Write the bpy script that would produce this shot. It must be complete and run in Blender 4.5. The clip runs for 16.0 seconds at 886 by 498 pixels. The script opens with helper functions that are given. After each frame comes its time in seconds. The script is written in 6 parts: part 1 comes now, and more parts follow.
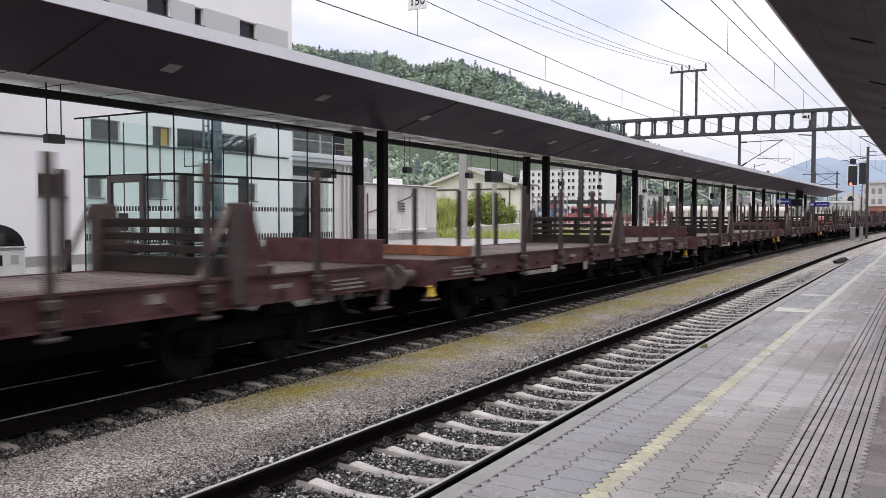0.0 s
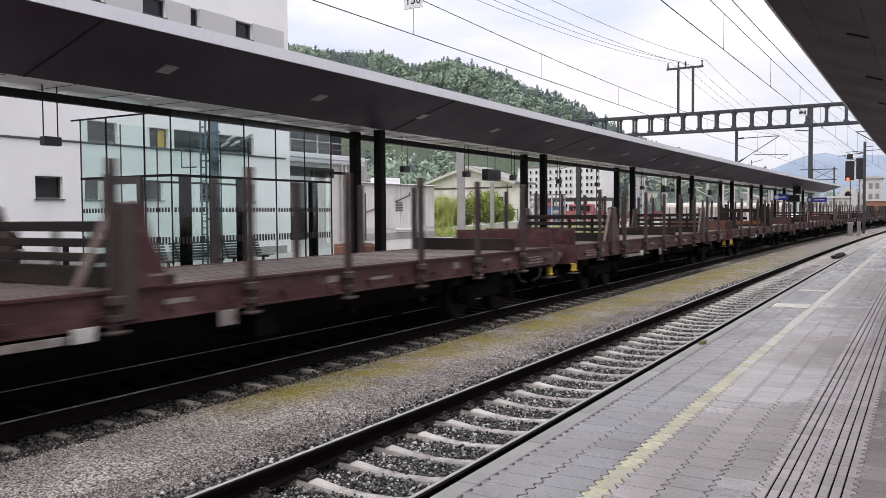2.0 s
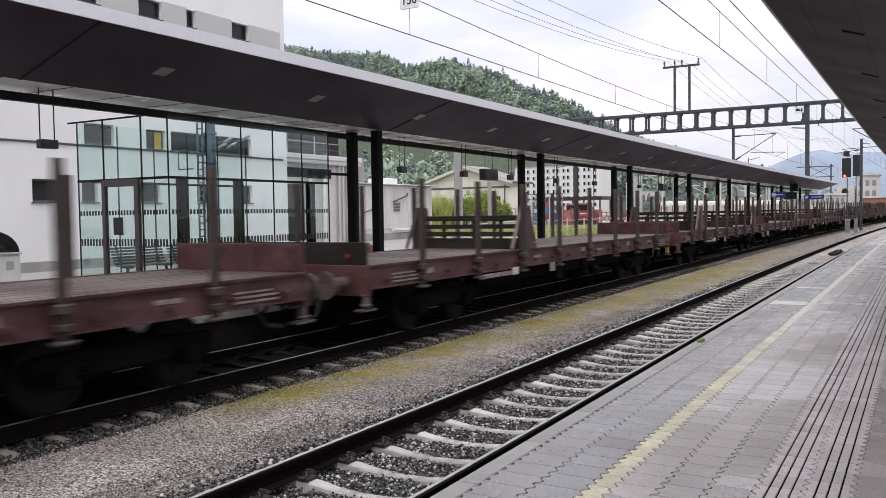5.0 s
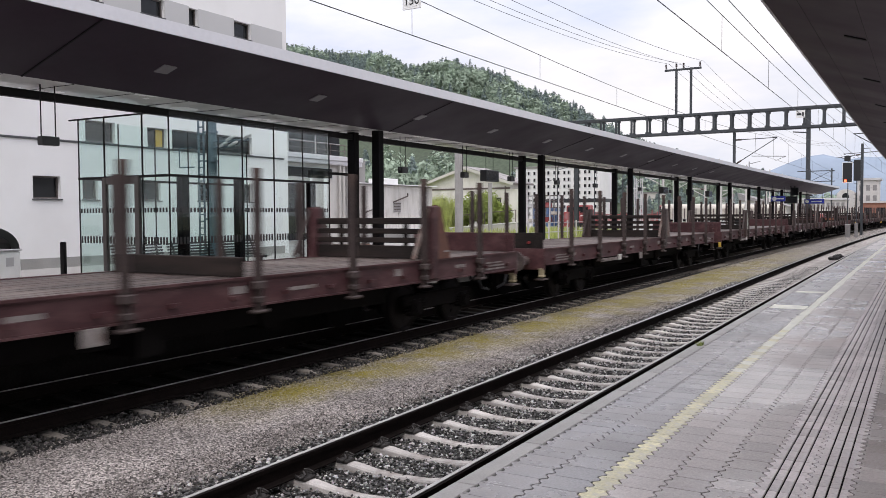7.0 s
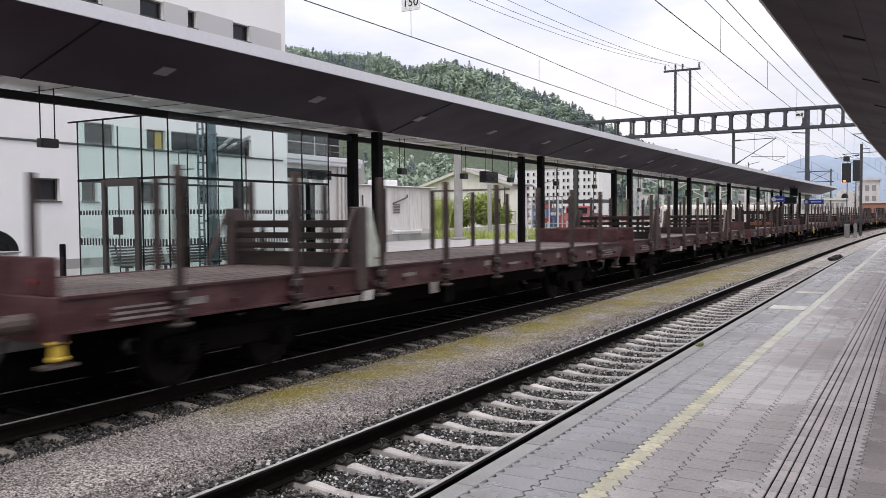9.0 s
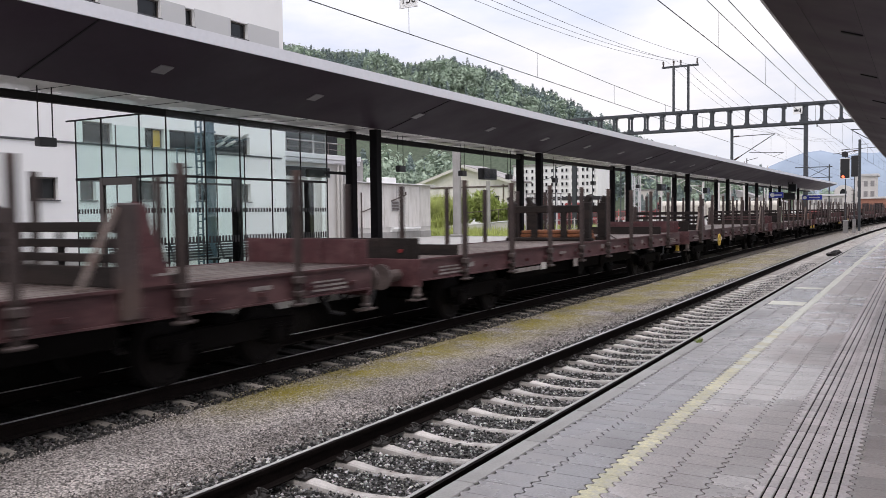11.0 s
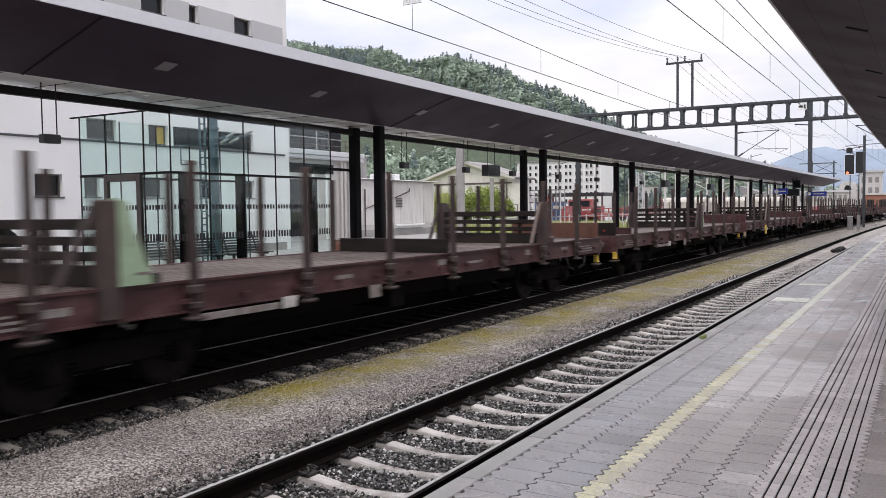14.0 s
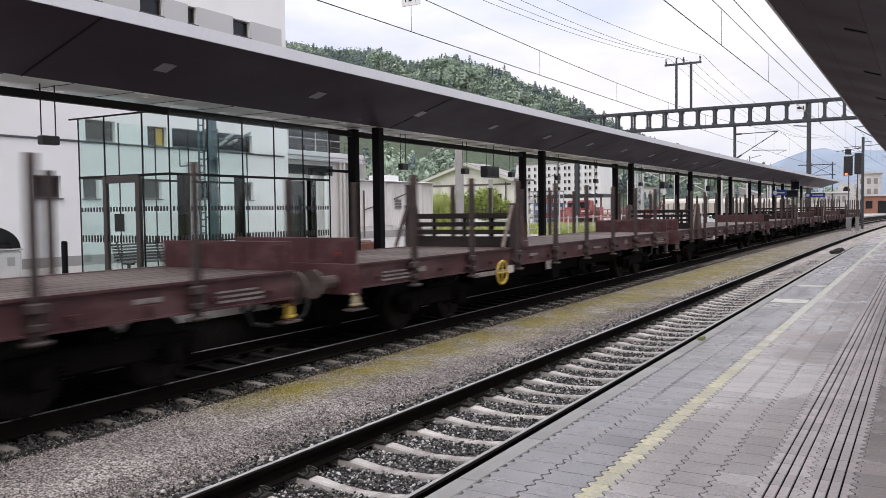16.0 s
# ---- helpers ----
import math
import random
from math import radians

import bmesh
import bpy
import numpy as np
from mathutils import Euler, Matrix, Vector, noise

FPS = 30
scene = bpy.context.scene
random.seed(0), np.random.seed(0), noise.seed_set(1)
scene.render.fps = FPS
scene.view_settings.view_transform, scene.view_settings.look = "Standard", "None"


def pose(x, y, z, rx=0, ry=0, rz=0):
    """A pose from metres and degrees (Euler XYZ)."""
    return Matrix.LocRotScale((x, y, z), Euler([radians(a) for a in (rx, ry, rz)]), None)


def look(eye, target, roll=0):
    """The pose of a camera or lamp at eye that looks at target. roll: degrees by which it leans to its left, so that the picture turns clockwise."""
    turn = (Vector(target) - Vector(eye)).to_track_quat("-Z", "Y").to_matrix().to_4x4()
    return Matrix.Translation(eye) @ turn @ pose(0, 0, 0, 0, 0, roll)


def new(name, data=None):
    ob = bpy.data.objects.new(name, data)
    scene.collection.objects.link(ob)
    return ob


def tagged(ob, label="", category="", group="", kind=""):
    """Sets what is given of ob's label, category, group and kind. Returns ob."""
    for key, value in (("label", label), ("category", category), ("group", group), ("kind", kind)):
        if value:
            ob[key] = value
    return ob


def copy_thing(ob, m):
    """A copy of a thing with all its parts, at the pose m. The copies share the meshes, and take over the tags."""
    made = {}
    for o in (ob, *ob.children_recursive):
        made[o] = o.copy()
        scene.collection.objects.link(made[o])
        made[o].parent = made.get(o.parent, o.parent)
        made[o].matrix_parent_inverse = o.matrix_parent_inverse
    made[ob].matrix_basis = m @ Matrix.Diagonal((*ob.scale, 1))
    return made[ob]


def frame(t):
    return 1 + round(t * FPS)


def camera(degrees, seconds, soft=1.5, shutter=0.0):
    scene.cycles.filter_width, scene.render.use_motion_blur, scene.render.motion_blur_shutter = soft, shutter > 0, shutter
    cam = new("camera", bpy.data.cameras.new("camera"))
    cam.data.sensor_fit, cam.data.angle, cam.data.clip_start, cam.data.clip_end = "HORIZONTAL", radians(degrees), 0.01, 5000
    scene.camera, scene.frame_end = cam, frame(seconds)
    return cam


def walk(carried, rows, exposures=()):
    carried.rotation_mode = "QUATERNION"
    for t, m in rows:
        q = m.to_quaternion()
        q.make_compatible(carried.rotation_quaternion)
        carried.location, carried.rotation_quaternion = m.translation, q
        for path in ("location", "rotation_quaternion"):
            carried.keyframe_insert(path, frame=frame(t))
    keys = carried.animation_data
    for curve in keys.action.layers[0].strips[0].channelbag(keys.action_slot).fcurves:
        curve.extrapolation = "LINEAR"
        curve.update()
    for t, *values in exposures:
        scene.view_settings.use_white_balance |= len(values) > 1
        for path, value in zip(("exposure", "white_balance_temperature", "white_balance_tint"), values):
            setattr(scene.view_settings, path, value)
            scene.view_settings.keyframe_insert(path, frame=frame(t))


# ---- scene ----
# A railway station under cloud: a train of empty stake wagons passes the far platform.
# x runs across the tracks, y along them, z = 0 is the top of the rails.
from mathutils import Quaternion

LENS = 56.46
EYE = (0.0, 0.0, 2.1675)
cam = camera(LENS, 16.0, soft=0.5, shutter=0.28)

# seconds, turn to the left of the track, tilt, lean (degrees)
TURNS = (
    (0.0, 30.491, -2.350, 0.098),
    (0.5, 30.448, -2.376, 0.042),
    (1.0, 30.418, -2.411, -0.025),
    (1.5, 30.403, -2.443, -0.166),
    (2.0, 30.365, -2.429, -0.433),
    (2.5, 30.374, -2.446, -0.372),
    (3.0, 30.411, -2.450, -0.476),
    (3.5, 30.328, -2.475, -0.697),
    (4.0, 30.254, -2.443, -1.145),
    (6.5, 30.185, -2.393, -0.296),
    (7.0, 30.219, -2.379, -0.300),
    (7.5, 30.214, -2.337, -0.212),
    (8.0, 30.309, -2.306, -0.274),
    (8.5, 30.241, -2.286, -0.593),
    (9.0, 30.183, -2.292, -0.424),
    (11.5, 30.103, -2.542, -0.709),
    (12.0, 30.135, -2.620, -0.537),
    (12.5, 30.190, -2.675, -0.225),
    (13.0, 30.290, -2.719, -0.603),
    (13.5, 30.346, -2.715, -0.566),
    (14.0, 30.361, -2.718, -0.709),
    (14.5, 30.347, -2.774, -0.614),
    (15.0, 30.300, -2.774, -0.694),
    (15.5, 30.291, -2.725, -0.856),
    (16.0, 30.288, -2.623, -0.720),
)


def eye_pose(turn, tilt, lean):
    """The held camera: it stands and only turns a little."""
    a, b = radians(turn), radians(tilt)
    way = Vector((-math.sin(a) * math.cos(b), math.cos(a) * math.cos(b), math.sin(b)))
    return look(EYE, Vector(EYE) + way, lean)


walk(cam, [(t, eye_pose(a, b, c)) for t, a, b, c in TURNS], [(0.0, 0.0, 6620, 15), (16.0, 0.0, 6620, 15)])

# ---- light ----
scene.view_settings.exposure = 0.0
world = bpy.data.worlds.new("sky")
scene.world = world
world.use_nodes = True
wn, wl = world.node_tree.nodes, world.node_tree.links
wn.clear()
w_out, w_bg = wn.new("ShaderNodeOutputWorld"), wn.new("ShaderNodeBackground")
w_sky = wn.new("ShaderNodeTexSky")
w_sky.sky_type, w_sky.sun_disc = "NISHITA", False
w_sky.sun_elevation, w_sky.sun_rotation = radians(52), radians(150)
w_tc, w_map = wn.new("ShaderNodeTexCoord"), wn.new("ShaderNodeMapping")
w_map.inputs["Scale"].default_value = (2.0, 2.0, 6.5)
w_cloud, w_ramp = wn.new("ShaderNodeTexNoise"), wn.new("ShaderNodeValToRGB")
w_cloud.inputs["Scale"].default_value, w_cloud.inputs["Detail"].default_value = 1.1, 7.0
w_cloud.inputs["Roughness"].default_value = 0.55
w_ramp.color_ramp.elements[0].position, w_ramp.color_ramp.elements[0].color = 0.36, (0.66, 0.73, 0.87, 1)
w_ramp.color_ramp.elements[1].position, w_ramp.color_ramp.elements[1].color = 0.60, (1.0, 1.0, 1.01, 1)
# an overcast sky is about three times brighter overhead than at the horizon
w_sep, w_up, w_scale = wn.new("ShaderNodeSeparateXYZ"), wn.new("ShaderNodeMapRange"), wn.new("ShaderNodeVectorMath")
w_up.inputs["From Min"].default_value, w_up.inputs["From Max"].default_value = 0.15, 1.0
w_up.inputs["To Min"].default_value, w_up.inputs["To Max"].default_value = 10.6, 26.0
w_scale.operation = "SCALE"
w_mix = wn.new("ShaderNodeMix")
w_mix.data_type = "RGBA"
w_mix.inputs["Factor"].default_value = 0.93
wl.new(w_tc.outputs["Generated"], w_map.inputs["Vector"])
wl.new(w_map.outputs["Vector"], w_cloud.inputs["Vector"])
wl.new(w_cloud.outputs["Fac"], w_ramp.inputs["Fac"])
wl.new(w_sky.outputs["Color"], w_mix.inputs["A"])
wl.new(w_tc.outputs["Generated"], w_sep.inputs[0])
wl.new(w_sep.outputs["Z"], w_up.inputs[0])
wl.new(w_ramp.outputs["Color"], w_scale.inputs[0])
wl.new(w_up.outputs[0], w_scale.inputs["Scale"])
wl.new(w_scale.outputs[0], w_mix.inputs["B"])
wl.new(w_mix.outputs["Result"], w_bg.inputs["Color"])
wl.new(w_bg.outputs["Background"], w_out.inputs["Surface"])
w_bg.inputs["Strength"].default_value = 0.1

sun = new("sun", bpy.data.lights.new("sun", "SUN"))
sun.data.energy, sun.data.angle, sun.data.color = 1.0, radians(14), (1.0, 0.96, 0.9)
sun.matrix_world = look((0, 0, 60), (-14, 28, 12))


# ---- materials ----
def mat(name, color, rough=0.6, metal=0.0, var=0.12, scale=3.0, fine=40.0, bump=0.15, stain=None, amount=0.35,
        jitter=0.0, spec=0.5, depth=0.01, glow=None, stain_scale=0.9, stretch=(1, 1, 1), wet=0.0):
    """Painted, cast or grown surface: base colour with grain, larger stains and fine relief."""
    m = bpy.data.materials.new(name)
    m.use_nodes = True
    n, l = m.node_tree.nodes, m.node_tree.links
    b = n["Principled BSDF"]
    tc, mp = n.new("ShaderNodeTexCoord"), n.new("ShaderNodeMapping")
    mp.inputs["Scale"].default_value = stretch
    l.new(tc.outputs["Object"], mp.inputs["Vector"])
    big, small = n.new("ShaderNodeTexNoise"), n.new("ShaderNodeTexNoise")
    big.inputs["Scale"].default_value, big.inputs["Detail"].default_value = scale, 5
    small.inputs["Scale"].default_value, small.inputs["Detail"].default_value = fine, 4
    for q in (big, small):
        l.new(mp.outputs["Vector"], q.inputs["Vector"])
    addn = n.new("ShaderNodeMath")
    addn.operation = "MULTIPLY_ADD"
    addn.inputs[1].default_value = 0.5
    half = n.new("ShaderNodeMath")
    half.operation = "MULTIPLY"
    half.inputs[1].default_value = 0.5
    l.new(small.outputs["Fac"], half.inputs[0])
    l.new(big.outputs["Fac"], addn.inputs[0])
    l.new(half.outputs[0], addn.inputs[2])
    rng = n.new("ShaderNodeMapRange")
    rng.inputs["From Min"].default_value, rng.inputs["From Max"].default_value = 0.3, 0.7
    rng.inputs["To Min"].default_value, rng.inputs["To Max"].default_value = 1 - var * 1.6, 1 + var * 1.6
    l.new(addn.outputs[0], rng.inputs["Value"])
    hsv = n.new("ShaderNodeHueSaturation")
    hsv.inputs["Color"].default_value = (*color, 1)
    l.new(rng.outputs[0], hsv.inputs["Value"])
    last = hsv.outputs["Color"]
    if jitter:
        info, jr = n.new("ShaderNodeObjectInfo"), n.new("ShaderNodeMapRange")
        jr.inputs["To Min"].default_value, jr.inputs["To Max"].default_value = 1 - jitter, 1 + jitter
        l.new(info.outputs["Random"], jr.inputs["Value"])
        mul = n.new("ShaderNodeMath")
        mul.operation = "MULTIPLY"
        l.new(rng.outputs[0], mul.inputs[0])
        l.new(jr.outputs[0], mul.inputs[1])
        l.new(mul.outputs[0], hsv.inputs["Value"])
    if stain:
        st, sr, mx = n.new("ShaderNodeTexNoise"), n.new("ShaderNodeMapRange"), n.new("ShaderNodeMix")
        st.inputs["Scale"].default_value, st.inputs["Detail"].default_value = stain_scale, 8
        l.new(mp.outputs["Vector"], st.inputs["Vector"])
        sr.inputs["From Min"].default_value, sr.inputs["From Max"].default_value = 0.48, 0.68
        sr.inputs["To Max"].default_value = amount
        l.new(st.outputs["Fac"], sr.inputs["Value"])
        mx.data_type = "RGBA"
        l.new(sr.outputs[0], mx.inputs["Factor"])
        l.new(last, mx.inputs["A"])
        mx.inputs["B"].default_value = (*stain, 1)
        last = mx.outputs["Result"]
    l.new(last, b.inputs["Base Color"])
    rr = n.new("ShaderNodeMapRange")
    rr.inputs["To Min"].default_value, rr.inputs["To Max"].default_value = max(0.03, rough - 0.15), min(1, rough + 0.15)
    l.new(big.outputs["Fac"], rr.inputs["Value"])
    l.new(rr.outputs[0], b.inputs["Roughness"])
    if wet:
        wt, wr = n.new("ShaderNodeTexNoise"), n.new("ShaderNodeMapRange")
        wt.inputs["Scale"].default_value, wt.inputs["Detail"].default_value, wt.inputs["Roughness"].default_value = 0.8, 6, 0.6
        wm = n.new("ShaderNodeNewGeometry")
        l.new(wm.outputs["Position"], wt.inputs["Vector"])
        wr.inputs["From Min"].default_value, wr.inputs["From Max"].default_value = 0.42, 0.62
        wr.inputs["To Min"].default_value, wr.inputs["To Max"].default_value = rough, rough - wet
        l.new(wt.outputs["Fac"], wr.inputs["Value"])
        l.new(wr.outputs[0], b.inputs["Roughness"])
    b.inputs["Metallic"].default_value = metal
    b.inputs["Specular IOR Level"].default_value = spec
    if bump:
        bp = n.new("ShaderNodeBump")
        bp.inputs["Strength"].default_value, bp.inputs["Distance"].default_value = bump, depth
        l.new(small.outputs["Fac"], bp.inputs["Height"])
        l.new(bp.outputs["Normal"], b.inputs["Normal"])
    if glow:
        b.inputs["Emission Color"].default_value = (*glow[:3], 1)
        b.inputs["Emission Strength"].default_value = glow[3]
    return m


def glass_mat(name, tint, rough=0.0, body=0.0):
    """Clear pane: mostly passes light straight through, with a Fresnel gloss."""
    m = bpy.data.materials.new(name)
    m.use_nodes = True
    n, l = m.node_tree.nodes, m.node_tree.links
    n.clear()
    out, tr, gl = n.new("ShaderNodeOutputMaterial"), n.new("ShaderNodeBsdfTransparent"), n.new("ShaderNodeBsdfGlossy")
    tr.inputs["Color"].default_value = (*tint, 1)
    gl.inputs["Roughness"].default_value = rough
    fr, pw, mx = n.new("ShaderNodeLayerWeight"), n.new("ShaderNodeMapRange"), n.new("ShaderNodeMixShader")
    pw.inputs["From Min"].default_value, pw.inputs["To Min"].default_value, pw.inputs["To Max"].default_value = 0.3, 0.03, 0.32
    l.new(fr.outputs["Facing"], pw.inputs[0])
    l.new(pw.outputs[0], mx.inputs[0])
    l.new(tr.outputs[0], mx.inputs[1])
    l.new(gl.outputs[0], mx.inputs[2])
    l.new(mx.outputs[0], out.inputs["Surface"])
    return m


def ground_mat(name, a, b, moss=None, cell=55.0, bump=0.6, rough=0.85):
    """Loose stones: cells of different grey, with moss in patches along a strip."""
    m = bpy.data.materials.new(name)
    m.use_nodes = True
    n, l = m.node_tree.nodes, m.node_tree.links
    p = n["Principled BSDF"]
    p.inputs["Roughness"].default_value = rough
    p.inputs["Specular IOR Level"].default_value = 0.15
    tc, vo, no = n.new("ShaderNodeTexCoord"), n.new("ShaderNodeTexVoronoi"), n.new("ShaderNodeTexNoise")
    vo.inputs["Scale"].default_value = cell
    no.inputs["Scale"].default_value, no.inputs["Detail"].default_value = 1.3, 9
    l.new(tc.outputs["Object"], vo.inputs["Vector"])
    l.new(tc.outputs["Object"], no.inputs["Vector"])
    sep, rp = n.new("ShaderNodeSeparateColor"), n.new("ShaderNodeValToRGB")
    l.new(vo.outputs["Color"], sep.inputs[0])
    rp.color_ramp.elements[0].color, rp.color_ramp.elements[1].color = (*a, 1), (*b, 1)
    mid = rp.color_ramp.elements.new(0.55)
    mid.color = (*[0.6 * x + 0.4 * y for x, y in zip(a, b)], 1)
    l.new(sep.outputs[0], rp.inputs[0])
    hs, mr = n.new("ShaderNodeHueSaturation"), n.new("ShaderNodeMapRange")
    mr.inputs["From Min"].default_value, mr.inputs["From Max"].default_value = 0.3, 0.7
    mr.inputs["To Min"].default_value, mr.inputs["To Max"].default_value = 0.72, 1.28
    l.new(no.outputs["Fac"], mr.inputs[0])
    l.new(rp.outputs[0], hs.inputs["Color"])
    l.new(mr.outputs[0], hs.inputs["Value"])
    last = hs.outputs[0]
    if moss:
        color, x0, width = moss
        sx, mid, d, ab = n.new("ShaderNodeSeparateXYZ"), n.new("ShaderNodeMapRange"), n.new("ShaderNodeMath"), n.new("ShaderNodeMath")
        l.new(tc.outputs["Object"], sx.inputs[0])
        mid.inputs["From Min"].default_value, mid.inputs["From Max"].default_value = 8.0, 34.0
        mid.inputs["To Min"].default_value, mid.inputs["To Max"].default_value = x0, x0 + 0.55
        l.new(sx.outputs["Y"], mid.inputs[0])
        d.operation, ab.operation = "SUBTRACT", "ABSOLUTE"
        l.new(sx.outputs["X"], d.inputs[0])
        l.new(mid.outputs[0], d.inputs[1])
        l.new(d.outputs[0], ab.inputs[0])
        wide = n.new("ShaderNodeMapRange")
        wide.inputs["From Min"].default_value, wide.inputs["From Max"].default_value = 9.0, 32.0
        wide.inputs["To Min"].default_value, wide.inputs["To Max"].default_value = width, width * 2.3
        l.new(sx.outputs["Y"], wide.inputs[0])
        across = n.new("ShaderNodeMapRange")
        across.inputs["From Min"].default_value = 0.1
        across.inputs["To Min"].default_value, across.inputs["To Max"].default_value = 1.0, 0.0
        l.new(ab.outputs[0], across.inputs[0])
        l.new(wide.outputs[0], across.inputs["From Max"])
        along, near = n.new("ShaderNodeMapRange"), n.new("ShaderNodeMath")
        along.inputs["From Min"].default_value, along.inputs["From Max"].default_value = 6.3, 8.3
        l.new(sx.outputs["Y"], along.inputs[0])
        fade, both = n.new("ShaderNodeMapRange"), n.new("ShaderNodeMath")
        fade.inputs["From Min"].default_value, fade.inputs["From Max"].default_value = 32.0, 62.0
        fade.inputs["To Min"].default_value, fade.inputs["To Max"].default_value = 1.0, 0.12
        l.new(sx.outputs["Y"], fade.inputs[0])
        both.operation = near.operation = "MULTIPLY"
        l.new(across.outputs[0], both.inputs[0])
        l.new(fade.outputs[0], both.inputs[1])
        l.new(both.outputs[0], near.inputs[0])
        l.new(along.outputs[0], near.inputs[1])
        n2 = n.new("ShaderNodeTexNoise")
        n2.inputs["Scale"].default_value, n2.inputs["Detail"].default_value = 0.9, 10
        n2.inputs["Roughness"].default_value = 0.7
        l.new(tc.outputs["Object"], n2.inputs["Vector"])
        pm = n.new("ShaderNodeMapRange")
        pm.inputs["From Min"].default_value, pm.inputs["From Max"].default_value = 0.36, 0.54
        l.new(n2.outputs["Fac"], pm.inputs[0])
        mu, m2, mx = n.new("ShaderNodeMath"), n.new("ShaderNodeMath"), n.new("ShaderNodeMix")
        mu.operation = m2.operation = "MULTIPLY"
        m2.inputs[1].default_value = 0.95
        l.new(near.outputs[0], mu.inputs[0])
        l.new(pm.outputs[0], mu.inputs[1])
        bare, poke = n.new("ShaderNodeMapRange"), n.new("ShaderNodeMath")
        bare.inputs["From Min"].default_value, bare.inputs["From Max"].default_value = 0.25, 0.45
        bare.inputs["To Min"].default_value = 0.35
        l.new(sep.outputs[1], bare.inputs[0])
        poke.operation = "MULTIPLY"
        l.new(mu.outputs[0], poke.inputs[0])
        l.new(bare.outputs[0], poke.inputs[1])
        l.new(poke.outputs[0], m2.inputs[0])
        mx.data_type = "RGBA"
        l.new(m2.outputs[0], mx.inputs["Factor"])
        l.new(last, mx.inputs["A"])
        mx.inputs["B"].default_value = (*color, 1)
        last = mx.outputs["Result"]
    l.new(last, p.inputs["Base Color"])
    bp = n.new("ShaderNodeBump")
    bp.inputs["Strength"].default_value, bp.inputs["Distance"].default_value = bump, 0.02
    l.new(vo.outputs["Distance"], bp.inputs["Height"])
    l.new(bp.outputs["Normal"], p.inputs["Normal"])
    return m


M = {}
M["gravel"] = ground_mat("gravel", (0.03, 0.027, 0.025), (0.55, 0.495, 0.465), ((0.22, 0.18, 0.012), -7.32, 0.95), cell=58, bump=1.0)
M["earth"] = ground_mat("earth", (0.09, 0.10, 0.05), (0.22, 0.22, 0.13), cell=3, bump=0.2)
M["ballast"] = mat("ballast", (0.19, 0.185, 0.18), 0.85, var=0.5, scale=14, fine=90, bump=0.4)
# oily ballast, blackened further to paint the shade under the train
M["oily_shaded_bed"] = ground_mat("oily_shaded_bed", (0.002, 0.002, 0.002), (0.018, 0.016, 0.015), cell=26, bump=1.0)
M["ballast_bed"] = ground_mat("ballast_bed", (0.012, 0.012, 0.012), (0.15, 0.145, 0.14), cell=26, bump=1.0)
M["sleeper"] = mat("sleeper_concrete", (0.47, 0.44, 0.415), 0.8, var=0.2, scale=5, fine=60, stain=(0.17, 0.14, 0.12), amount=0.75, stain_scale=4, jitter=0.16)
M["old_sleeper"] = mat("old_sleeper", (0.19, 0.17, 0.15), 0.9, var=0.35, scale=5, fine=50, stain=(0.07, 0.06, 0.055), amount=0.7, jitter=0.4, spec=0.2)


def oil_and_shade(m, limit):
    """Oil, brake dust and the train's shade painted into a sleeper's middle, between its bare ends."""
    n, l = m.node_tree.nodes, m.node_tree.links
    p = n["Principled BSDF"]
    last = p.inputs["Base Color"].links[0].from_socket
    tc, sx, ab, no, ad, rg, mx = [n.new("ShaderNode" + k) for k in ("TexCoord", "SeparateXYZ", "Math", "TexNoise", "Math", "MapRange", "Mix")]
    no.inputs["Scale"].default_value, no.inputs["Detail"].default_value = 6, 6
    ab.operation, ad.operation = "ABSOLUTE", "MULTIPLY_ADD"
    ad.inputs[1].default_value = 0.25
    l.new(tc.outputs["Object"], sx.inputs[0])
    l.new(tc.outputs["Object"], no.inputs["Vector"])
    l.new(sx.outputs["X"], ab.inputs[0])
    l.new(no.outputs["Fac"], ad.inputs[0])
    l.new(ab.outputs[0], ad.inputs[2])
    rg.inputs["From Min"].default_value, rg.inputs["From Max"].default_value = limit + 0.07, limit + 0.19
    l.new(ad.outputs[0], rg.inputs[0])
    mx.data_type = "RGBA"
    mx.inputs["A"].default_value = (0.012, 0.010, 0.009, 1)
    l.new(rg.outputs[0], mx.inputs["Factor"])
    l.new(last, mx.inputs["B"])
    l.new(mx.outputs["Result"], p.inputs["Base Color"])


oil_and_shade(M["old_sleeper"], 0.93)
M["rail_side"] = mat("rail_rust", (0.009, 0.0065, 0.006), 0.9, 0.0, var=0.3, scale=6, fine=60, spec=0.05)
M["rail_top"] = mat("rail_top", (0.42, 0.41, 0.40), 0.5, 0.6, var=0.14, scale=4, fine=90, bump=0.03)
M["clip"] = mat("clip_steel", (0.030, 0.026, 0.024), 0.6, 0.2, var=0.3)
M["paver"] = mat("paver", (0.375, 0.336, 0.318), 0.46, var=0.20, scale=1.2, fine=70, bump=0.25, jitter=0.16, stain=(0.45, 0.37, 0.34), amount=0.5, depth=0.004, wet=0.36)
M["edge_paver"] = mat("edge_paver", (0.215, 0.203, 0.203), 0.42, var=0.26, scale=1.4, fine=60, bump=0.3, jitter=0.18, stain=(0.33, 0.30, 0.29), amount=0.55, depth=0.005, wet=0.32)
M["paver_bed"] = mat("paver_bed", (0.014, 0.013, 0.012), 0.95, var=0.2, spec=0.05)
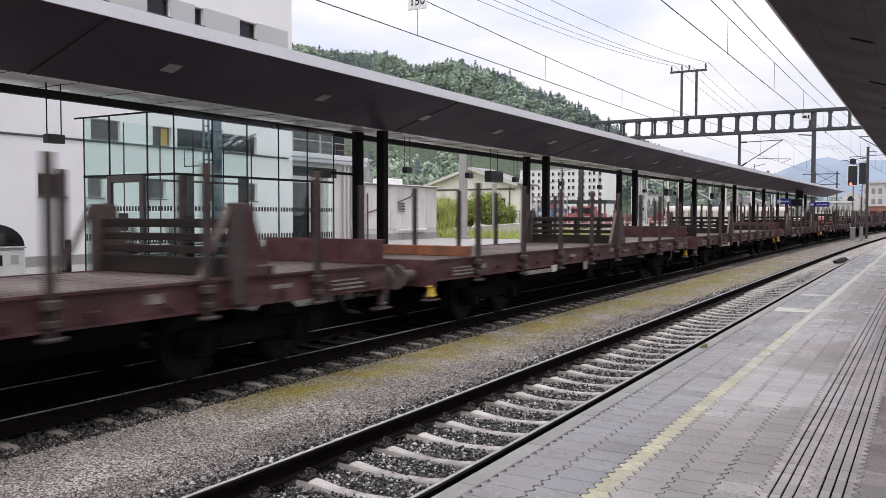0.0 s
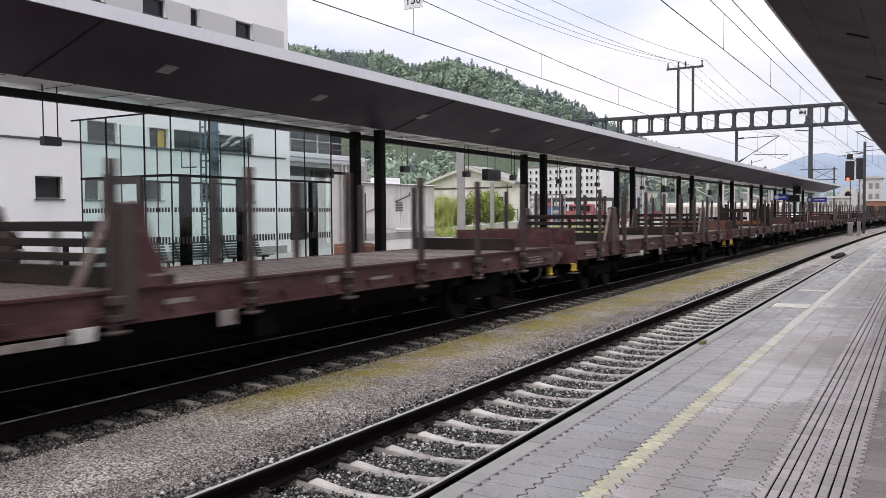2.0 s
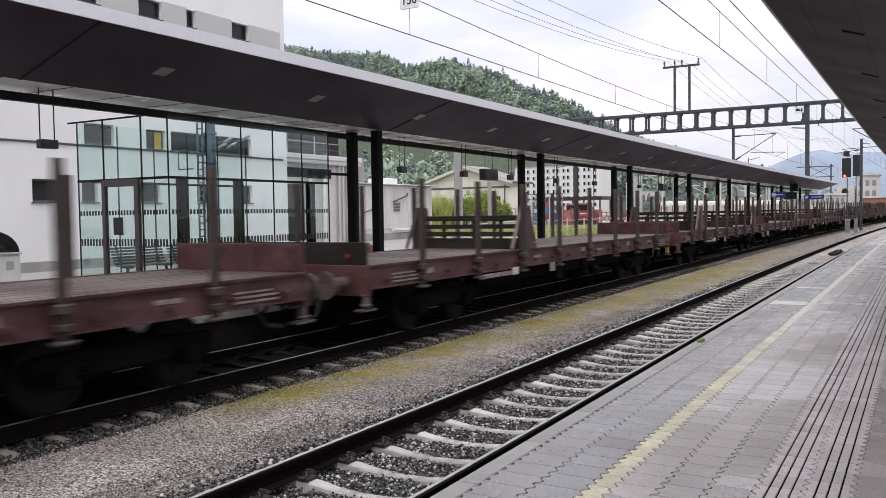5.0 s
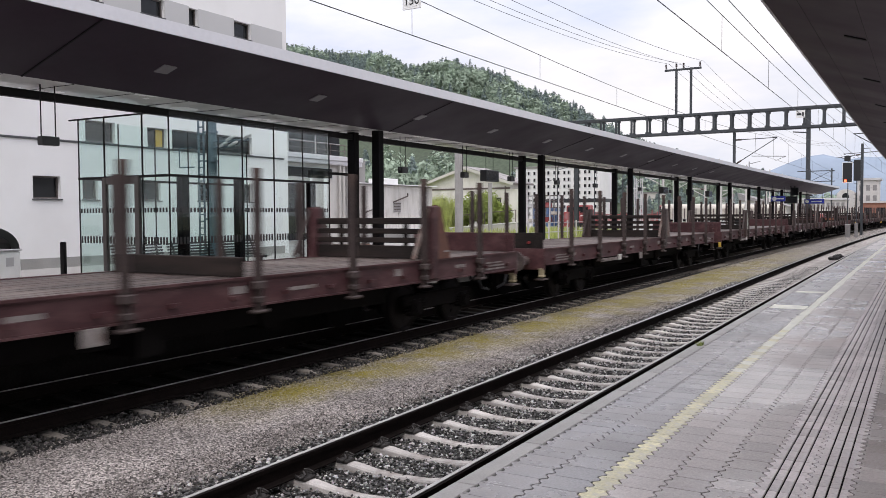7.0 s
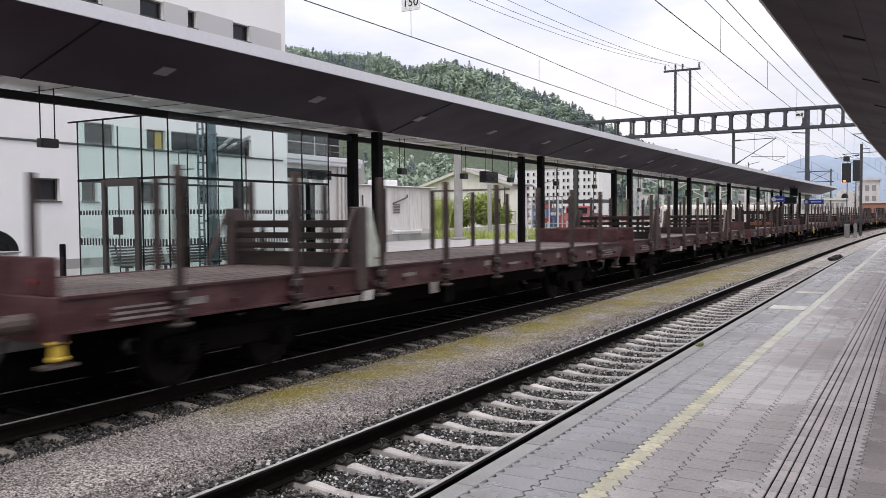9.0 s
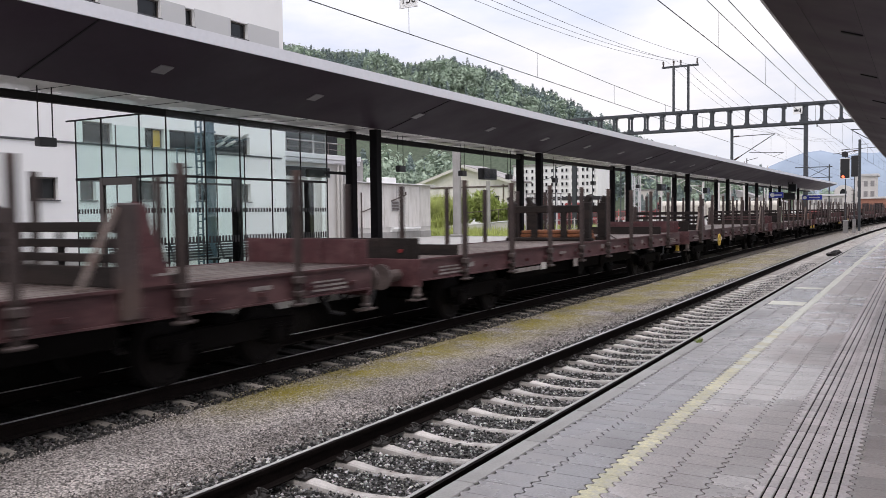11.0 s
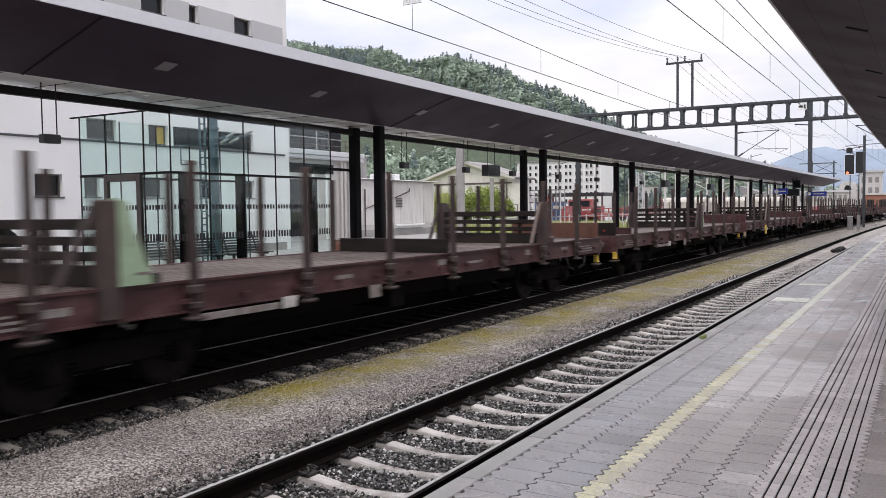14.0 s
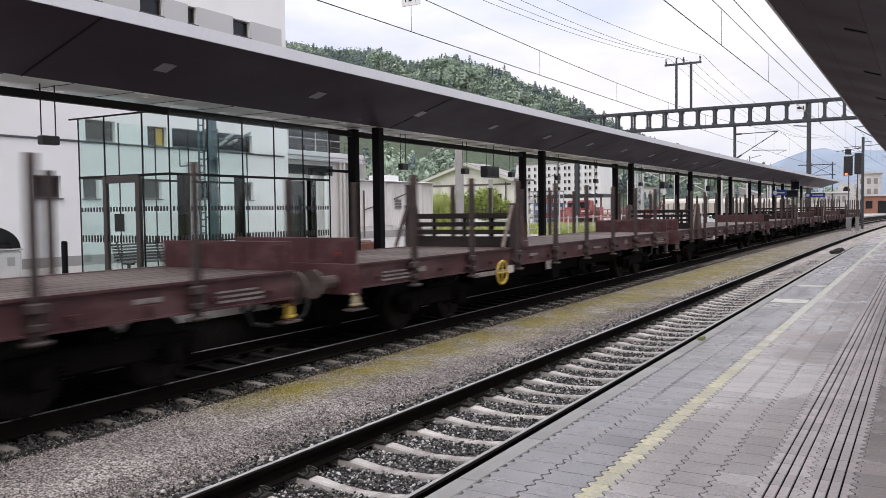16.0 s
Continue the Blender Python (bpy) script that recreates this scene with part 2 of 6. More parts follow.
M["paver_far"] = mat("paver_far", (0.45, 0.41, 0.39), 0.46, var=0.16, scale=0.8, fine=12, bump=0.1, stain=(0.34, 0.30, 0.29), amount=0.5, wet=0.28)
M["yellow_paver"] = mat("yellow_paver", (0.58, 0.54, 0.35), 0.45, var=0.22, scale=6, fine=60, jitter=0.18, stain=(0.50, 0.48, 0.43), amount=0.95, stain_scale=13)
M["white_line"] = mat("white_line", (0.66, 0.65, 0.55), 0.45, var=0.12, scale=5, fine=60, jitter=0.08, stain=(0.42, 0.41, 0.38), amount=0.7, stain_scale=5)
M["edge_stone"] = mat("edge_stone", (0.36, 0.345, 0.33), 0.6, var=0.14, scale=2, fine=60, jitter=0.07, stain=(0.2, 0.19, 0.17), amount=0.5)
M["tactile"] = mat("tactile", (0.52, 0.465, 0.455), 0.5, var=0.18, scale=3, fine=70, jitter=0.14, wet=0.18)
M["concrete"] = mat("concrete", (0.30, 0.29, 0.28), 0.75, var=0.12, scale=1.5, fine=30, stain=(0.2, 0.19, 0.17), amount=0.4)
# near-black colour paints in the shade behind the passing train
M["shaded_wall"] = mat("shaded_wall", (0.016, 0.014, 0.013), 0.95, var=0.3, scale=2, fine=30, spec=0.08)
M["plaza"] = mat("plaza_paving", (0.30, 0.29, 0.28), 0.8, var=0.14, scale=1.0, fine=60, bump=0.2)
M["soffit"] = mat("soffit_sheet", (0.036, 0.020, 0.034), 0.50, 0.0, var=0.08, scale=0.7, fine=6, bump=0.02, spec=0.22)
M["fascia"] = mat("fascia_sheet", (0.62, 0.61, 0.63), 0.35, 0.3, var=0.04, scale=1, fine=10, bump=0.01)
M["ceiling"] = mat("ceiling_sheet", (0.86, 0.83, 0.79), 0.24, 0.0, var=0.06, scale=1.2, fine=9, bump=0.02, spec=0.7)
M["steel_dark"] = mat("dark_steel", (0.009, 0.008, 0.009), 0.6, 0.0, var=0.2, scale=3, fine=50, bump=0.05, spec=0.2)
M["post"] = mat("post_paint", (0.007, 0.006, 0.007), 0.7, var=0.15, scale=3, fine=40, bump=0.04, spec=0.12)
M["glass"] = glass_mat("shelter_glass", (0.925, 0.982, 0.968))
M["pane"] = mat("window_pane", (0.012, 0.013, 0.015), 0.12, 0.0, var=0.1, bump=0, spec=0.35)
M["white_wall"] = mat("white_render", (0.74, 0.73, 0.73), 0.85, var=0.035, scale=0.5, fine=90, bump=0.12, stain=(0.6, 0.58, 0.56), amount=0.35, stain_scale=0.3)
M["band"] = mat("grey_render", (0.46, 0.455, 0.46), 0.85, var=0.04, scale=0.6, fine=80)
M["sill"] = mat("sill", (0.07, 0.07, 0.075), 0.5, 0.3, var=0.1)
M["wall_panel"] = mat("panel_wall", (0.52, 0.50, 0.48), 0.7, var=0.08, scale=0.8, fine=40, stain=(0.36, 0.34, 0.32), amount=0.4)
M["shed_panel"] = mat("shed_panel", (0.60, 0.575, 0.555), 0.6, var=0.10, scale=0.8, fine=40, stain=(0.40, 0.37, 0.34), amount=0.5, stain_scale=1.5, stretch=(1, 2.5, 0.5), jitter=0.06)
M["old_roof"] = mat("weathered_roof", (0.27, 0.255, 0.25), 0.8, var=0.3, scale=0.8, fine=12, stain=(0.12, 0.11, 0.10), amount=0.7, stain_scale=1.2)
M["roof"] = mat("roof_sheet", (0.22, 0.21, 0.21), 0.7, var=0.2)
M["gantry"] = mat("gantry_steel", (0.042, 0.047, 0.053), 0.6, 0.1, var=0.2, scale=2, fine=30)
M["wire"] = mat("wire", (0.055, 0.055, 0.06), 0.5, 0.4, var=0.1, bump=0)
M["insulator"] = mat("insulator", (0.05, 0.03, 0.025), 0.3, var=0.1)
M["black"] = mat("black_plastic", (0.012, 0.012, 0.013), 0.4, var=0.1)
M["white_paint"] = mat("white_paint", (0.78, 0.78, 0.77), 0.5, var=0.05)
M["plate"] = mat("plate_paint", (0.22, 0.195, 0.185), 0.6, var=0.25, scale=7, fine=60, stain=(0.09, 0.055, 0.045), amount=0.8, stain_scale=6)
M["dirty_white"] = mat("dirty_white", (0.52, 0.50, 0.48), 0.6, var=0.2, scale=9, fine=60, stain=(0.15, 0.12, 0.11), amount=0.8, stain_scale=12)
M["red_lamp"] = mat("red_lamp", (0.7, 0.03, 0.02), 0.3, var=0.02, bump=0, glow=(1.0, 0.08, 0.03, 6))
M["red_glass"] = mat("red_reflector", (0.20, 0.02, 0.02), 0.4, var=0.05, bump=0)
M["lamp_plate"] = mat("lamp_plate", (0.24, 0.22, 0.235), 0.35, var=0.05, bump=0)
M["sign_blue"] = mat("sign_blue", (0.015, 0.03, 0.30), 0.4, var=0.05)
M["hill"] = mat("hill_ground", (0.06, 0.08, 0.05), 0.95, var=0.3, scale=0.05, fine=0.6, bump=0)
# both leaf colours are paled and cooled to paint in distant haze
M["leaf_a"] = mat("leaves_broad", (0.265, 0.33, 0.255), 0.8, var=0.3, scale=0.05, fine=0.8, bump=0, spec=0.2)
M["leaf_b"] = mat("leaves_dark", (0.175, 0.222, 0.215), 0.8, var=0.3, scale=0.05, fine=0.8, bump=0, spec=0.2)
M["bush"] = mat("bush_leaves", (0.24, 0.295, 0.07), 0.6, var=0.35, scale=1.2, fine=9, bump=0)
M["reed"] = mat("reed_leaves", (0.36, 0.40, 0.13), 0.6, var=0.35, scale=1.2, fine=9, bump=0)
M["cream"] = mat("cream_paint", (0.52, 0.49, 0.43), 0.6, var=0.15, scale=2, stain=(0.3, 0.26, 0.22), amount=0.6, stain_scale=2)
M["bark"] = mat("bark", (0.09, 0.065, 0.045), 0.9, var=0.3)
M["grass"] = mat("grass", (0.20, 0.25, 0.06), 0.9, var=0.35, scale=1, fine=22, bump=0.3)
# the blue of the air's haze is put into the mountain's colour
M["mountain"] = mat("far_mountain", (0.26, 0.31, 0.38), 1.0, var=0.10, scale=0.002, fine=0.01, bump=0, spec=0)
# wagons
M["wagon"] = mat("wagon_paint", (0.056, 0.020, 0.022), 0.58, var=0.26, scale=1.6, fine=26, bump=0.15, stain=(0.125, 0.064, 0.064), amount=0.6, stain_scale=2.6, jitter=0.22, spec=0.35, stretch=(1, 0.6, 1.6))
M["wagon_dark"] = mat("wagon_frame", (0.006, 0.005, 0.005), 0.9, var=0.3, scale=2, fine=30, spec=0.06)
M["deck"] = mat("deck_planks", (0.068, 0.049, 0.044), 0.52, var=0.30, scale=1.5, fine=22, bump=0.3, stain=(0.20, 0.165, 0.148), amount=0.7, stain_scale=1.3, stretch=(2.2, 0.5, 1), jitter=0.35, spec=0.35)
M["stake"] = mat("stake_steel", (0.052, 0.038, 0.036), 0.6, 0.0, var=0.25, scale=3, fine=30, stain=(0.12, 0.075, 0.06), amount=0.5, spec=0.3)
M["timber"] = mat("dark_timber", (0.020, 0.016, 0.015), 0.8, var=0.3, scale=2, fine=30, stretch=(0.5, 3, 3), stain=(0.06, 0.042, 0.036), amount=0.5, spec=0.15)
M["rust"] = mat("rust_orange", (0.125, 0.052, 0.034), 0.75, var=0.25, scale=3, fine=30, stain=(0.07, 0.04, 0.034), amount=0.8, stain_scale=3)
M["rust_plate"] = mat("rust_plate", (0.24, 0.085, 0.035), 0.75, var=0.3, scale=3, fine=30, stain=(0.09, 0.045, 0.03), amount=0.8, stain_scale=3)
M["strut_worn"] = mat("strut_worn", (0.155, 0.12, 0.105), 0.7, var=0.3, scale=4, fine=30, stain=(0.12, 0.06, 0.045), amount=0.8, stain_scale=5)
M["strut_pale"] = mat("strut_pale", (0.50, 0.54, 0.47), 0.6, var=0.15, scale=3, stain=(0.25, 0.22, 0.18), amount=0.5, stain_scale=4)
M["strut_green"] = mat("strut_green", (0.28, 0.38, 0.25), 0.6, var=0.15, scale=3, stain=(0.2, 0.18, 0.13), amount=0.5, stain_scale=4)
M["pad_yellow"] = mat("pad_yellow", (0.58, 0.40, 0.05), 0.5, var=0.14, scale=8, stain=(0.25, 0.15, 0.05), amount=0.4, stain_scale=8)
M["pad_pale"] = mat("pad_pale", (0.34, 0.29, 0.18), 0.6, var=0.25, scale=8, stain=(0.2, 0.15, 0.1), amount=0.7, stain_scale=8)
M["wheel"] = mat("wheel_steel", (0.012, 0.010, 0.010), 0.7, 0.0, var=0.25, scale=5, spec=0.12)
M["buffer"] = mat("buffer_grey", (0.11, 0.085, 0.08), 0.5, 0.3, var=0.35, scale=6, stain=(0.05, 0.035, 0.03), amount=0.5)
# axle covers coloured pale to paint the glints on the bogies
M["glint_steel"] = mat("glint_steel", (0.36, 0.35, 0.36), 0.45, 0.3, var=0.3, scale=9, fine=50, stain=(0.06, 0.055, 0.055), amount=0.8, stain_scale=9)
# far clutter
M["red_paint"] = mat("red_machine", (0.27, 0.05, 0.05), 0.6, var=0.35, scale=1.2, stain=(0.30, 0.20, 0.19), amount=0.7, stain_scale=1.3)
M["blue_paint"] = mat("blue_paint", (0.06, 0.12, 0.24), 0.6, var=0.25, scale=2, stain=(0.15, 0.15, 0.15), amount=0.5)
M["orange_paint"] = mat("orange_machine", (0.17, 0.07, 0.046), 0.65, var=0.3, scale=1.5, stain=(0.2, 0.16, 0.14), amount=0.7, stain_scale=1.6)
M["terracotta"] = mat("terracotta", (0.27, 0.12, 0.08), 0.75, var=0.2)
M["bench"] = mat("bench_mesh", (0.045, 0.048, 0.050), 0.45, 0.3, var=0.2)
M["mast_blue"] = mat("mast_blue", (0.075, 0.11, 0.135), 0.55, 0.1, var=0.15)
M["amber"] = mat("amber_glass", (0.55, 0.36, 0.05), 0.4, var=0.1)
M["brownframe"] = mat("door_frame", (0.10, 0.085, 0.08), 0.45, 0.3, var=0.1)

# ---- shape helpers ----
BEND, BEND_FROM = 0.00043, 30.0


def bend(y):
    """How far the line has curved aside at y."""
    return 0.5 * BEND * max(0.0, y - BEND_FROM) ** 2


def heading(y):
    return -math.degrees(math.atan(BEND * max(0.0, y - BEND_FROM)))


class Geo:
    """Collects verts and faces of one mesh."""

    def __init__(self):
        self.v, self.f, self.join = [], [], False

    def add(self, verts, faces):
        k = len(self.v)
        self.v += [tuple(p) for p in verts]
        self.f += [tuple(i + k for i in q) for q in faces]
        return self

    def box(self, x0, x1, y0, y1, z0, z1, c=0.0, m=None):
        """A block, with its edges chamfered by c."""
        if c <= 0:
            vs = [(x, y, z) for z in (z0, z1) for y in (y0, y1) for x in (x0, x1)]
            fs = [(0, 2, 3, 1), (4, 5, 7, 6), (0, 1, 5, 4), (2, 6, 7, 3), (0, 4, 6, 2), (1, 3, 7, 5)]
        else:
            c = min(c, (x1 - x0) * 0.45, (y1 - y0) * 0.45, (z1 - z0) * 0.45)
            vs, fs, ix = [], [], {}
            for sx in (0, 1):
                for sy in (0, 1):
                    for sz in (0, 1):
                        p = [(x0, x1)[sx], (y0, y1)[sy], (z0, z1)[sz]]
                        d = [c if s == 0 else -c for s in (sx, sy, sz)]
                        for a in range(3):
                            q = [p[i] + (0 if i == a else d[i]) for i in range(3)]
                            ix[sx, sy, sz, a] = len(vs)
                            vs.append(tuple(q))
            for a in range(3):
                b, e = (a + 1) % 3, (a + 2) % 3
                for s in (0, 1):
                    ring = []
                    for t, u in ((0, 0), (1, 0), (1, 1), (0, 1)):
                        k = [0, 0, 0]
                        k[a], k[b], k[e] = s, t, u
                        ring.append(ix[(*k, a)])
                    fs.append(tuple(ring if s else ring[::-1]))
                for s in (0, 1):
                    for t in (0, 1):
                        k0, k1 = [0, 0, 0], [0, 0, 0]
                        k0[a], k0[b], k0[e] = 0, s, t
                        k1[a], k1[b], k1[e] = 1, s, t
                        fs.append((ix[(*k0, b)], ix[(*k1, b)], ix[(*k1, e)], ix[(*k0, e)]))
            for sx in (0, 1):
                for sy in (0, 1):
                    for sz in (0, 1):
                        fs.append(tuple(ix[sx, sy, sz, a] for a in range(3)))
        if m is not None:
            vs = [tuple(m @ Vector(p)) for p in vs]
        return self.add(vs, fs)

    def beam(self, p0, p1, w, h, c=0.0):
        """A square bar from p0 to p1, w across and h high."""
        p0, p1 = Vector(p0), Vector(p1)
        d = p1 - p0
        q = d.to_track_quat("Y", "Z").to_matrix().to_4x4()
        return self.box(-w / 2, w / 2, 0, d.length, -h / 2, h / 2, c, Matrix.Translation(p0) @ q)

    def rod(self, p0, p1, r, n=8, r1=None):
        p0, p1 = Vector(p0), Vector(p1)
        r1 = r if r1 is None else r1
        q = (p1 - p0).to_track_quat("Z", "Y").to_matrix()
        vs = []
        for p, s in ((p0, r), (p1, r1)):
            vs += [p + q @ Vector((s * math.cos(2 * math.pi * i / n), s * math.sin(2 * math.pi * i / n), 0)) for i in range(n)]
        fs = [(i, (i + 1) % n, n + (i + 1) % n, n + i) for i in range(n)]
        fs += [tuple(range(n))[::-1], tuple(range(n, 2 * n))]
        return self.add(vs, fs)

    def path(self, pts, r, n=5):
        for a, b in zip(pts, pts[1:]):
            self.rod(a, b, r, n)
        return self

    def ring(self, center, R, r, axis="x", n=20, k=6):
        vs, fs = [], []
        for i in range(n):
            a = 2 * math.pi * i / n
            for j in range(k):
                b = 2 * math.pi * j / k
                d, s = R + r * math.cos(b), r * math.sin(b)
                p = {"x": (s, d * math.cos(a), d * math.sin(a)), "z": (d * math.cos(a), d * math.sin(a), s),
                     "y": (d * math.cos(a), s, d * math.sin(a))}[axis]
                vs.append([u + w for u, w in zip(p, center)])
        for i in range(n):
            for j in range(k):
                fs.append((i * k + j, ((i + 1) % n) * k + j, ((i + 1) % n) * k + (j + 1) % k, i * k + (j + 1) % k))
        return self.add(vs, fs)

    def sweep(self, profile, ys, cap=True):
        """Carry a closed outline of (x, z) along the bending line."""
        n, vs, fs = len(profile), [], []
        for y in ys:
            vs += [(x + bend(y), y, z) for x, z in profile]
        for i in range(len(ys) - 1):
            for j in range(n):
                k = (j + 1) % n
                fs.append((i * n + j, i * n + k, (i + 1) * n + k, (i + 1) * n + j))
        if cap:
            fs += [tuple(range(n))[::-1], tuple(range((len(ys) - 1) * n, len(ys) * n))]
        return self.add(vs, fs)

    def prism(self, outline, z0, z1, bevel=0.0):
        """An outline of (x, y) raised from z0 to z1, its upper rim drawn in."""
        n = len(outline)
        cx, cy = sum(p[0] for p in outline) / n, sum(p[1] for p in outline) / n
        vs = [(x, y, z0) for x, y in outline]
        if bevel:
            vs += [(x, y, z1 - bevel) for x, y in outline]
        s = []
        for x, y in outline:
            dx, dy = cx - x, cy - y
            g = max(1e-6, math.hypot(dx, dy))
            s.append((x + dx / g * bevel, y + dy / g * bevel, z1))
        vs += s
        k = len(vs) // n
        fs = [(a * n + j, a * n + (j + 1) % n, (a + 1) * n + (j + 1) % n, (a + 1) * n + j) for a in range(k - 1) for j in range(n)]
        fs.append(tuple(range((k - 1) * n, k * n)))
        return self.add(vs, fs)

    def weld(self):
        self.join = True
        return self

    def mesh(self, name, material, smooth=False):
        me = bpy.data.meshes.new(name)
        me.from_pydata([tuple(p) for p in self.v], [], self.f)
        bm = bmesh.new()
        bm.from_mesh(me)
        if self.join:
            bmesh.ops.remove_doubles(bm, verts=bm.verts, dist=1e-4)
        bmesh.ops.recalc_face_normals(bm, faces=bm.faces)
        bm.to_mesh(me)
        bm.free()
        me.materials.append(material)
        if smooth:
            me.polygons.foreach_set("use_smooth", [True] * len(me.polygons))
        return me


def part(name, geo, material, parent=None, label="", m=None, smooth=False):
    """One mesh object under a thing or under a part."""
    me = geo if isinstance(geo, bpy.types.Mesh) else geo.mesh(name, M[material], smooth)
    ob = new(name, me)
    if parent:
        ob.parent = parent
    if m is not None:
        ob.matrix_basis = m
    return tagged(ob, label)


def thing(name, label, category, group="", m=None, kind=""):
    ob = new(name)
    ob.empty_display_size = 0.2
    if m is not None:
        ob.matrix_basis = m
    return tagged(ob, label, category, group, kind)


def span(a, b, step):
    n = max(1, round((b - a) / step))
    return [a + (b - a) * i / n for i in range(n + 1)]


LONG = span(-30, 60, 6) + span(60, 260, 5)[1:]

# ---- ground and track beds ----
g = Geo().box(-2500, 2500, -600, 3600, -1.2, -0.75)
tagged(part("ground", g, "earth"), "grey-green earth under the station", "ground", kind="structure")
g = Geo().sweep([(-11.2, -1.0), (-11.2, -0.40), (-7.85, -0.30), (-7.7, -0.215), (-7.2, -0.20), (-6.4, -0.20), (-5.7, -0.23), (-5.3, -0.30), (-2.0, -0.30), (-2.0, -1.0)], LONG)
tagged(part("track_bed", g, "gravel"), "fine grey gravel with yellow moss between the tracks", "gravel bed", kind="structure")

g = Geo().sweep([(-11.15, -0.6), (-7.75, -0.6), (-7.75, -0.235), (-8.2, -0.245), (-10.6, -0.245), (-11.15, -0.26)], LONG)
tagged(part("far_track_bed", g, "oily_shaded_bed"), "oily ballast of the far track, the train's shade painted in", "gravel bed", kind="structure")
g = Geo().sweep([(-5.55, -0.6), (-2.42, -0.6), (-2.42, -0.250), (-5.3, -0.250), (-5.55, -0.240)], LONG)
tagged(part("near_track_bed", g, "ballast_bed"), "dark ballast between the near rails", "gravel bed", kind="structure")

NEAR, FAR = -4.113, -9.11          # middles of the two tracks
RAIL = [(-0.075, -0.172), (0.075, -0.172), (0.075, -0.160), (0.012, -0.145), (0.009, -0.045), (0.036, -0.035), (0.036, -0.004),
        (-0.036, -0.004), (-0.036, -0.035), (-0.009, -0.045), (-0.012, -0.145), (-0.075, -0.160)]
HEAD = [(-0.034, -0.005), (0.004, -0.005), (0.004, 0.001), (-0.006, 0.004), (-0.024, 0.004), (-0.034, 0.001)]
for track in (NEAR, FAR):
    for s in (-0.7525, 0.7525):
        rail = tagged(part("rail", Geo().sweep([(x + track + s, z) for x, z in RAIL], LONG), "rail_side"),
                      "rusty steel rail with a polished running top", "rail", "rails", "structure")
        part("rail_top", Geo().sweep([(x + track + s, z) for x, z in HEAD], LONG), "rail_top", rail, "polished running surface")


def sleeper_geo():
    """Concrete sleeper: thick under the rails, lower and narrower in the middle."""
    xs = [-1.3, -1.24, -1.0, -0.5, -0.28, 0, 0.28, 0.5, 1.0, 1.24, 1.3]
    tops = [-0.24, -0.195, -0.180, -0.180, -0.208, -0.220, -0.208, -0.180, -0.180, -0.195, -0.24]
    half = [0.066, 0.072, 0.072, 0.066, 0.056, 0.053, 0.056, 0.066, 0.072, 0.072, 0.066]
    vs, fs = [], []
    for x, z, h in zip(xs, tops, half):
        vs += [(x, -h - 0.018, -0.40), (x, -h, z - 0.015), (x, -h + 0.015, z), (x, h - 0.015, z), (x, h, z - 0.015), (x, h + 0.018, -0.40)]
    n = 6
    for i in range(len(xs) - 1):
        for j in range(n):
            fs.append((i * n + j, i * n + (j + 1) % n, (i + 1) * n + (j + 1) % n, (i + 1) * n + j))
    fs += [tuple(range(n))[::-1], tuple(range((len(xs) - 1) * n, len(xs) * n))]
    return Geo().add(vs, fs)


def clip_geo():
    """Rail fastening: bent spring rod, guide plate and screw."""
    q = Geo()
    for s in (-1, 1):
        a = s
        q.path([(0.10, a * 0.02, -0.13), (0.15, a * 0.035, -0.10), (0.19, a * 0.06, -0.125), (0.16, a * 0.085, -0.15), (0.09, a * 0.075, -0.135)], 0.009, 5)
    q.box(0.08, 0.20, -0.075, 0.075, -0.18, -0.150, 0.006)
    q.rod((0.145, 0, -0.16), (0.145, 0, -0.085), 0.018, 6)
    return q


SLEEPER, CLIP = sleeper_geo().mesh("sleeper", M["sleeper"]), clip_geo().mesh("rail_clip", M["clip"])
OLD = sleeper_geo().mesh("sleeper", M["old_sleeper"])
for track, y0, me, count in ((NEAR, 6.138, SLEEPER, 75), (FAR, 5.40, OLD, 60)):
    root = thing("track", "ballasted railway track with concrete sleepers", "track", "tracks", kind="structure")
    for i in range(-7, count):
        y = y0 + 0.6 * i + 0.115
        ob = part("sleeper", me, None, root, m=pose(track + bend(y), y, 0, 0, 0, heading(y)))
        if track == NEAR and 3.5 < y < 26:
            for s, turn in ((-0.7525, 0), (-0.7525, 180), (0.7525, 180), (0.7525, 0)):
                part("rail_clip", CLIP, None, root, m=pose(track + s + bend(y), y, 0, 0, 0, turn))
    g = Geo()
    base = sleeper_geo()
    for i in range(count, count + 220):
        y = y0 + 0.6 * i + 0.115
        g.add([(x + track + bend(y), yy + y, z) for x, yy, z in base.v], base.f)
    tagged(part("far_sleepers", g, "sleeper" if track == NEAR else "old_sleeper", root), kind="stuff")


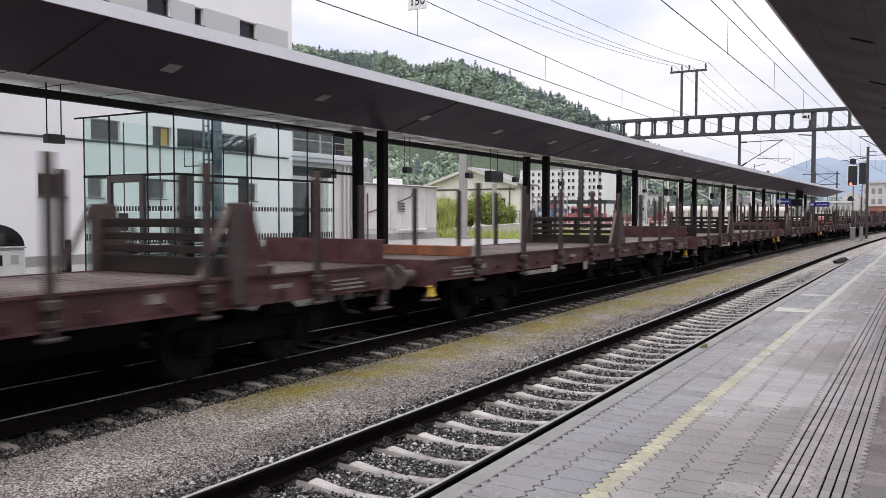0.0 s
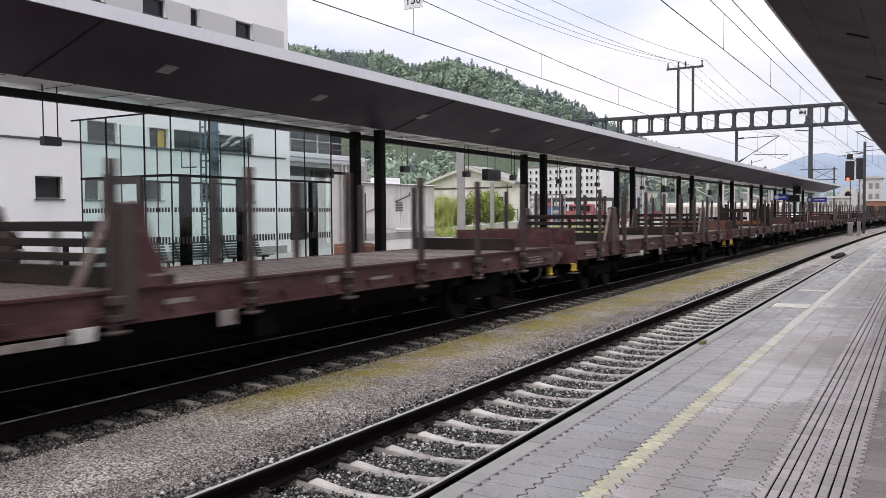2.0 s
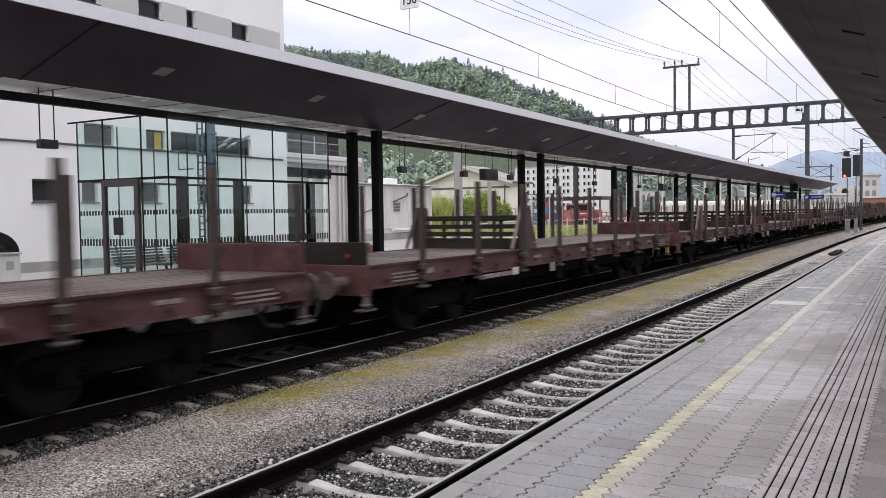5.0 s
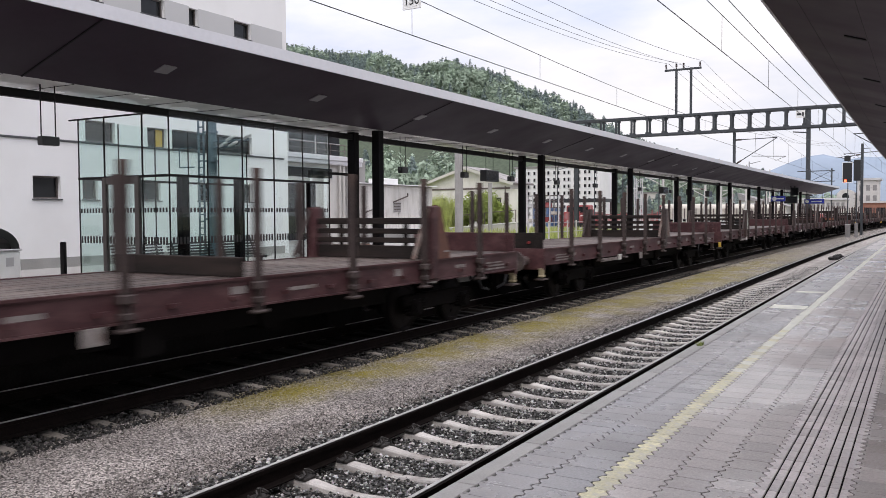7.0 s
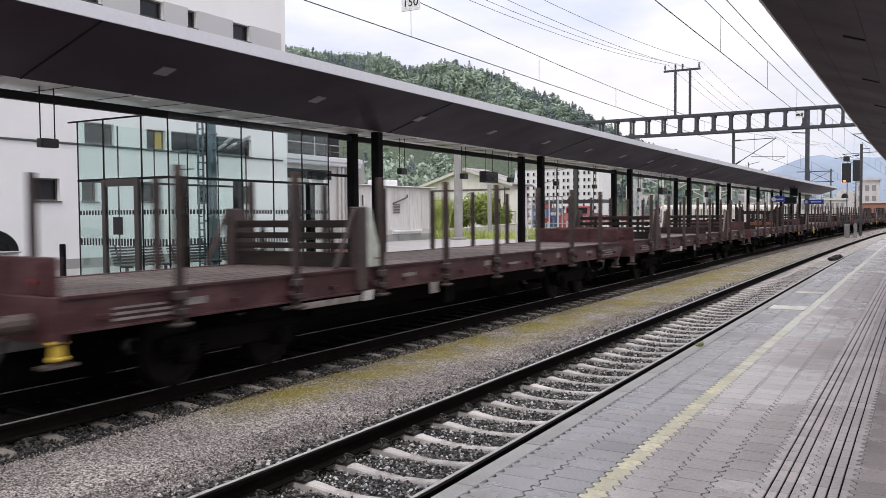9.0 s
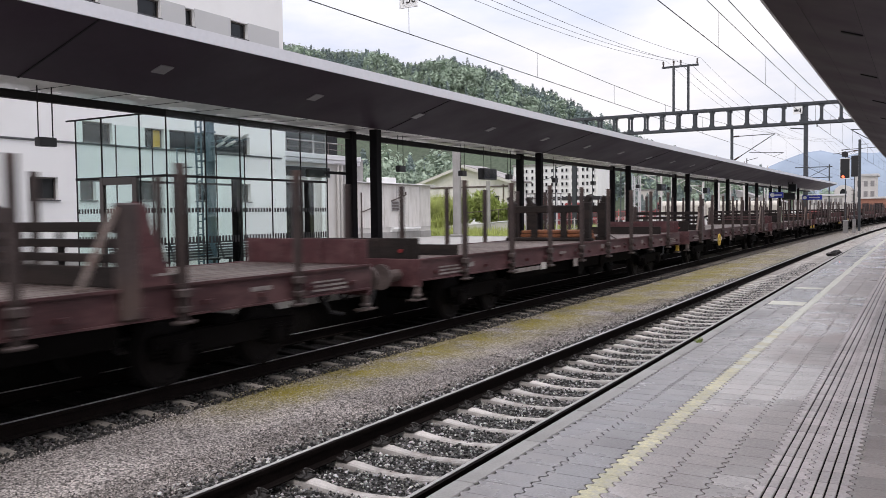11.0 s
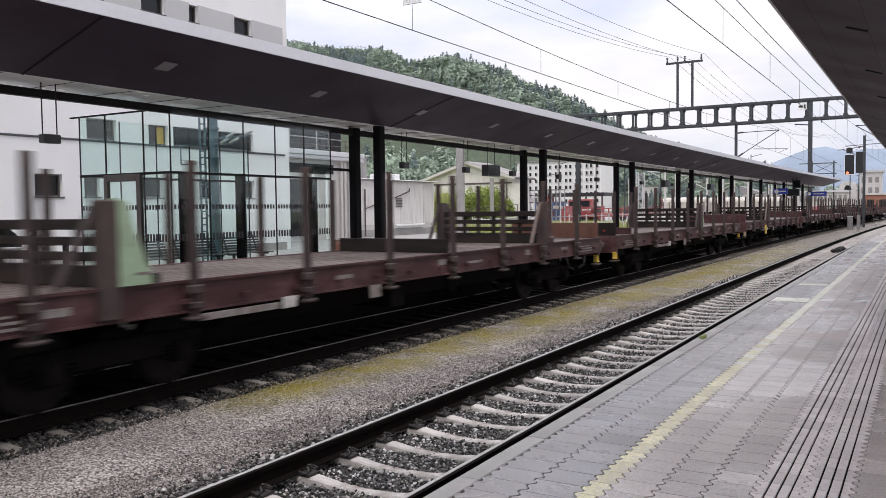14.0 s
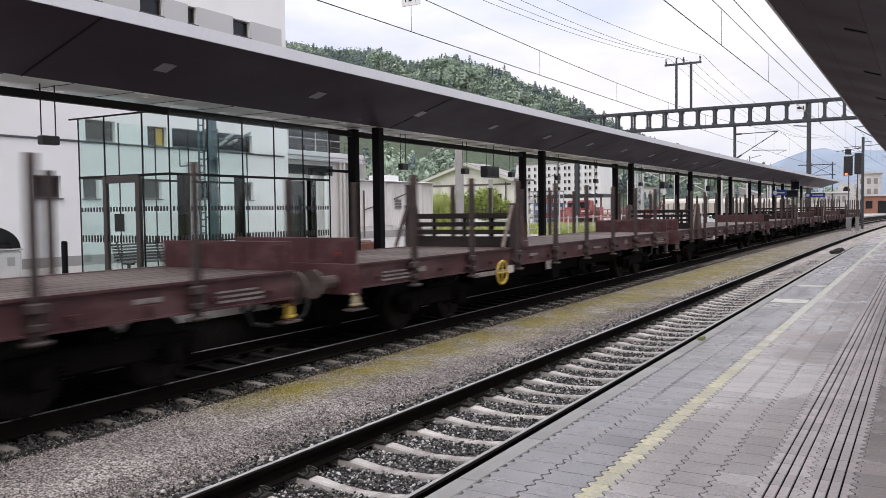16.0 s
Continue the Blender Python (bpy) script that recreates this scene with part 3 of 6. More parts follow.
def stones(name, label, n, place, size, material, seed):
    """Broken stones, each a skewed eight-cornered lump."""
    rs = np.random.RandomState(seed)
    corner = np.array([(1, 0, 0), (-1, 0, 0), (0, 1, 0), (0, -1, 0), (0, 0, 1), (0, 0, -1)], float)
    tri = np.array([(0, 2, 4), (2, 1, 4), (1, 3, 4), (3, 0, 4), (2, 0, 5), (1, 2, 5), (3, 1, 5), (0, 3, 5)])
    c = place(rs, n)
    v = corner[None] * (0.55 + 0.6 * rs.rand(n, 6, 1)) * (size * (0.5 + 0.8 * rs.rand(n, 1, 1)))
    a, b = rs.rand(n) * 6.28, rs.rand(n) * 6.28
    ca, sa, cb, sb = np.cos(a), np.sin(a), np.cos(b), np.sin(b)
    rot = np.stack([np.stack([ca, -sa * cb, sa * sb], -1), np.stack([sa, ca * cb, -ca * sb], -1), np.stack([0 * a, sb, cb], -1)], 1)
    v = np.einsum("nij,nkj->nki", rot, v) * np.array([1, 1, 0.75]) + c[:, None]
    me = bpy.data.meshes.new(name)
    me.from_pydata(v.reshape(-1, 3).tolist(), [], (tri[None] + 6 * np.arange(n)[:, None, None]).reshape(-1, 3).tolist())
    me.materials.append(M[material])
    return tagged(new(name, me), label, "ballast", kind="stuff")


def island_mat(name, stops, rough=0.85):
    m = bpy.data.materials.new(name)
    m.use_nodes = True
    n, l = m.node_tree.nodes, m.node_tree.links
    gi, rp = n.new("ShaderNodeNewGeometry"), n.new("ShaderNodeValToRGB")
    l.new(gi.outputs["Random Per Island"], rp.inputs[0])
    rp.color_ramp.elements[0].color, rp.color_ramp.elements[1].color = (*stops[0], 1), (*stops[-1], 1)
    for i, s in enumerate(stops[1:-1]):
        rp.color_ramp.elements.new((i + 1) / (len(stops) - 1)).color = (*s, 1)
    no, mx = n.new("ShaderNodeTexNoise"), n.new("ShaderNodeMix")
    no.inputs["Scale"].default_value = 60
    tc = n.new("ShaderNodeTexCoord")
    l.new(tc.outputs["Object"], no.inputs["Vector"])
    mx.data_type, mx.blend_type = "RGBA", "MULTIPLY"
    mx.inputs["Factor"].default_value = 0.5
    l.new(rp.outputs[0], mx.inputs["A"])
    l.new(no.outputs["Color"], mx.inputs["B"])
    l.new(mx.outputs["Result"], n["Principled BSDF"].inputs["Base Color"])
    n["Principled BSDF"].inputs["Roughness"].default_value = rough
    return m


M["stones"] = island_mat("ballast_stones", [(0.008, 0.008, 0.008), (0.03, 0.028, 0.027), (0.10, 0.095, 0.09), (0.30, 0.29, 0.28), (0.85, 0.83, 0.81)])
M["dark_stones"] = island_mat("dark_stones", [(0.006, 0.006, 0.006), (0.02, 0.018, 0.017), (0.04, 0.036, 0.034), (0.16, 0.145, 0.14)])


def bed(x0, x1, y0, y1, z, rise=0.02):
    def place(rs, n):
        y = y0 + (y1 - y0) * rs.rand(n) ** 1.35
        x = x0 + (x1 - x0) * rs.rand(n)
        b = 0.5 * BEND * np.maximum(0, y - BEND_FROM) ** 2
        return np.stack([x + b, y, z + rise * rs.rand(n)], -1)
    return place


stones("ballast", "grey broken ballast stones between the rails", 66000, bed(-5.0, -2.6, 3.2, 40, -0.256, 0.034), 0.0215, "stones", 3)
stones("ballast", "grey broken ballast stones beside the rail", 9000, bed(-5.7, -4.95, 3.2, 30, -0.25, 0.045), 0.026, "stones", 4)
stones("gravel", "fine grey gravel between the tracks", 22000, bed(-7.9, -5.5, 4.0, 22, -0.212, 0.012), 0.015, "gravel", 5)
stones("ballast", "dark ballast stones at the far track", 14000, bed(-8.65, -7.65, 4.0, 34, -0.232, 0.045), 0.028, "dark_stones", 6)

stones("debris", "dark heap of dirt and leaves beside the rail", 260, bed(-4.15, -3.75, 45.5, 49.0, -0.24, 0.16), 0.09, "dark_stones", 9)

# ---- platforms ----
EDGE = -2.40


def platform(name, label, inner, outer, top_mat, skin):
    a, b = min(inner, outer), max(inner, outer)
    ob = part(name, Geo().sweep([(a, -1.0), (b, -1.0), (b, skin), (a, skin)], LONG), top_mat)
    return tagged(ob, label, "platform", kind="structure")


near_platform = platform("platform", "grey paved station platform with a yellow line", EDGE, 9.0, "paver_bed", 0.538)
far_platform = platform("far_platform", "grey asphalt platform below the canopy", -10.80, -19.0, "plaza", 0.546)
tagged(part("plaza", Geo().box(-140, -19.0, -60, 150, -1.0, 0.538), "plaza"), "grey asphalt forecourt beside the buildings", "pavement", kind="structure")
g = Geo().sweep([(-11.05, 0.35), (-10.74, 0.35), (-10.74, 0.556), (-11.05, 0.556)], LONG)
part("edge_stone", g, "edge_stone", far_platform)
# thin facing sheet that carries the painted shade below the platform edge
part("platform_wall", Geo().sweep([(-10.797, -0.6), (-10.78, -0.6), (-10.78, 0.345), (-10.797, 0.345)], LONG), "shaded_wall", far_platform, "platform wall, the train's shade painted black")
# ---- canopies ----
CAN_Y = span(-14, 60, 6) + span(60, 122, 5)[1:]


def canopy(name, xe, ze, s, y_list, thick=0.22):
    """Butterfly canopy: pale fascia, dark soffit falling inwards, a flat glossy ceiling over the middle."""
    root = thing(name, "station canopy with dark sloping soffit and pale metal fascia", "canopy", "canopies", kind="structure")
    xi, zi = xe + s * 2.25, ze - 0.74
    xr = xi + s * 2.2
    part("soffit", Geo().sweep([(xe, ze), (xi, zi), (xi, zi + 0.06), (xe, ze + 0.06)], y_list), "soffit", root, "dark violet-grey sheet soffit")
    part("fascia", Geo().sweep([(xe - s * 0.03, ze - 0.01), (xe + s * 0.004, ze - 0.01), (xe + s * 0.004, ze + thick), (xe - s * 0.03, ze + thick)], y_list), "fascia", root, "pale grey metal fascia")
    part("ceiling_sheet", Geo().sweep([(xi, zi), (xr, zi), (xr, zi + 0.06), (xi, zi + 0.06)], y_list), "ceiling", root, "glossy pale ceiling sheets")
    part("roof", Geo().sweep([(xe, ze + 0.07), (xi, zi + 0.07), (xr, zi + 0.07), (xr + s * 1.2, zi + 0.5), (xe, ze + thick - 0.02)], y_list), "roof", root)
    return root


left_canopy = canopy("canopy", -11.6, 5.40, -1, CAN_Y)
part("beam", Geo().sweep([(-15.0, 4.44), (-14.86, 4.44), (-14.86, 4.60), (-15.0, 4.60)], CAN_Y), "steel_dark", left_canopy, "black steel beam")
for y in (8.98, 20.6, 32.4, 44.6, 57.0):
    g = Geo()
    b = bend(y)
    g.beam((-11.6 + b, y, 5.393), (-13.85 + b, y, 4.653), 0.035 if y < 9 else 0.004, 0.012 if y < 9 else 0.018)
    part("joint", g, "steel_dark", left_canopy)
    part("joint", Geo().box(-11.635 + b, -11.60 + b, y - 0.008, y + 0.008, 5.385, 5.625), "steel_dark", left_canopy)
for y in (11.24, 15.9, 20.6, 25.3, 30.0, 34.7, 39.4, 44.1, 48.8, 53.5, 58.2):
    x = -12.75 + bend(y)
    z = 5.40 - 0.74 * 1.15 / 2.25
    part("lamp_plate", Geo().box(-0.16, 0.16, -0.16, 0.16, -0.012, 0.01, 0.004), "lamp_plate", left_canopy, "square recessed lamp, unlit",
         m=Matrix.Translation((x, y, z - 0.012)) @ pose(0, 0, 0, 0, math.degrees(math.atan(-0.74 / 2.25)), 0))
g = Geo()
for y in span(-8, 60, 1.4):
    g.box(-15.9 + bend(y), -13.87 + bend(y), y - 0.006, y + 0.006, 4.652, 4.662)
tagged(part("ceiling_joint", g, "steel_dark", left_canopy), kind="stuff")
for y in (-4.0, 8.1, 20.3, 32.45, 44.6, 57.45, 70.0, 82.3, 94.6, 106.9):
    for x in (-14.05, -14.95):
        q = Geo().box(-0.13, 0.13, -0.13, 0.13, 0.0, 4.13, 0.015)
        post = part("post", q, "post", left_canopy, m=pose(x + bend(y), y, 0.54, 0, 0, heading(y)))
        part("base_plate", Geo().box(-0.2, 0.2, -0.2, 0.2, 0, 0.03, 0.005), "steel_dark", post)

right_canopy = canopy("canopy", -2.03, 5.20, 1, CAN_Y)
for y in (2.0, 14.0, 26.0, 38.0, 50.0, 62.0, 74.0, 86.0, 98.0):
    for x in (0.62, 1.6):
        part("post", Geo().box(-0.13, 0.13, -0.13, 0.13, 0.0, 3.94, 0.015), "post", right_canopy, m=pose(x + bend(y), y, 0.54))
for y in (9.5, 14.2, 18.9, 23.6, 28.3, 33.0, 37.7):
    part("lamp_plate", Geo().box(-0.16, 0.16, -0.05, 0.05, -0.012, 0.01, 0.004), "steel_dark", right_canopy, "narrow recessed lamp, unlit",
         m=Matrix.Translation((-0.95 + bend(y), y, 5.20 - 0.74 * 1.08 / 2.25 - 0.008)) @ pose(0, 0, 0, 0, math.degrees(math.atan(0.74 / 2.25)), 0))
g = Geo()
for i in (2, 5):
    x, z = -2.03 + 0.25 * i, 5.20 - 0.74 * 0.25 * i / 2.25
    g.sweep([(x - 0.003, z - 0.002), (x + 0.003, z - 0.002), (x + 0.003, z + 0.01), (x - 0.003, z + 0.01)], CAN_Y)
tagged(part("soffit_seam", g, "steel_dark", right_canopy), kind="stuff")

# ---- white building behind the platform ----
WX, WY = -24.0, 27.5


def holed_wall(x0, x1, y0, y1, z0, z1, holes):
    """A wall along y with rectangular openings (ya, yb, za, zb) cut right through."""
    ys = sorted({y0, y1, *[h[0] for h in holes], *[h[1] for h in holes]})
    zs = sorted({z0, z1, *[h[2] for h in holes], *[h[3] for h in holes]})
    q = Geo()
    for a, b in zip(zs, zs[1:]):
        run = None
        for c, d in zip(ys, ys[1:]):
            hole = any(h[0] <= c and d <= h[1] and h[2] <= a and b <= h[3] for h in holes)
            if not hole:
                run = (run[0], d) if run else (c, d)
            if run and (hole or d == y1):
                q.box(x0, x1, run[0], run[1], a, b)
                run = None
    return q


house = thing("building", "white rendered station building with dark windows", "building", kind="structure")
low = [(15.84, 16.80, 2.74, 3.46), (17.75, 18.92, 4.66, 5.37), (20.28, 21.15, 4.62, 5.35), (21.4, 25.6, 4.66, 5.37),
       (19.9, 20.85, 2.74, 3.46), (24.55, 25.6, 2.74, 3.46), (17.6, 18.2, 2.74, 3.46), (22.6, 23.4, 2.74, 3.46)]
high = [(17.4, 18.5, 9.36, 10.0), (20.1, 21.15, 9.36, 10.0), (22.3, 22.75, 9.36, 10.0), (24.65, 25.62, 9.36, 10.0), (14.2, 15.2, 9.36, 10.0)]
part("wall", holed_wall(WX - 0.35, WX, -12, WY, 0.5, 13.5, low + high).weld(), "white_wall", house)
part("wall", Geo().box(WX - 14, WX, WY - 0.002, WY + 0.3, 0.5, 13.5), "white_wall", house)
part("wall", Geo().box(WX - 14.3, WX - 14, -12, WY, 0.5, 13.5), "white_wall", house)
part("roof", Geo().box(WX - 14.4, WX + 0.1, -12, WY + 0.4, 13.5, 13.8, 0.03), "roof", house)
part("string_course", Geo().box(WX - 0.02, WX + 0.045, -12, WY + 0.02, 4.58, 4.645, 0.01), "sill", house, "dark sheet ledge along the wall")
edges = [-12.0] + [v for a, b, _, _ in sorted(high) for v in (a, b)] + [WY + 0.02]
for a, b in zip(edges[::2], edges[1::2]):
    part("window_band", Geo().box(WX + 0.001, WX + 0.022, a, b, 9.30, 10.05, 0.004), "band", house, "grey rendered band beside the windows")
for a, b, c, d in low + high:
    win = part("window", Geo().box(WX - 0.22, WX - 0.20, a, b, c, d), "pane", house, "dark window pane")
    fr = Geo()
    for q in ((a, a + 0.05, c, d), (b - 0.05, b, c, d), (a + 0.05, b - 0.05, c, c + 0.05), (a + 0.05, b - 0.05, d - 0.05, d)):
        fr.box(WX - 0.20, WX - 0.14, *q, 0.006)
    part("frame", fr, "brownframe", win)
    part("sill", Geo().box(WX - 0.14, WX + 0.06, a - 0.04, b + 0.04, c - 0.04, c - 0.003, 0.006), "sill", win)
part("plinth", Geo().box(WX - 0.01, WX + 0.03, -12, WY + 0.02, 0.5, 0.86), "concrete", house)
part("amber_shade", Geo().box(WX - 0.19, WX - 0.18, 20.8, 21.1, 4.7, 5.3), "amber", house, "yellow blind in the window")

# ---- glass waiting room ----
GX, GY0, GY1, GB = -14.86, 13.15, 19.0, -18.05
shelter = thing("waiting_room", "glass waiting room with dark steel frame and door", "shelter", kind="structure")
TOP, RAILZ = 4.55, 3.10
for x, n in ((GX, 5), (GB, 5)):
    ys = span(GY0, GY1, (GY1 - GY0) / n)
    for y in ys:
        part("mullion", Geo().box(x - 0.02, x + 0.02, y - 0.010, y + 0.010, 0.54, TOP, 0.004), "steel_dark", shelter)
    for a, b in zip(ys, ys[1:]):
        pn = part("pane", Geo().box(x - 0.006, x + 0.006, a + 0.019, b - 0.019, 0.6, TOP), "glass", shelter)
        pn.visible_shadow = False
        if x == GX:
            for zc, hh in ((2.31, 0.055), (1.60, 0.085)):
                q = Geo()
                for k in range(10):
                    yy = a + 0.06 + k * (b - a - 0.1) / 10
                    q.box(x + 0.008, x + 0.011, yy, yy + 0.065, zc - hh, zc + hh)
                tagged(part("warning_bars", q, "black", pn), "row of black warning bars", kind="stuff")
    part("rail", Geo().box(x - 0.03, x + 0.03, GY0 - 0.02, GY1, RAILZ - 0.03, RAILZ + 0.03, 0.006), "steel_dark", shelter)
xs = [GB, -17.09, -15.75, GX]
for i, x in enumerate(xs[1:-1]):
    part("mullion", Geo().box(x - 0.012, x + 0.012, GY0 - 0.02, GY0 + 0.02, 0.54, TOP, 0.004), "steel_dark", shelter)
for a, b in zip(xs, xs[1:]):
    pn = part("pane", Geo().box(a + 0.019, b - 0.019, GY0 - 0.006, GY0 + 0.006, 0.6, TOP), "glass", shelter)
    pn.visible_shadow = False
    for zc, hh in ((2.31, 0.055), (1.60, 0.085)):
        q, bars = Geo(), round((b - a) * 8.8)
        for k in range(bars):
            xx = a + 0.05 + k * (b - a - 0.08) / bars
            q.box(xx, xx + 0.06, GY0 - 0.011, GY0 - 0.008, zc - hh, zc + hh)
        tagged(part("warning_bars", q, "black", pn), "row of black warning bars", kind="stuff")
part("rail", Geo().box(GB, GX, GY0 - 0.03, GY0 + 0.03, RAILZ - 0.03, RAILZ + 0.03, 0.006), "steel_dark", shelter)
part("rail", Geo().box(GB - 0.35, GX, GY0 - 0.02, GY0 + 0.02, TOP - 0.02, TOP + 0.02, 0.006), "steel_dark", shelter)
for y in (13.93, 15.81, 18.71):
    part("column", Geo().box(-15.4, -15.2, y - 0.1, y + 0.1, 0.54, RAILZ, 0.01), "post", shelter)
door = part("door", Geo().box(-17.15, -17.02, GY0 - 0.05, GY0 + 0.05, 0.54, RAILZ, 0.01).box(-16.0, -15.85, GY0 - 0.05, GY0 + 0.05, 0.54, RAILZ, 0.01)
            .box(-17.02, -16.0, GY0 - 0.05, GY0 + 0.05, 2.93, RAILZ, 0.01), "brownframe", shelter, "brown metal door frame")
part("notice", Geo().box(-16.75, -16.42, GY0 - 0.045, GY0 - 0.02, 1.78, 2.2, 0.004), "black", door, "black notice box")
part("floor_slab", Geo().box(GB, GX, GY0, GY1, 0.535, 0.56), "concrete", shelter)


def bench(m):
    root = thing("bench", "dark slatted steel bench beside the glass", "bench", "benches", m)
    for k in range(7):
        part("slat", Geo().box(-0.8, 0.8, 0.02 + 0.065 * k, 0.065 + 0.065 * k, 0.43, 0.45, 0.004), "bench", root)
    for k in range(6):
        part("slat", Geo().box(-0.8, 0.8, 0.5 + 0.03 * k, 0.515 + 0.03 * k, 0.47 + 0.075 * k, 0.52 + 0.075 * k, 0.004), "bench", root)
    for x in (-0.6, 0.6):
        part("leg", Geo().box(x - 0.025, x + 0.025, 0.05, 0.5, 0.38, 0.43, 0.005).box(x - 0.025, x + 0.025, 0.22, 0.3, 0, 0.38, 0.005)
             .beam((x, 0.48, 0.40), (x, 0.70, 0.95), 0.04, 0.03), "bench", root)
    return root


first = bench(pose(-16.7, 14.25, 0.56, 0, 0, 90))
for x, y, r in ((-16.7, 16.0, 90), (-16.7, 17.8, 90)):
    copy_thing(first, pose(x, y, 0.56, 0, 0, r))

# ---- overhead line gantry ----
GYY = 62.45
gantry = thing("gantry", "grey steel lattice gantry spanning the tracks", "gantry", kind="structure")
for z in (8.12, 9.44):
    for y in (GYY - 0.35, GYY + 0.35):
        part("chord", Geo().box(-24.5, 1.5, y - 0.07, y + 0.07, z - 0.09, z + 0.09, 0.01), "gantry", gantry)
k = 0
for x in span(-24.3, 1.3, 1.24):
    for y in (GYY - 0.35, GYY + 0.35):
        part("upright", Geo().box(x - 0.075, x + 0.075, y - 0.06, y + 0.06, 8.2, 9.36, 0.008).box(x - 0.15, x + 0.15, y - 0.02, y + 0.02, 9.22, 9.36).box(x - 0.15, x + 0.15, y - 0.02, y + 0.02, 8.2, 8.34), "gantry", gantry)
    part("cross_bar", Geo().box(x - 0.05, x + 0.05, GYY - 0.3, GYY + 0.3, 9.38, 9.46).box(x - 0.05, x + 0.05, GYY - 0.3, GYY + 0.3, 8.1, 8.16), "gantry", gantry)
for x in (-24.0, 1.2):
    part("column", Geo().box(x - 0.16, x + 0.16, GYY - 0.15, GYY - 0.11, -0.8, 8.0).box(x - 0.16, x + 0.16, GYY + 0.11, GYY + 0.15, -0.8, 8.0).box(x - 0.03, x + 0.03, GYY - 0.11, GYY + 0.11, -0.8, 8.0), "gantry", gantry)
for x in (-16.13, -15.05):
    part("mast", Geo().box(x - 0.08, x + 0.08, GYY - 0.08, GYY + 0.08, 9.4, 12.95, 0.01), "gantry", gantry)
part("crossarm", Geo().box(-17.0, -14.3, GYY - 0.06, GYY + 0.06, 12.80, 12.95, 0.01), "gantry", gantry)
for x in (-16.9, -16.13, -15.6, -14.4):
    q = Geo().rod((x, GYY, 12.95), (x, GYY, 13.35), 0.03, 6)
    for j in range(4):
        q.rod((x, GYY, 13.0 + 0.09 * j), (x, GYY, 13.04 + 0.09 * j), 0.08, 8)
    part("insulator", q, "insulator", gantry)


board = part("sign_frame", Geo().box(-7.77, -7.18, GYY - 0.49, GYY - 0.47, 8.72, 9.24, 0.004), "white_paint", gantry, "small white marker board")
part("marking", Geo().box(-7.70, -7.42, GYY - 0.498, GYY - 0.492, 8.9, 9.05).box(-7.36, -7.26, GYY - 0.498, GYY - 0.492, 8.85, 9.1), "black", board)


def cantilever(x, side):
    """Drop post with stay tubes that hold the wires over one track."""
    root = part("drop_post", Geo().box(x - 0.09, x + 0.09, GYY - 0.09, GYY + 0.09, 5.5, 8.05, 0.01), "gantry", gantry)
    e = x + side * 2.9
    part("stay", Geo().rod((x, GYY, 7.45), (e, GYY, 7.5), 0.028).rod((x, GYY, 5.65), (e, GYY, 7.5), 0.028).rod((x + side * 1.2, GYY, 6.25), (e + side * 0.6, GYY, 6.15), 0.022)
         .rod((e + side * 0.6, GYY, 6.15), (x + side * 2.8, GYY, 5.88), 0.012), "gantry", root)
    part("insulator", Geo().rod((x + side * 0.1, GYY, 7.45), (x + side * 0.5, GYY, 7.46), 0.06).rod((x + side * 0.1, GYY, 5.72), (x + side * 0.5, GYY, 5.97), 0.06), "insulator", root)


cantilever(-11.93, 1)
cantilever(-1.3, -1)


def hang(y, z, sag, gap=82.5):
    """Height of a wire slung between supports that far apart."""
    u = ((y - GYY) / gap) % 1.0
    return z - sag * (1 - 4 * (u - 0.5) ** 2)


def line(name, x, z, sag, r, label, gap=82.5, group="overhead wires"):
    pts = [(x + bend(y), y, hang(y, z, sag, gap)) for y in span(-61.3, 186.2, 4)]
    return tagged(part(name, Geo().path(pts, r, 5), "wire"), label, "wire", group, "structure")


for x, top, sag, y0, gap in ((NEAR + 0.09, 7.2, 0.55, 13.0, 82.5), (FAR, 7.52, 1.07, 14.43, 68.9)):
    w = line("contact_wire", x, 5.84, 0.0, 0.010, "thin overhead contact wire above a track")
    line("catenary_wire", x, top, sag, 0.009, "sagging carrier wire above a track", gap)
    for k in range(-5, 14):
        y = y0 + 6.52 * k
        part("dropper", Geo().rod((x + bend(y), y, 5.84), (x + bend(y), y, hang(y, top, sag, gap)), 0.006, 4), "wire", w)
for x, z, sag in ((-16.9, 13.35, 2.1), (-16.13, 13.35, 2.2), (-15.05, 12.9, 1.9), (-14.4, 13.35, 2.0), (-3.75, 7.9, 1.1)):
    line("feeder_wire", x, z, sag, 0.011, "thin feeder wire high above the station")

sign = tagged(part("speed_sign", Geo().box(-0.22, 0.22, -0.012, 0.012, 0, 0.36, 0.004), "white_paint", m=pose(FAR, 14.43, 6.37)), "white hanging sign with the number 150", "sign")
part("hanger", Geo().rod((0, 0, 0.36), (0, 0, hang(14.43, 7.52, 1.07, 68.9) - 6.37), 0.008, 5), "wire", sign)
txt = bpy.data.curves.new("number", "FONT")
txt.body, txt.size, txt.align_x, txt.extrude = "150", 0.25, "CENTER", 0.002
txt.materials.append(M["black"])
tob = new("number", txt)
tob.parent = sign
tob.matrix_basis = pose(0, -0.016, 0.09, 90, 0, 0)


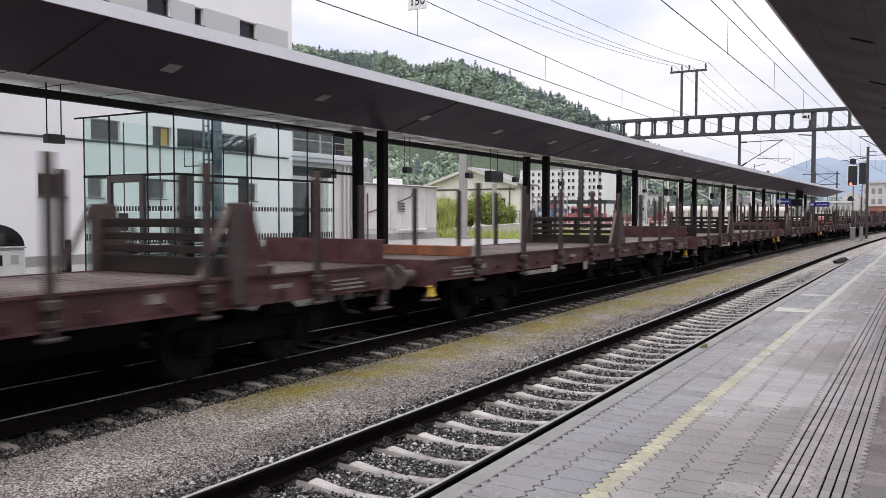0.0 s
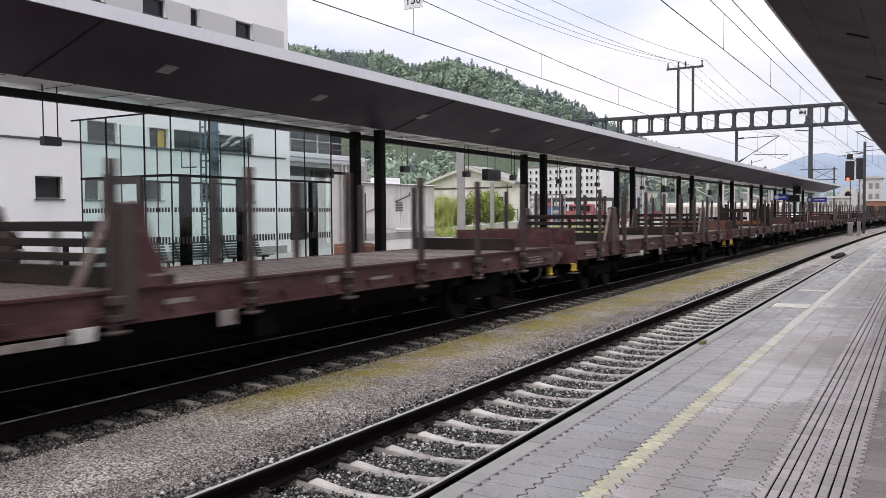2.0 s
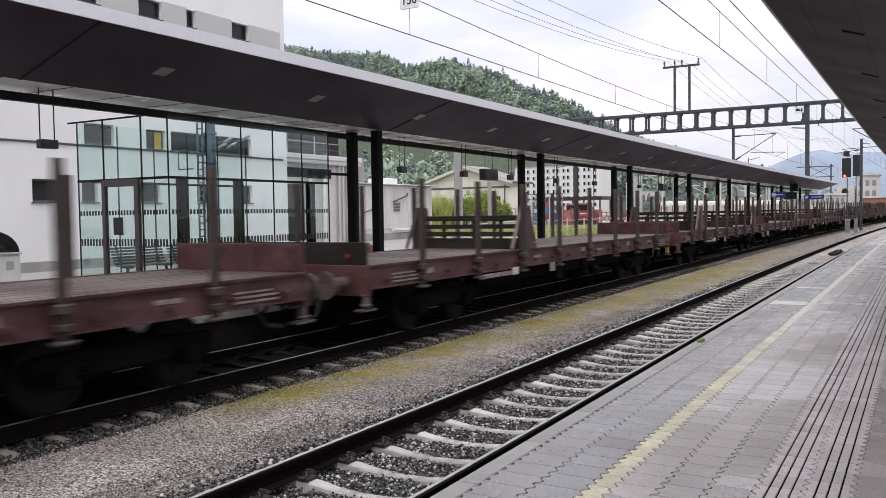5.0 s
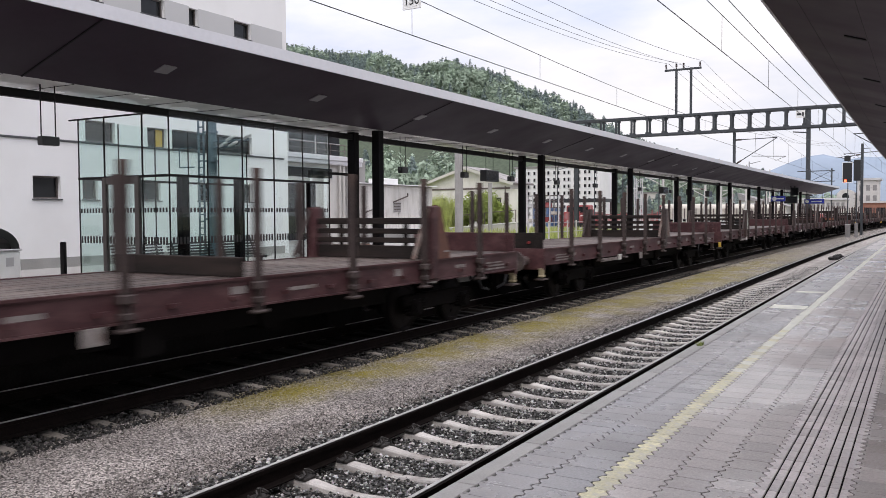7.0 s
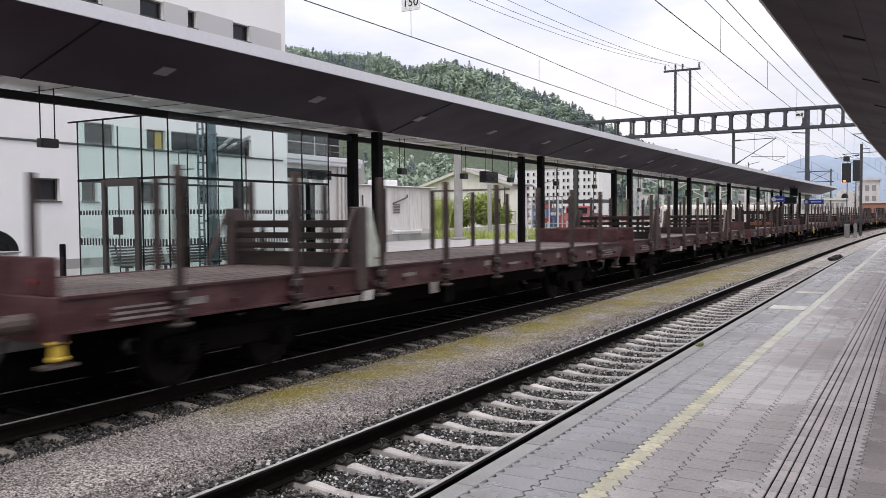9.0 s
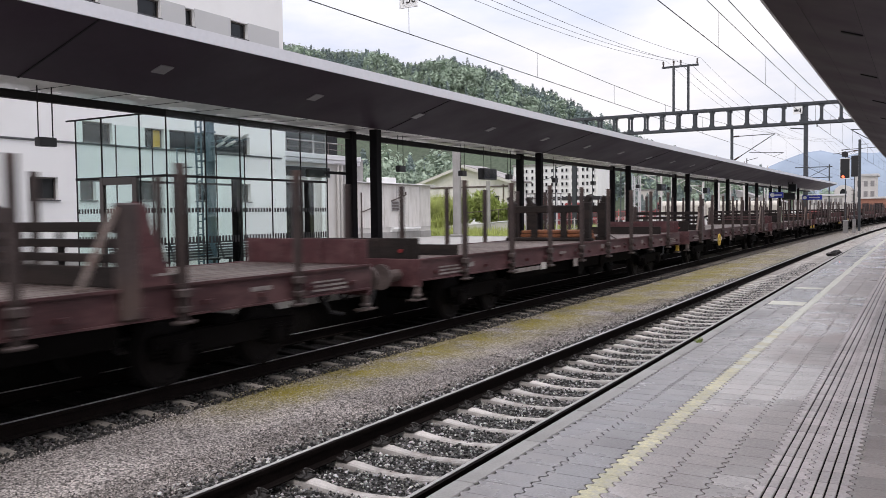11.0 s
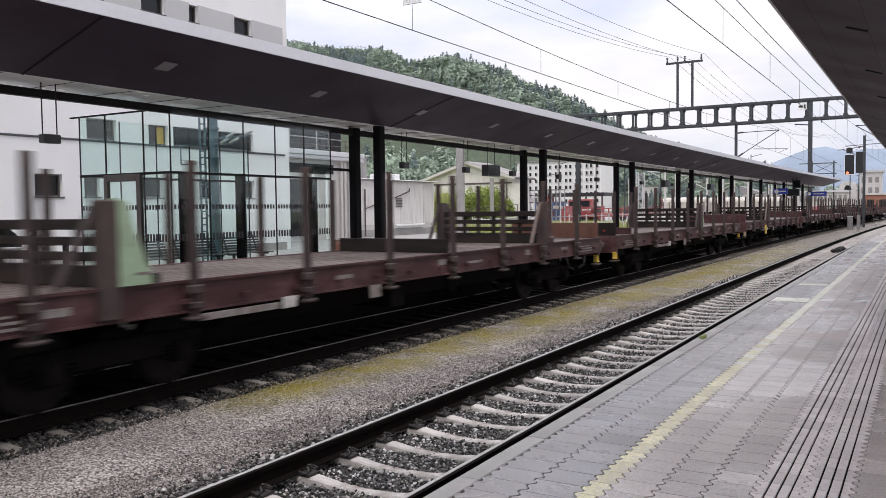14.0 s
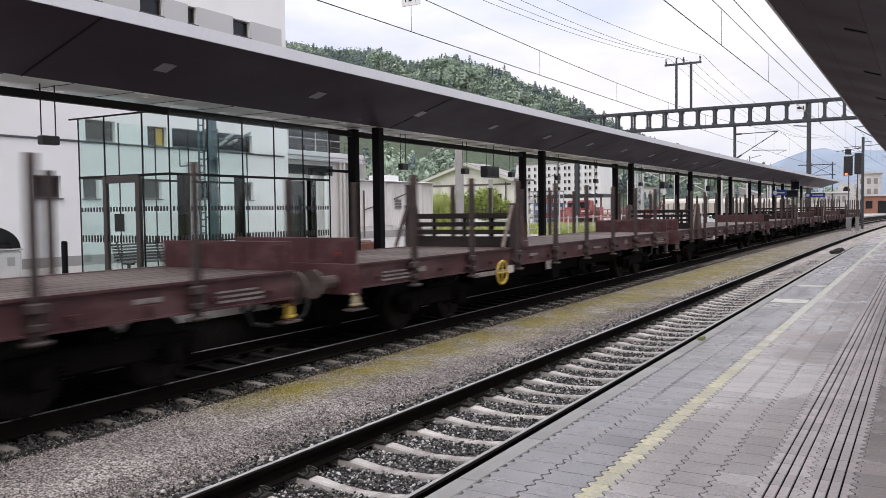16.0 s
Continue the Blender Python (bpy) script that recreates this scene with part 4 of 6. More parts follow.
# ---- signal ----
def signal(m):
    root = thing("signal", "grey railway signal mast with red light and black heads", "signal", m=m)
    part("mast", Geo().box(-0.42, -0.34, -0.05, 0.05, 0.8, 7.6, 0.01).box(0.34, 0.42, -0.05, 0.05, 0.8, 7.2, 0.01), "gantry", root)
    for z in span(1.4, 6.0, 0.35):
        part("rung", Geo().rod((0.34, 0, z), (0.1, 0, z), 0.012, 5), "gantry", root)
    part("base", Geo().box(-0.56, -0.12, -0.22, 0.22, -0.4, 1.0, 0.02), "roof", root)
    part("base_lid", Geo().box(-0.6, -0.08, -0.26, 0.26, 1.0, 1.06, 0.01), "band", root)
    part("base", Geo().box(0.24, 0.54, -0.16, 0.16, -0.4, 1.15, 0.02), "roof", root)
    head = part("head", Geo().box(-0.85, -0.02, -0.1, 0.08, 5.05, 6.95, 0.03), "black", root, "black signal head with white rim")
    part("rim", Geo().box(-0.87, -0.84, -0.11, -0.06, 5.03, 6.97).box(-0.03, 0.0, -0.11, -0.06, 5.03, 6.97).box(-0.84, -0.03, -0.11, -0.06, 6.93, 6.97).box(-0.84, -0.03, -0.11, -0.06, 5.03, 5.07), "white_paint", head)
    part("red_light", Geo().rod((-0.60, -0.16, 5.22), (-0.60, -0.1, 5.22), 0.12, 12), "red_lamp", head, "glowing red light")
    part("head", Geo().box(0.1, 0.72, -0.1, 0.08, 5.2, 7.2, 0.03), "black", root)
    part("head", Geo().box(-0.72, -0.18, -0.1, 0.08, 7.1, 7.6, 0.03), "black", root)
    return root


signal(pose(-5.95, 88, 0))

# ---- distance: hill, mountain, houses, trees ----
def ridge(name, label, xs, far, height, mat_name, rough_amp, depth, seed):
    """A wooded slope that rises to a ridge line."""
    rs = np.random.RandomState(seed)
    vs, fs, m = [], [], 14
    for i, x in enumerate(xs):
        h = height(x)
        for j in range(m):
            s = j / (m - 1)
            z = -2 + h * math.sin(s * math.pi / 2) ** 0.9 + rough_amp * (noise.noise((x * 0.02, s * 6, seed)) if 0 < s else 0)
            vs.append((x - depth * 0.5 * (s - 1), far + depth * (s - 1), z))
    for i in range(len(xs) - 1):
        for j in range(m - 1):
            fs.append((i * m + j, (i + 1) * m + j, (i + 1) * m + j + 1, i * m + j + 1))
    return tagged(part(name, Geo().add(vs, fs), mat_name, smooth=True), label, "hill", kind="structure")


def hill_height(x):
    pts = [(-760, 126), (-560, 142), (-437, 136), (-418, 132), (-391, 125), (-370, 121), (-340, 119), (-320, 109), (-308, 106), (-290, 108), (-266, 103), (-250, 96), (-232, 85), (-212, 79), (-200, 72), (-188, 63), (-150, 38), (-110, 12), (-60, 4)]
    return max(3.0, float(np.interp(x, [p[0] for p in pts], [p[1] for p in pts])) - 8)


HILL_X = span(-760, -60, 10)
ridge("hill", "wooded green hill behind the station", HILL_X, 500, hill_height, "hill", 3, 190, 2)


def tree_geo(kind, seed, n, fine=1.0):
    """Crown of leaf clumps: each a crumpled tuft of small facets."""
    rs = np.random.RandomState(seed)
    vs, fs = [], []
    for _ in range(n):
        if kind == "fir":
            h = rs.rand() ** 0.8
            r = (1 - h) * 0.24 + 0.015
            a = rs.rand() * 6.28
            d = np.array([math.cos(a) * 0.8, math.sin(a) * 0.8, 0.6])
            q = rs.rand() ** 0.4
            c = np.array([math.cos(a) * r * q, math.sin(a) * r * q, 0.12 + 0.88 * h])
            s = 0.022 + 0.04 * (1 - h)
        else:
            d = rs.normal(size=3)
            d /= np.linalg.norm(d)
            c = d * np.array([0.40, 0.40, 0.36]) * (0.55 + 0.45 * rs.rand()) * (0.8 + 0.35 * math.sin(3 * d[0] + seed) * math.cos(4 * d[1] + seed)) + np.array([0, 0, 0.58])
            s = 0.032 + 0.04 * rs.rand()
        d = d + 0.35 * rs.normal(size=3)
        d /= np.linalg.norm(d)
        u = np.cross(d, (0.3, 0.2, 0.9))
        u /= np.linalg.norm(u)
        v = np.cross(d, u)
        w = rs.normal(size=(5, 3)) * s * fine
        p = w[:, :1] * u + w[:, 1:2] * v + 0.25 * w[:, 2:] * d
        k = len(vs)
        vs += [tuple(c + q) for q in p]
        fs += [(k, k + 1, k + 2), (k, k + 2, k + 3), (k + 1, k + 3, k + 4)]
    return vs, fs


def woods(name, label, count, pick, seed, n=130, fine=1.0):
    """Many trees joined: their crowns alone can be told from here."""
    rs = np.random.RandomState(seed)
    bases = [np.array(tree_geo("broad", s, n, fine)[0]) for s in range(4)], [np.array(tree_geo("fir", s, n, fine)[0]) for s in range(4)]
    face = np.array(tree_geo("broad", 0, n, fine)[1])
    for kind, mat_name in ((0, "leaf_a"), (1, "leaf_b")):
        vs, fs, k = [], [], 0
        for _ in range(count):
            x, y, z, h, fir = pick(rs)
            if (rs.rand() < fir) != bool(kind):
                continue
            w = h * (0.8 + 0.5 * rs.rand()) if kind == 0 else h * 1.15
            a = rs.rand() * 6.28
            b = bases[kind][rs.randint(4)]
            q = np.stack([b[:, 0] * math.cos(a) - b[:, 1] * math.sin(a), b[:, 0] * math.sin(a) + b[:, 1] * math.cos(a), b[:, 2]], -1) * (w, w, h) + (x, y, z)
            vs.append(q)
            fs.append(face + k)
            k += len(b)
        me = bpy.data.meshes.new(name)
        me.from_pydata(np.concatenate(vs).tolist(), [], np.concatenate(fs).tolist())
        me.materials.append(M[mat_name])
        tagged(new(name, me), label + (" of dark firs" if kind else " of pale broadleaf trees"), "woods", kind="stuff")


def on_hill(rs):
    x = -700 + 600 * rs.rand() ** 0.8
    s = 0.2 + 0.8 * rs.rand() ** 0.6
    h = hill_height(x)
    z = -2 + h * math.sin(s * math.pi / 2) ** 0.9
    fir = 0.3 + 0.45 * (noise.noise((x * 0.012, s * 3, 4)) > 0) + (0.2 if s > 0.93 else 0)
    size = 7 + 6 * rs.rand() ** 1.5 + (4 * rs.rand() if rs.rand() < 0.05 else 0)
    return x - 95 * (s - 1), 500 + 190 * (s - 1), z - 2, size, fir


woods("hill_woods", "mixed woodland on the hillside", 3300, on_hill, 11, 120)
ridge("far_mountain", "distant mountain with haze painted in as blue", span(-900, 1500, 40), 3000,
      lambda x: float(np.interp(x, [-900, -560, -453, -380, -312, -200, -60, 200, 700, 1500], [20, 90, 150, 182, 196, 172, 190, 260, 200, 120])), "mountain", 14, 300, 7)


def tree(m, h, seed, label, mat_name="bush", n=900, group="trees by the platform"):
    root = thing("tree", label, "tree", group, m)
    rs = np.random.RandomState(seed)
    q = Geo().rod((0, 0, -0.1), (0, 0, h * 0.45), h * 0.02, 7, h * 0.012)
    for k in range(6):
        a = k * 1.05 + rs.rand()
        q.rod((0, 0, h * (0.2 + 0.05 * k)), (math.cos(a) * h * 0.2, math.sin(a) * h * 0.2, h * (0.45 + 0.07 * k)), h * 0.009, 5, h * 0.003)
    part("trunk", q, "bark", root)
    vs, fs = [], []
    for _ in range(n):
        d = rs.normal(size=3)
        d /= np.linalg.norm(d)
        r = (0.5 + 0.5 * rs.rand()) * (0.85 + 0.3 * math.sin(4 * d[0] + seed) * math.cos(5 * d[1] - seed))
        c = d * np.array([0.36, 0.36, 0.46]) * r * h + np.array([0, 0, 0.52 * h])
        p = rs.normal(size=(4, 3)) * 0.022 * h
        k = len(vs)
        vs += [tuple(c + u) for u in p]
        fs += [(k, k + 1, k + 2), (k, k + 2, k + 3)]
    part("crown", Geo().add(vs, fs), mat_name, root)
    return root

# ---- neighbours of the white building ----
def box_house(name, label, x0, x1, y0, y1, z1, wall_mat, windows=(), roof=0.25, z0=0.5):
    """A plain flat-roofed block; windows on the side to the tracks as (ya, yb, za, zb)."""
    root = thing(name, label, "building", kind="structure")
    part("wall", Geo().box(x0, x1, y0, y1, z0, z1), wall_mat, root)
    part("roof", Geo().box(x0 - 0.3, x1 + 0.3, y0 - 0.3, y1 + 0.3, z1 + 0.004, z1 + roof, 0.03), "fascia", root)
    for a, b, c, d in windows:
        w = part("window", Geo().box(x1 + 0.003, x1 + 0.02, a, b, c, d), "pane", root)
        part("frame", Geo().box(x1 + 0.02, x1 + 0.06, a - 0.05, a, c - 0.05, d + 0.05).box(x1 + 0.02, x1 + 0.06, b, b + 0.05, c - 0.05, d + 0.05)
             .box(x1 + 0.02, x1 + 0.06, a, b, d, d + 0.05).box(x1 + 0.02, x1 + 0.06, a, b, c - 0.05, c).weld(), "band", w)
    return root


annex = box_house("annex", "pale grey annex with a glazed upper storey and dark entrance", -38, -30, 30.5, 41.0, 5.10, "wall_panel",
                  [(33.4, 36.1, 0.8, 3.95), (33.0, 38.6, 4.32, 4.86)], roof=0.04)
part("parapet", Geo().box(-38.3, -29.7, 30.3, 41.25, 5.145, 5.34, 0.02).box(-38.3, -29.62, 30.3, 41.25, 5.344, 5.62, 0.02), "fascia", annex, "pale sheet parapet in two steps")
part("upper_storey", Geo().box(-37.8, -30.9, 30.8, 40.4, 5.62, 7.35), "sill", annex, "dark upper storey")
for y in span(31.0, 39.4, 1.2):
    pn = part("window", Geo().box(-30.896, -30.87, y, y + 1.12, 5.75, 7.15), "pane", annex, "dark upper window")
    part("frame", Geo().box(-30.87, -30.83, y - 0.04, y, 5.7, 7.2).box(-30.87, -30.83, y, y + 1.12, 6.42, 6.48), "band", pn)
part("roof_edge", Geo().box(-38.1, -30.5, 30.5, 40.7, 7.354, 7.6, 0.02), "wall_panel", annex)
part("railing", Geo().rod((-29.9, 30.5, 6.3), (-29.9, 41.0, 6.3), 0.025, 6).rod((-29.9, 30.5, 5.95), (-29.9, 41.0, 5.95), 0.02, 6), "buffer", annex)
for y in span(30.6, 41.0, 1.3):
    part("railing_post", Geo().rod((-29.9, y, 5.62), (-29.9, y, 6.3), 0.022, 6), "buffer", annex)
for y in (36.6, 37.9):
    part("pilaster", Geo().box(-29.995, -29.9, y - 0.12, y + 0.12, 0.5, 4.28, 0.01), "white_wall", annex)
for y in (39.2, 39.55, 40.0, 40.35):
    part("downpipe", Geo().rod((-29.85, y, 0.5), (-29.85, y, 5.1), 0.08, 8), ("wall_panel", "band")[y > 39.9], annex)
part("louvre", Geo().box(-29.99, -29.93, 40.55, 40.95, 0.7, 4.9, 0.01), "sill", annex, "dark vertical louvre")
shed = box_house("shed", "white panelled shed beside the station yard", -40, -30, 41.05, 50.0, 4.1, "wall_panel", roof=0.06)
for y in span(41.3, 50, 1.45)[:-1]:
    part("wall_panel", Geo().box(-29.995, -29.965, y + 0.012, min(y + 1.43, 50), 1.28, 4.05, 0.008), "shed_panel", shed)
    part("plinth_block", Geo().box(-29.995, -29.93, y + 0.012, min(y + 1.43, 50), 0.5, 0.98, 0.01), "concrete", shed)
part("ledge", Geo().box(-29.995, -29.72, 44.9, 48.3, 1.14, 1.26, 0.02).box(-29.99, -29.9, 44.9, 48.3, 1.0, 1.14), "white_paint", shed, "white ledge")
part("pipe", Geo().path([(-29.9, 41.6, 0.6), (-29.9, 41.6, 3.5)], 0.05).path([(-29.9, 41.65, 2.3), (-29.9, 43.0, 2.6)], 0.04), "buffer", shed)
part("pipe", Geo().path([(-29.85, 44.9, 3.0), (-29.85, 46.6, 3.42), (-29.85, 46.6, 3.62)], 0.05), "buffer", shed)
vent = part("vent", Geo().box(-29.96, -29.92, 45.0, 45.85, 2.35, 3.0, 0.01), "band", shed)
for z in span(2.42, 2.92, 0.1):
    part("slat", Geo().box(-29.92, -29.89, 45.04, 45.81, z - 0.02, z + 0.03), "buffer", vent)
part("roof_box", Geo().box(-31.5, -30.2, 44.4, 46.0, 4.16, 4.55, 0.03), "white_paint", shed)
block = tagged(part("roof_block", Geo().box(-32.5, -30.15, 41.15, 42.2, 4.165, 5.5, 0.03).box(-32.5, -30.1, 41.1, 42.25, 5.5, 5.56), "concrete", shed), "grey rooftop housing")

gable = thing("gable_house", "pale gabled house with a weathered grey roof", "house", kind="structure")
gy, gx0, gx1 = 72.0, -44.0, -34.4
mid = (gx0 + gx1) / 2
vs = [(gx0, gy, 0.4), (gx1, gy, 0.4), (gx1, gy, 5.2), (mid, gy, 6.7), (gx0, gy, 5.2)]
vs += [(x, y + 4, z) for x, y, z in vs]
part("wall", Geo().add(vs, [(0, 1, 2, 3, 4), (9, 8, 7, 6, 5), (0, 4, 9, 5), (1, 6, 7, 2), (2, 7, 8, 3), (3, 8, 9, 4), (0, 5, 6, 1)]), "shed_panel", gable)
for s in (-1, 1):
    e = gx0 - 0.5 if s < 0 else gx1 + 0.5
    part("roof", Geo().beam((mid, gy + 2.0, 6.85), (e, gy + 2.0, 5.15), 4.8, 0.16), "old_roof", gable)
    part("barge_board", Geo().beam((mid, gy - 0.46, 6.75), (e, gy - 0.46, 5.05), 0.05, 0.26), "wall_panel", gable)
    part("gutter", Geo().rod((e, gy - 0.4, 5.1), (e, gy + 4.4, 5.1), 0.07, 6), "buffer", gable)
for x in span(gx0 + 0.6, gx1 - 0.1, 1.25):
    part("wall_panel", Geo().box(x, x + 1.2, gy - 0.03, gy - 0.004, 0.6, 4.6, 0.006), "shed_panel", gable)
part("trim", Geo().box(gx0, gx1, gy - 0.08, gy - 0.004, 4.62, 4.78), "buffer", gable)
part("doorway", Geo().box(-40.5, -37.0, gy - 0.07, gy - 0.034, 0.5, 3.9), "white_paint", gable)
part("window", Geo().box(-42.8, -41.6, gy - 0.08, gy - 0.034, 2.4, 3.8), "pane", gable)
part("window", Geo().box(-36.4, -35.4, gy - 0.08, gy - 0.034, 2.4, 3.8), "pane", gable)
for x in (-34.9, -43.9):
    part("downpipe", Geo().rod((x, gy - 0.12, 0.5), (x, gy - 0.12, 4.9), 0.06, 6), "buffer", gable)
part("chimney", Geo().box(-41.6, -41.0, gy + 2, gy + 2.6, 5.6, 7.3, 0.03), "terracotta", gable)

flats = thing("apartment_building", "white apartment building with rows of dark windows", "building", kind="structure")
part("wall", Geo().box(-141, -106, 300, 314, -0.75, 20.3), "white_wall", flats)
part("roof", Geo().box(-141.5, -105.5, 299.5, 314.5, 20.304, 20.9), "roof", flats)
for f in range(7):
    for k in range(16):
        x = -139.9 + 2.1 * k + 0.35 * (k % 2)
        w = part("window", Geo().box(x, x + 1.15, 299.9, 299.995, 1.7 + 2.65 * f, 2.95 + 2.65 * f), "pane", flats)
        part("shutter", Geo().box(x + 0.75, x + 1.2, 299.82, 299.895, 1.7 + 2.65 * f, 2.95 + 2.65 * f), "band", w)
        part("sill", Geo().box(x - 0.1, x + 1.25, 299.8, 299.995, 1.42 + 2.65 * f, 1.57 + 2.65 * f), "band", w)
tower = thing("apartment_building", "grey concrete block behind the yard", "building", kind="structure")
part("wall", Geo().box(-86, -80, 285, 296, -0.75, 9.2), "wall_panel", tower)
part("roof", Geo().box(-86.3, -79.7, 284.7, 296.3, 9.204, 9.6), "roof", tower)
for f in range(2):
    for k in range(3):
        part("window", Geo().box(-85.2 + 1.9 * k, -84.1 + 1.9 * k, 284.9, 284.995, 2.6 + 3.0 * f, 4.2 + 3.0 * f), "pane", tower)
far = [(-44, -33, 205, 215, 5.0, "white_wall"), (-34, -26, 195, 203, 3.6, "wall_panel")]
for x0, x1, y0, y1, z1, w in far:
    h = thing("far_house", "pale house far along the line", "house", "houses along the line", kind="structure")
    part("wall", Geo().box(x0, x1, y0, y1, 0, z1), w, h)
    part("roof", Geo().add([(x0 - 0.4, y0 - 0.4, z1 + 0.004), (x1 + 0.4, y0 - 0.4, z1 + 0.004), (x1 + 0.4, y1 + 0.4, z1 + 0.004), (x0 - 0.4, y1 + 0.4, z1 + 0.004), ((x0 + x1) / 2, y0 - 0.2, z1 + 2), ((x0 + x1) / 2, y1 + 0.2, z1 + 2)],
                           [(0, 1, 4), (2, 3, 5), (1, 2, 5, 4), (3, 0, 4, 5), (0, 3, 2, 1)]), "roof", h)
    for k in range(4):
        x = x0 + (k + 0.3) * (x1 - x0) / 4
        part("window", Geo().box(x, x + 0.9, y0 - 0.05, y0 - 0.004, z1 - 2.2, z1 - 0.9), "pane", h)

long_house = thing("station_hall", "long pale flat-roofed hall beside the line", "building", kind="structure")
part("wall", Geo().box(-25, -14.6, 200, 206, -0.5, 5.0), "wall_panel", long_house)
part("roof", Geo().box(-25.3, -14.3, 199.7, 206.3, 5.004, 5.4), "fascia", long_house)
for x in span(-24.5, -15.6, 1.0):
    part("window", Geo().box(x, x + 0.6, 199.94, 199.995, 3.0, 4.4), "roof", long_house)
arch_house = thing("arched_house", "white house with an arched dark window", "building", kind="structure")
n, outline = 12, []
outline = [(-17.6, -0.5), (-13.8, -0.5)] + [(-15.7 + 1.9 * math.cos(math.pi * i / n), 6.0 + 1.6 * math.sin(math.pi * i / n)) for i in range(n + 1)]
k = len(outline)
part("wall", Geo().add([(x, y, z) for y in (212, 220) for x, z in outline], [tuple(range(k)), tuple(range(k, 2 * k))[::-1]] + [(i, k + i, k + (i + 1) % k, (i + 1) % k) for i in range(k)]), "wall_panel", arch_house)
outline = [(-16.4, 5.0), (-15.0, 5.0)] + [(-15.7 + 0.7 * math.cos(math.pi * i / n), 5.9 + 0.8 * math.sin(math.pi * i / n)) for i in range(n + 1)]
part("window", Geo().add([(x, y, z) for y in (211.93, 211.99) for x, z in outline], [tuple(range(k)), tuple(range(k, 2 * k))[::-1]] + [(i, k + i, k + (i + 1) % k, (i + 1) % k) for i in range(k)]), "pane", arch_house)
tall = thing("tall_house", "white flat-roofed house beyond the station", "building", kind="structure")
part("wall", Geo().box(-13.4, -9.0, 214, 222, -0.5, 9.6), "wall_panel", tall)
part("roof", Geo().box(-13.8, -8.6, 213.6, 222.4, 9.604, 10.1), "band", tall)
for f in range(3):
    for q in range(3):
        part("window", Geo().box(-13.0 + 1.4 * q, -12.2 + 1.4 * q, 213.94, 213.995, 2.4 + 2.4 * f, 3.7 + 2.4 * f), "roof", tall)
brown = thing("brick_shed", "low brown brick shed with a flat roof", "building", kind="structure")
part("wall", Geo().box(-11.6, -3.0, 197, 204, -0.5, 4.2), "terracotta", brown)
part("roof", Geo().box(-11.9, -2.7, 196.7, 204.3, 4.204, 4.6), "wall_panel", brown)
part("door", Geo().box(-8.6, -7.0, 196.94, 196.995, 0.3, 3.2), "pane", brown)
part("window", Geo().box(-10.9, -9.6, 196.94, 196.995, 1.6, 3.2), "pane", brown)
truss = thing("far_gantry", "slender steel lattice portal far down the line", "gantry", kind="structure")
for x in (-22.0, -17.6):
    part("post", Geo().box(x - 0.14, x + 0.14, 199.86, 200.14, -0.5, 11.9, 0.02), "gantry", truss)
for z in (9.1, 11.4):
    part("chord", Geo().box(-24.6, -17.0, 199.9, 200.1, z - 0.09, z + 0.09), "gantry", truss)
part("brace", Geo().beam((-22, 200, 9.1), (-17.6, 200, 11.4), 0.1, 0.1).beam((-22, 200, 11.4), (-17.6, 200, 9.1), 0.1, 0.1), "gantry", truss)

# ---- green between the buildings ----
tagged(part("lawn", Geo().box(-60, -20.5, 51, 71, 0.5, 0.57), "grass"), "rough green grass strip beyond the platform", "grass", kind="structure")
for x, y, h, sd in ((-31.2, 57.4, 3.0, 1), (-30.2, 58.6, 3.3, 2), (-29.3, 58.2, 2.8, 3), (-30.6, 59.6, 3.4, 6), (-28.7, 59.0, 2.3, 8)):
    tree(pose(x, y, 0.9), h, sd, "yellow-green shrub behind the platform", n=2600, group="shrubs behind the platform")
ramp = thing("retaining_wall", "low pale retaining wall along a ramp", "wall", kind="structure")
part("wall", Geo().add([(x, y, z) for y in (56.0, 56.3) for x, z in ((-32.0, 0.5), (-26.2, 0.5), (-26.2, 1.55), (-32.0, 1.1))], [(0, 1, 2, 3), (7, 6, 5, 4), (0, 4, 5, 1), (1, 5, 6, 2), (2, 6, 7, 3), (3, 7, 4, 0)]), "wall_panel", ramp)
part("coping", Geo().beam((-32.05, 56.15, 1.13), (-26.15, 56.15, 1.58), 0.4, 0.07, 0.01), "white_paint", ramp)
for x in span(-31.6, -26.4, 1.3):
    part("rail_post", Geo().rod((x, 56.15, 1.1), (x, 56.15, 2.05 + 0.078 * (x + 32)), 0.03, 6), "buffer", ramp)
part("handrail", Geo().rod((-31.6, 56.15, 2.08), (-26.4, 56.15, 2.49), 0.03, 6), "buffer", ramp)
pole = thing("concrete_pole", "slim pale concrete pole by the ramp", "pole", m=pose(-28.15, 55.4, 0.53))
part("shaft", Geo().prism([(0.16 * math.cos(a * 0.5236), 0.16 * math.sin(a * 0.5236)) for a in range(12)], 0, 4.0, 0.02), "concrete", pole)
part("foot", Geo().box(-0.25, 0.25, -0.25, 0.25, 0.0, 0.12, 0.02), "concrete", pole)
reeds, rs = Geo(), np.random.RandomState(17)
vs, fs = [], []
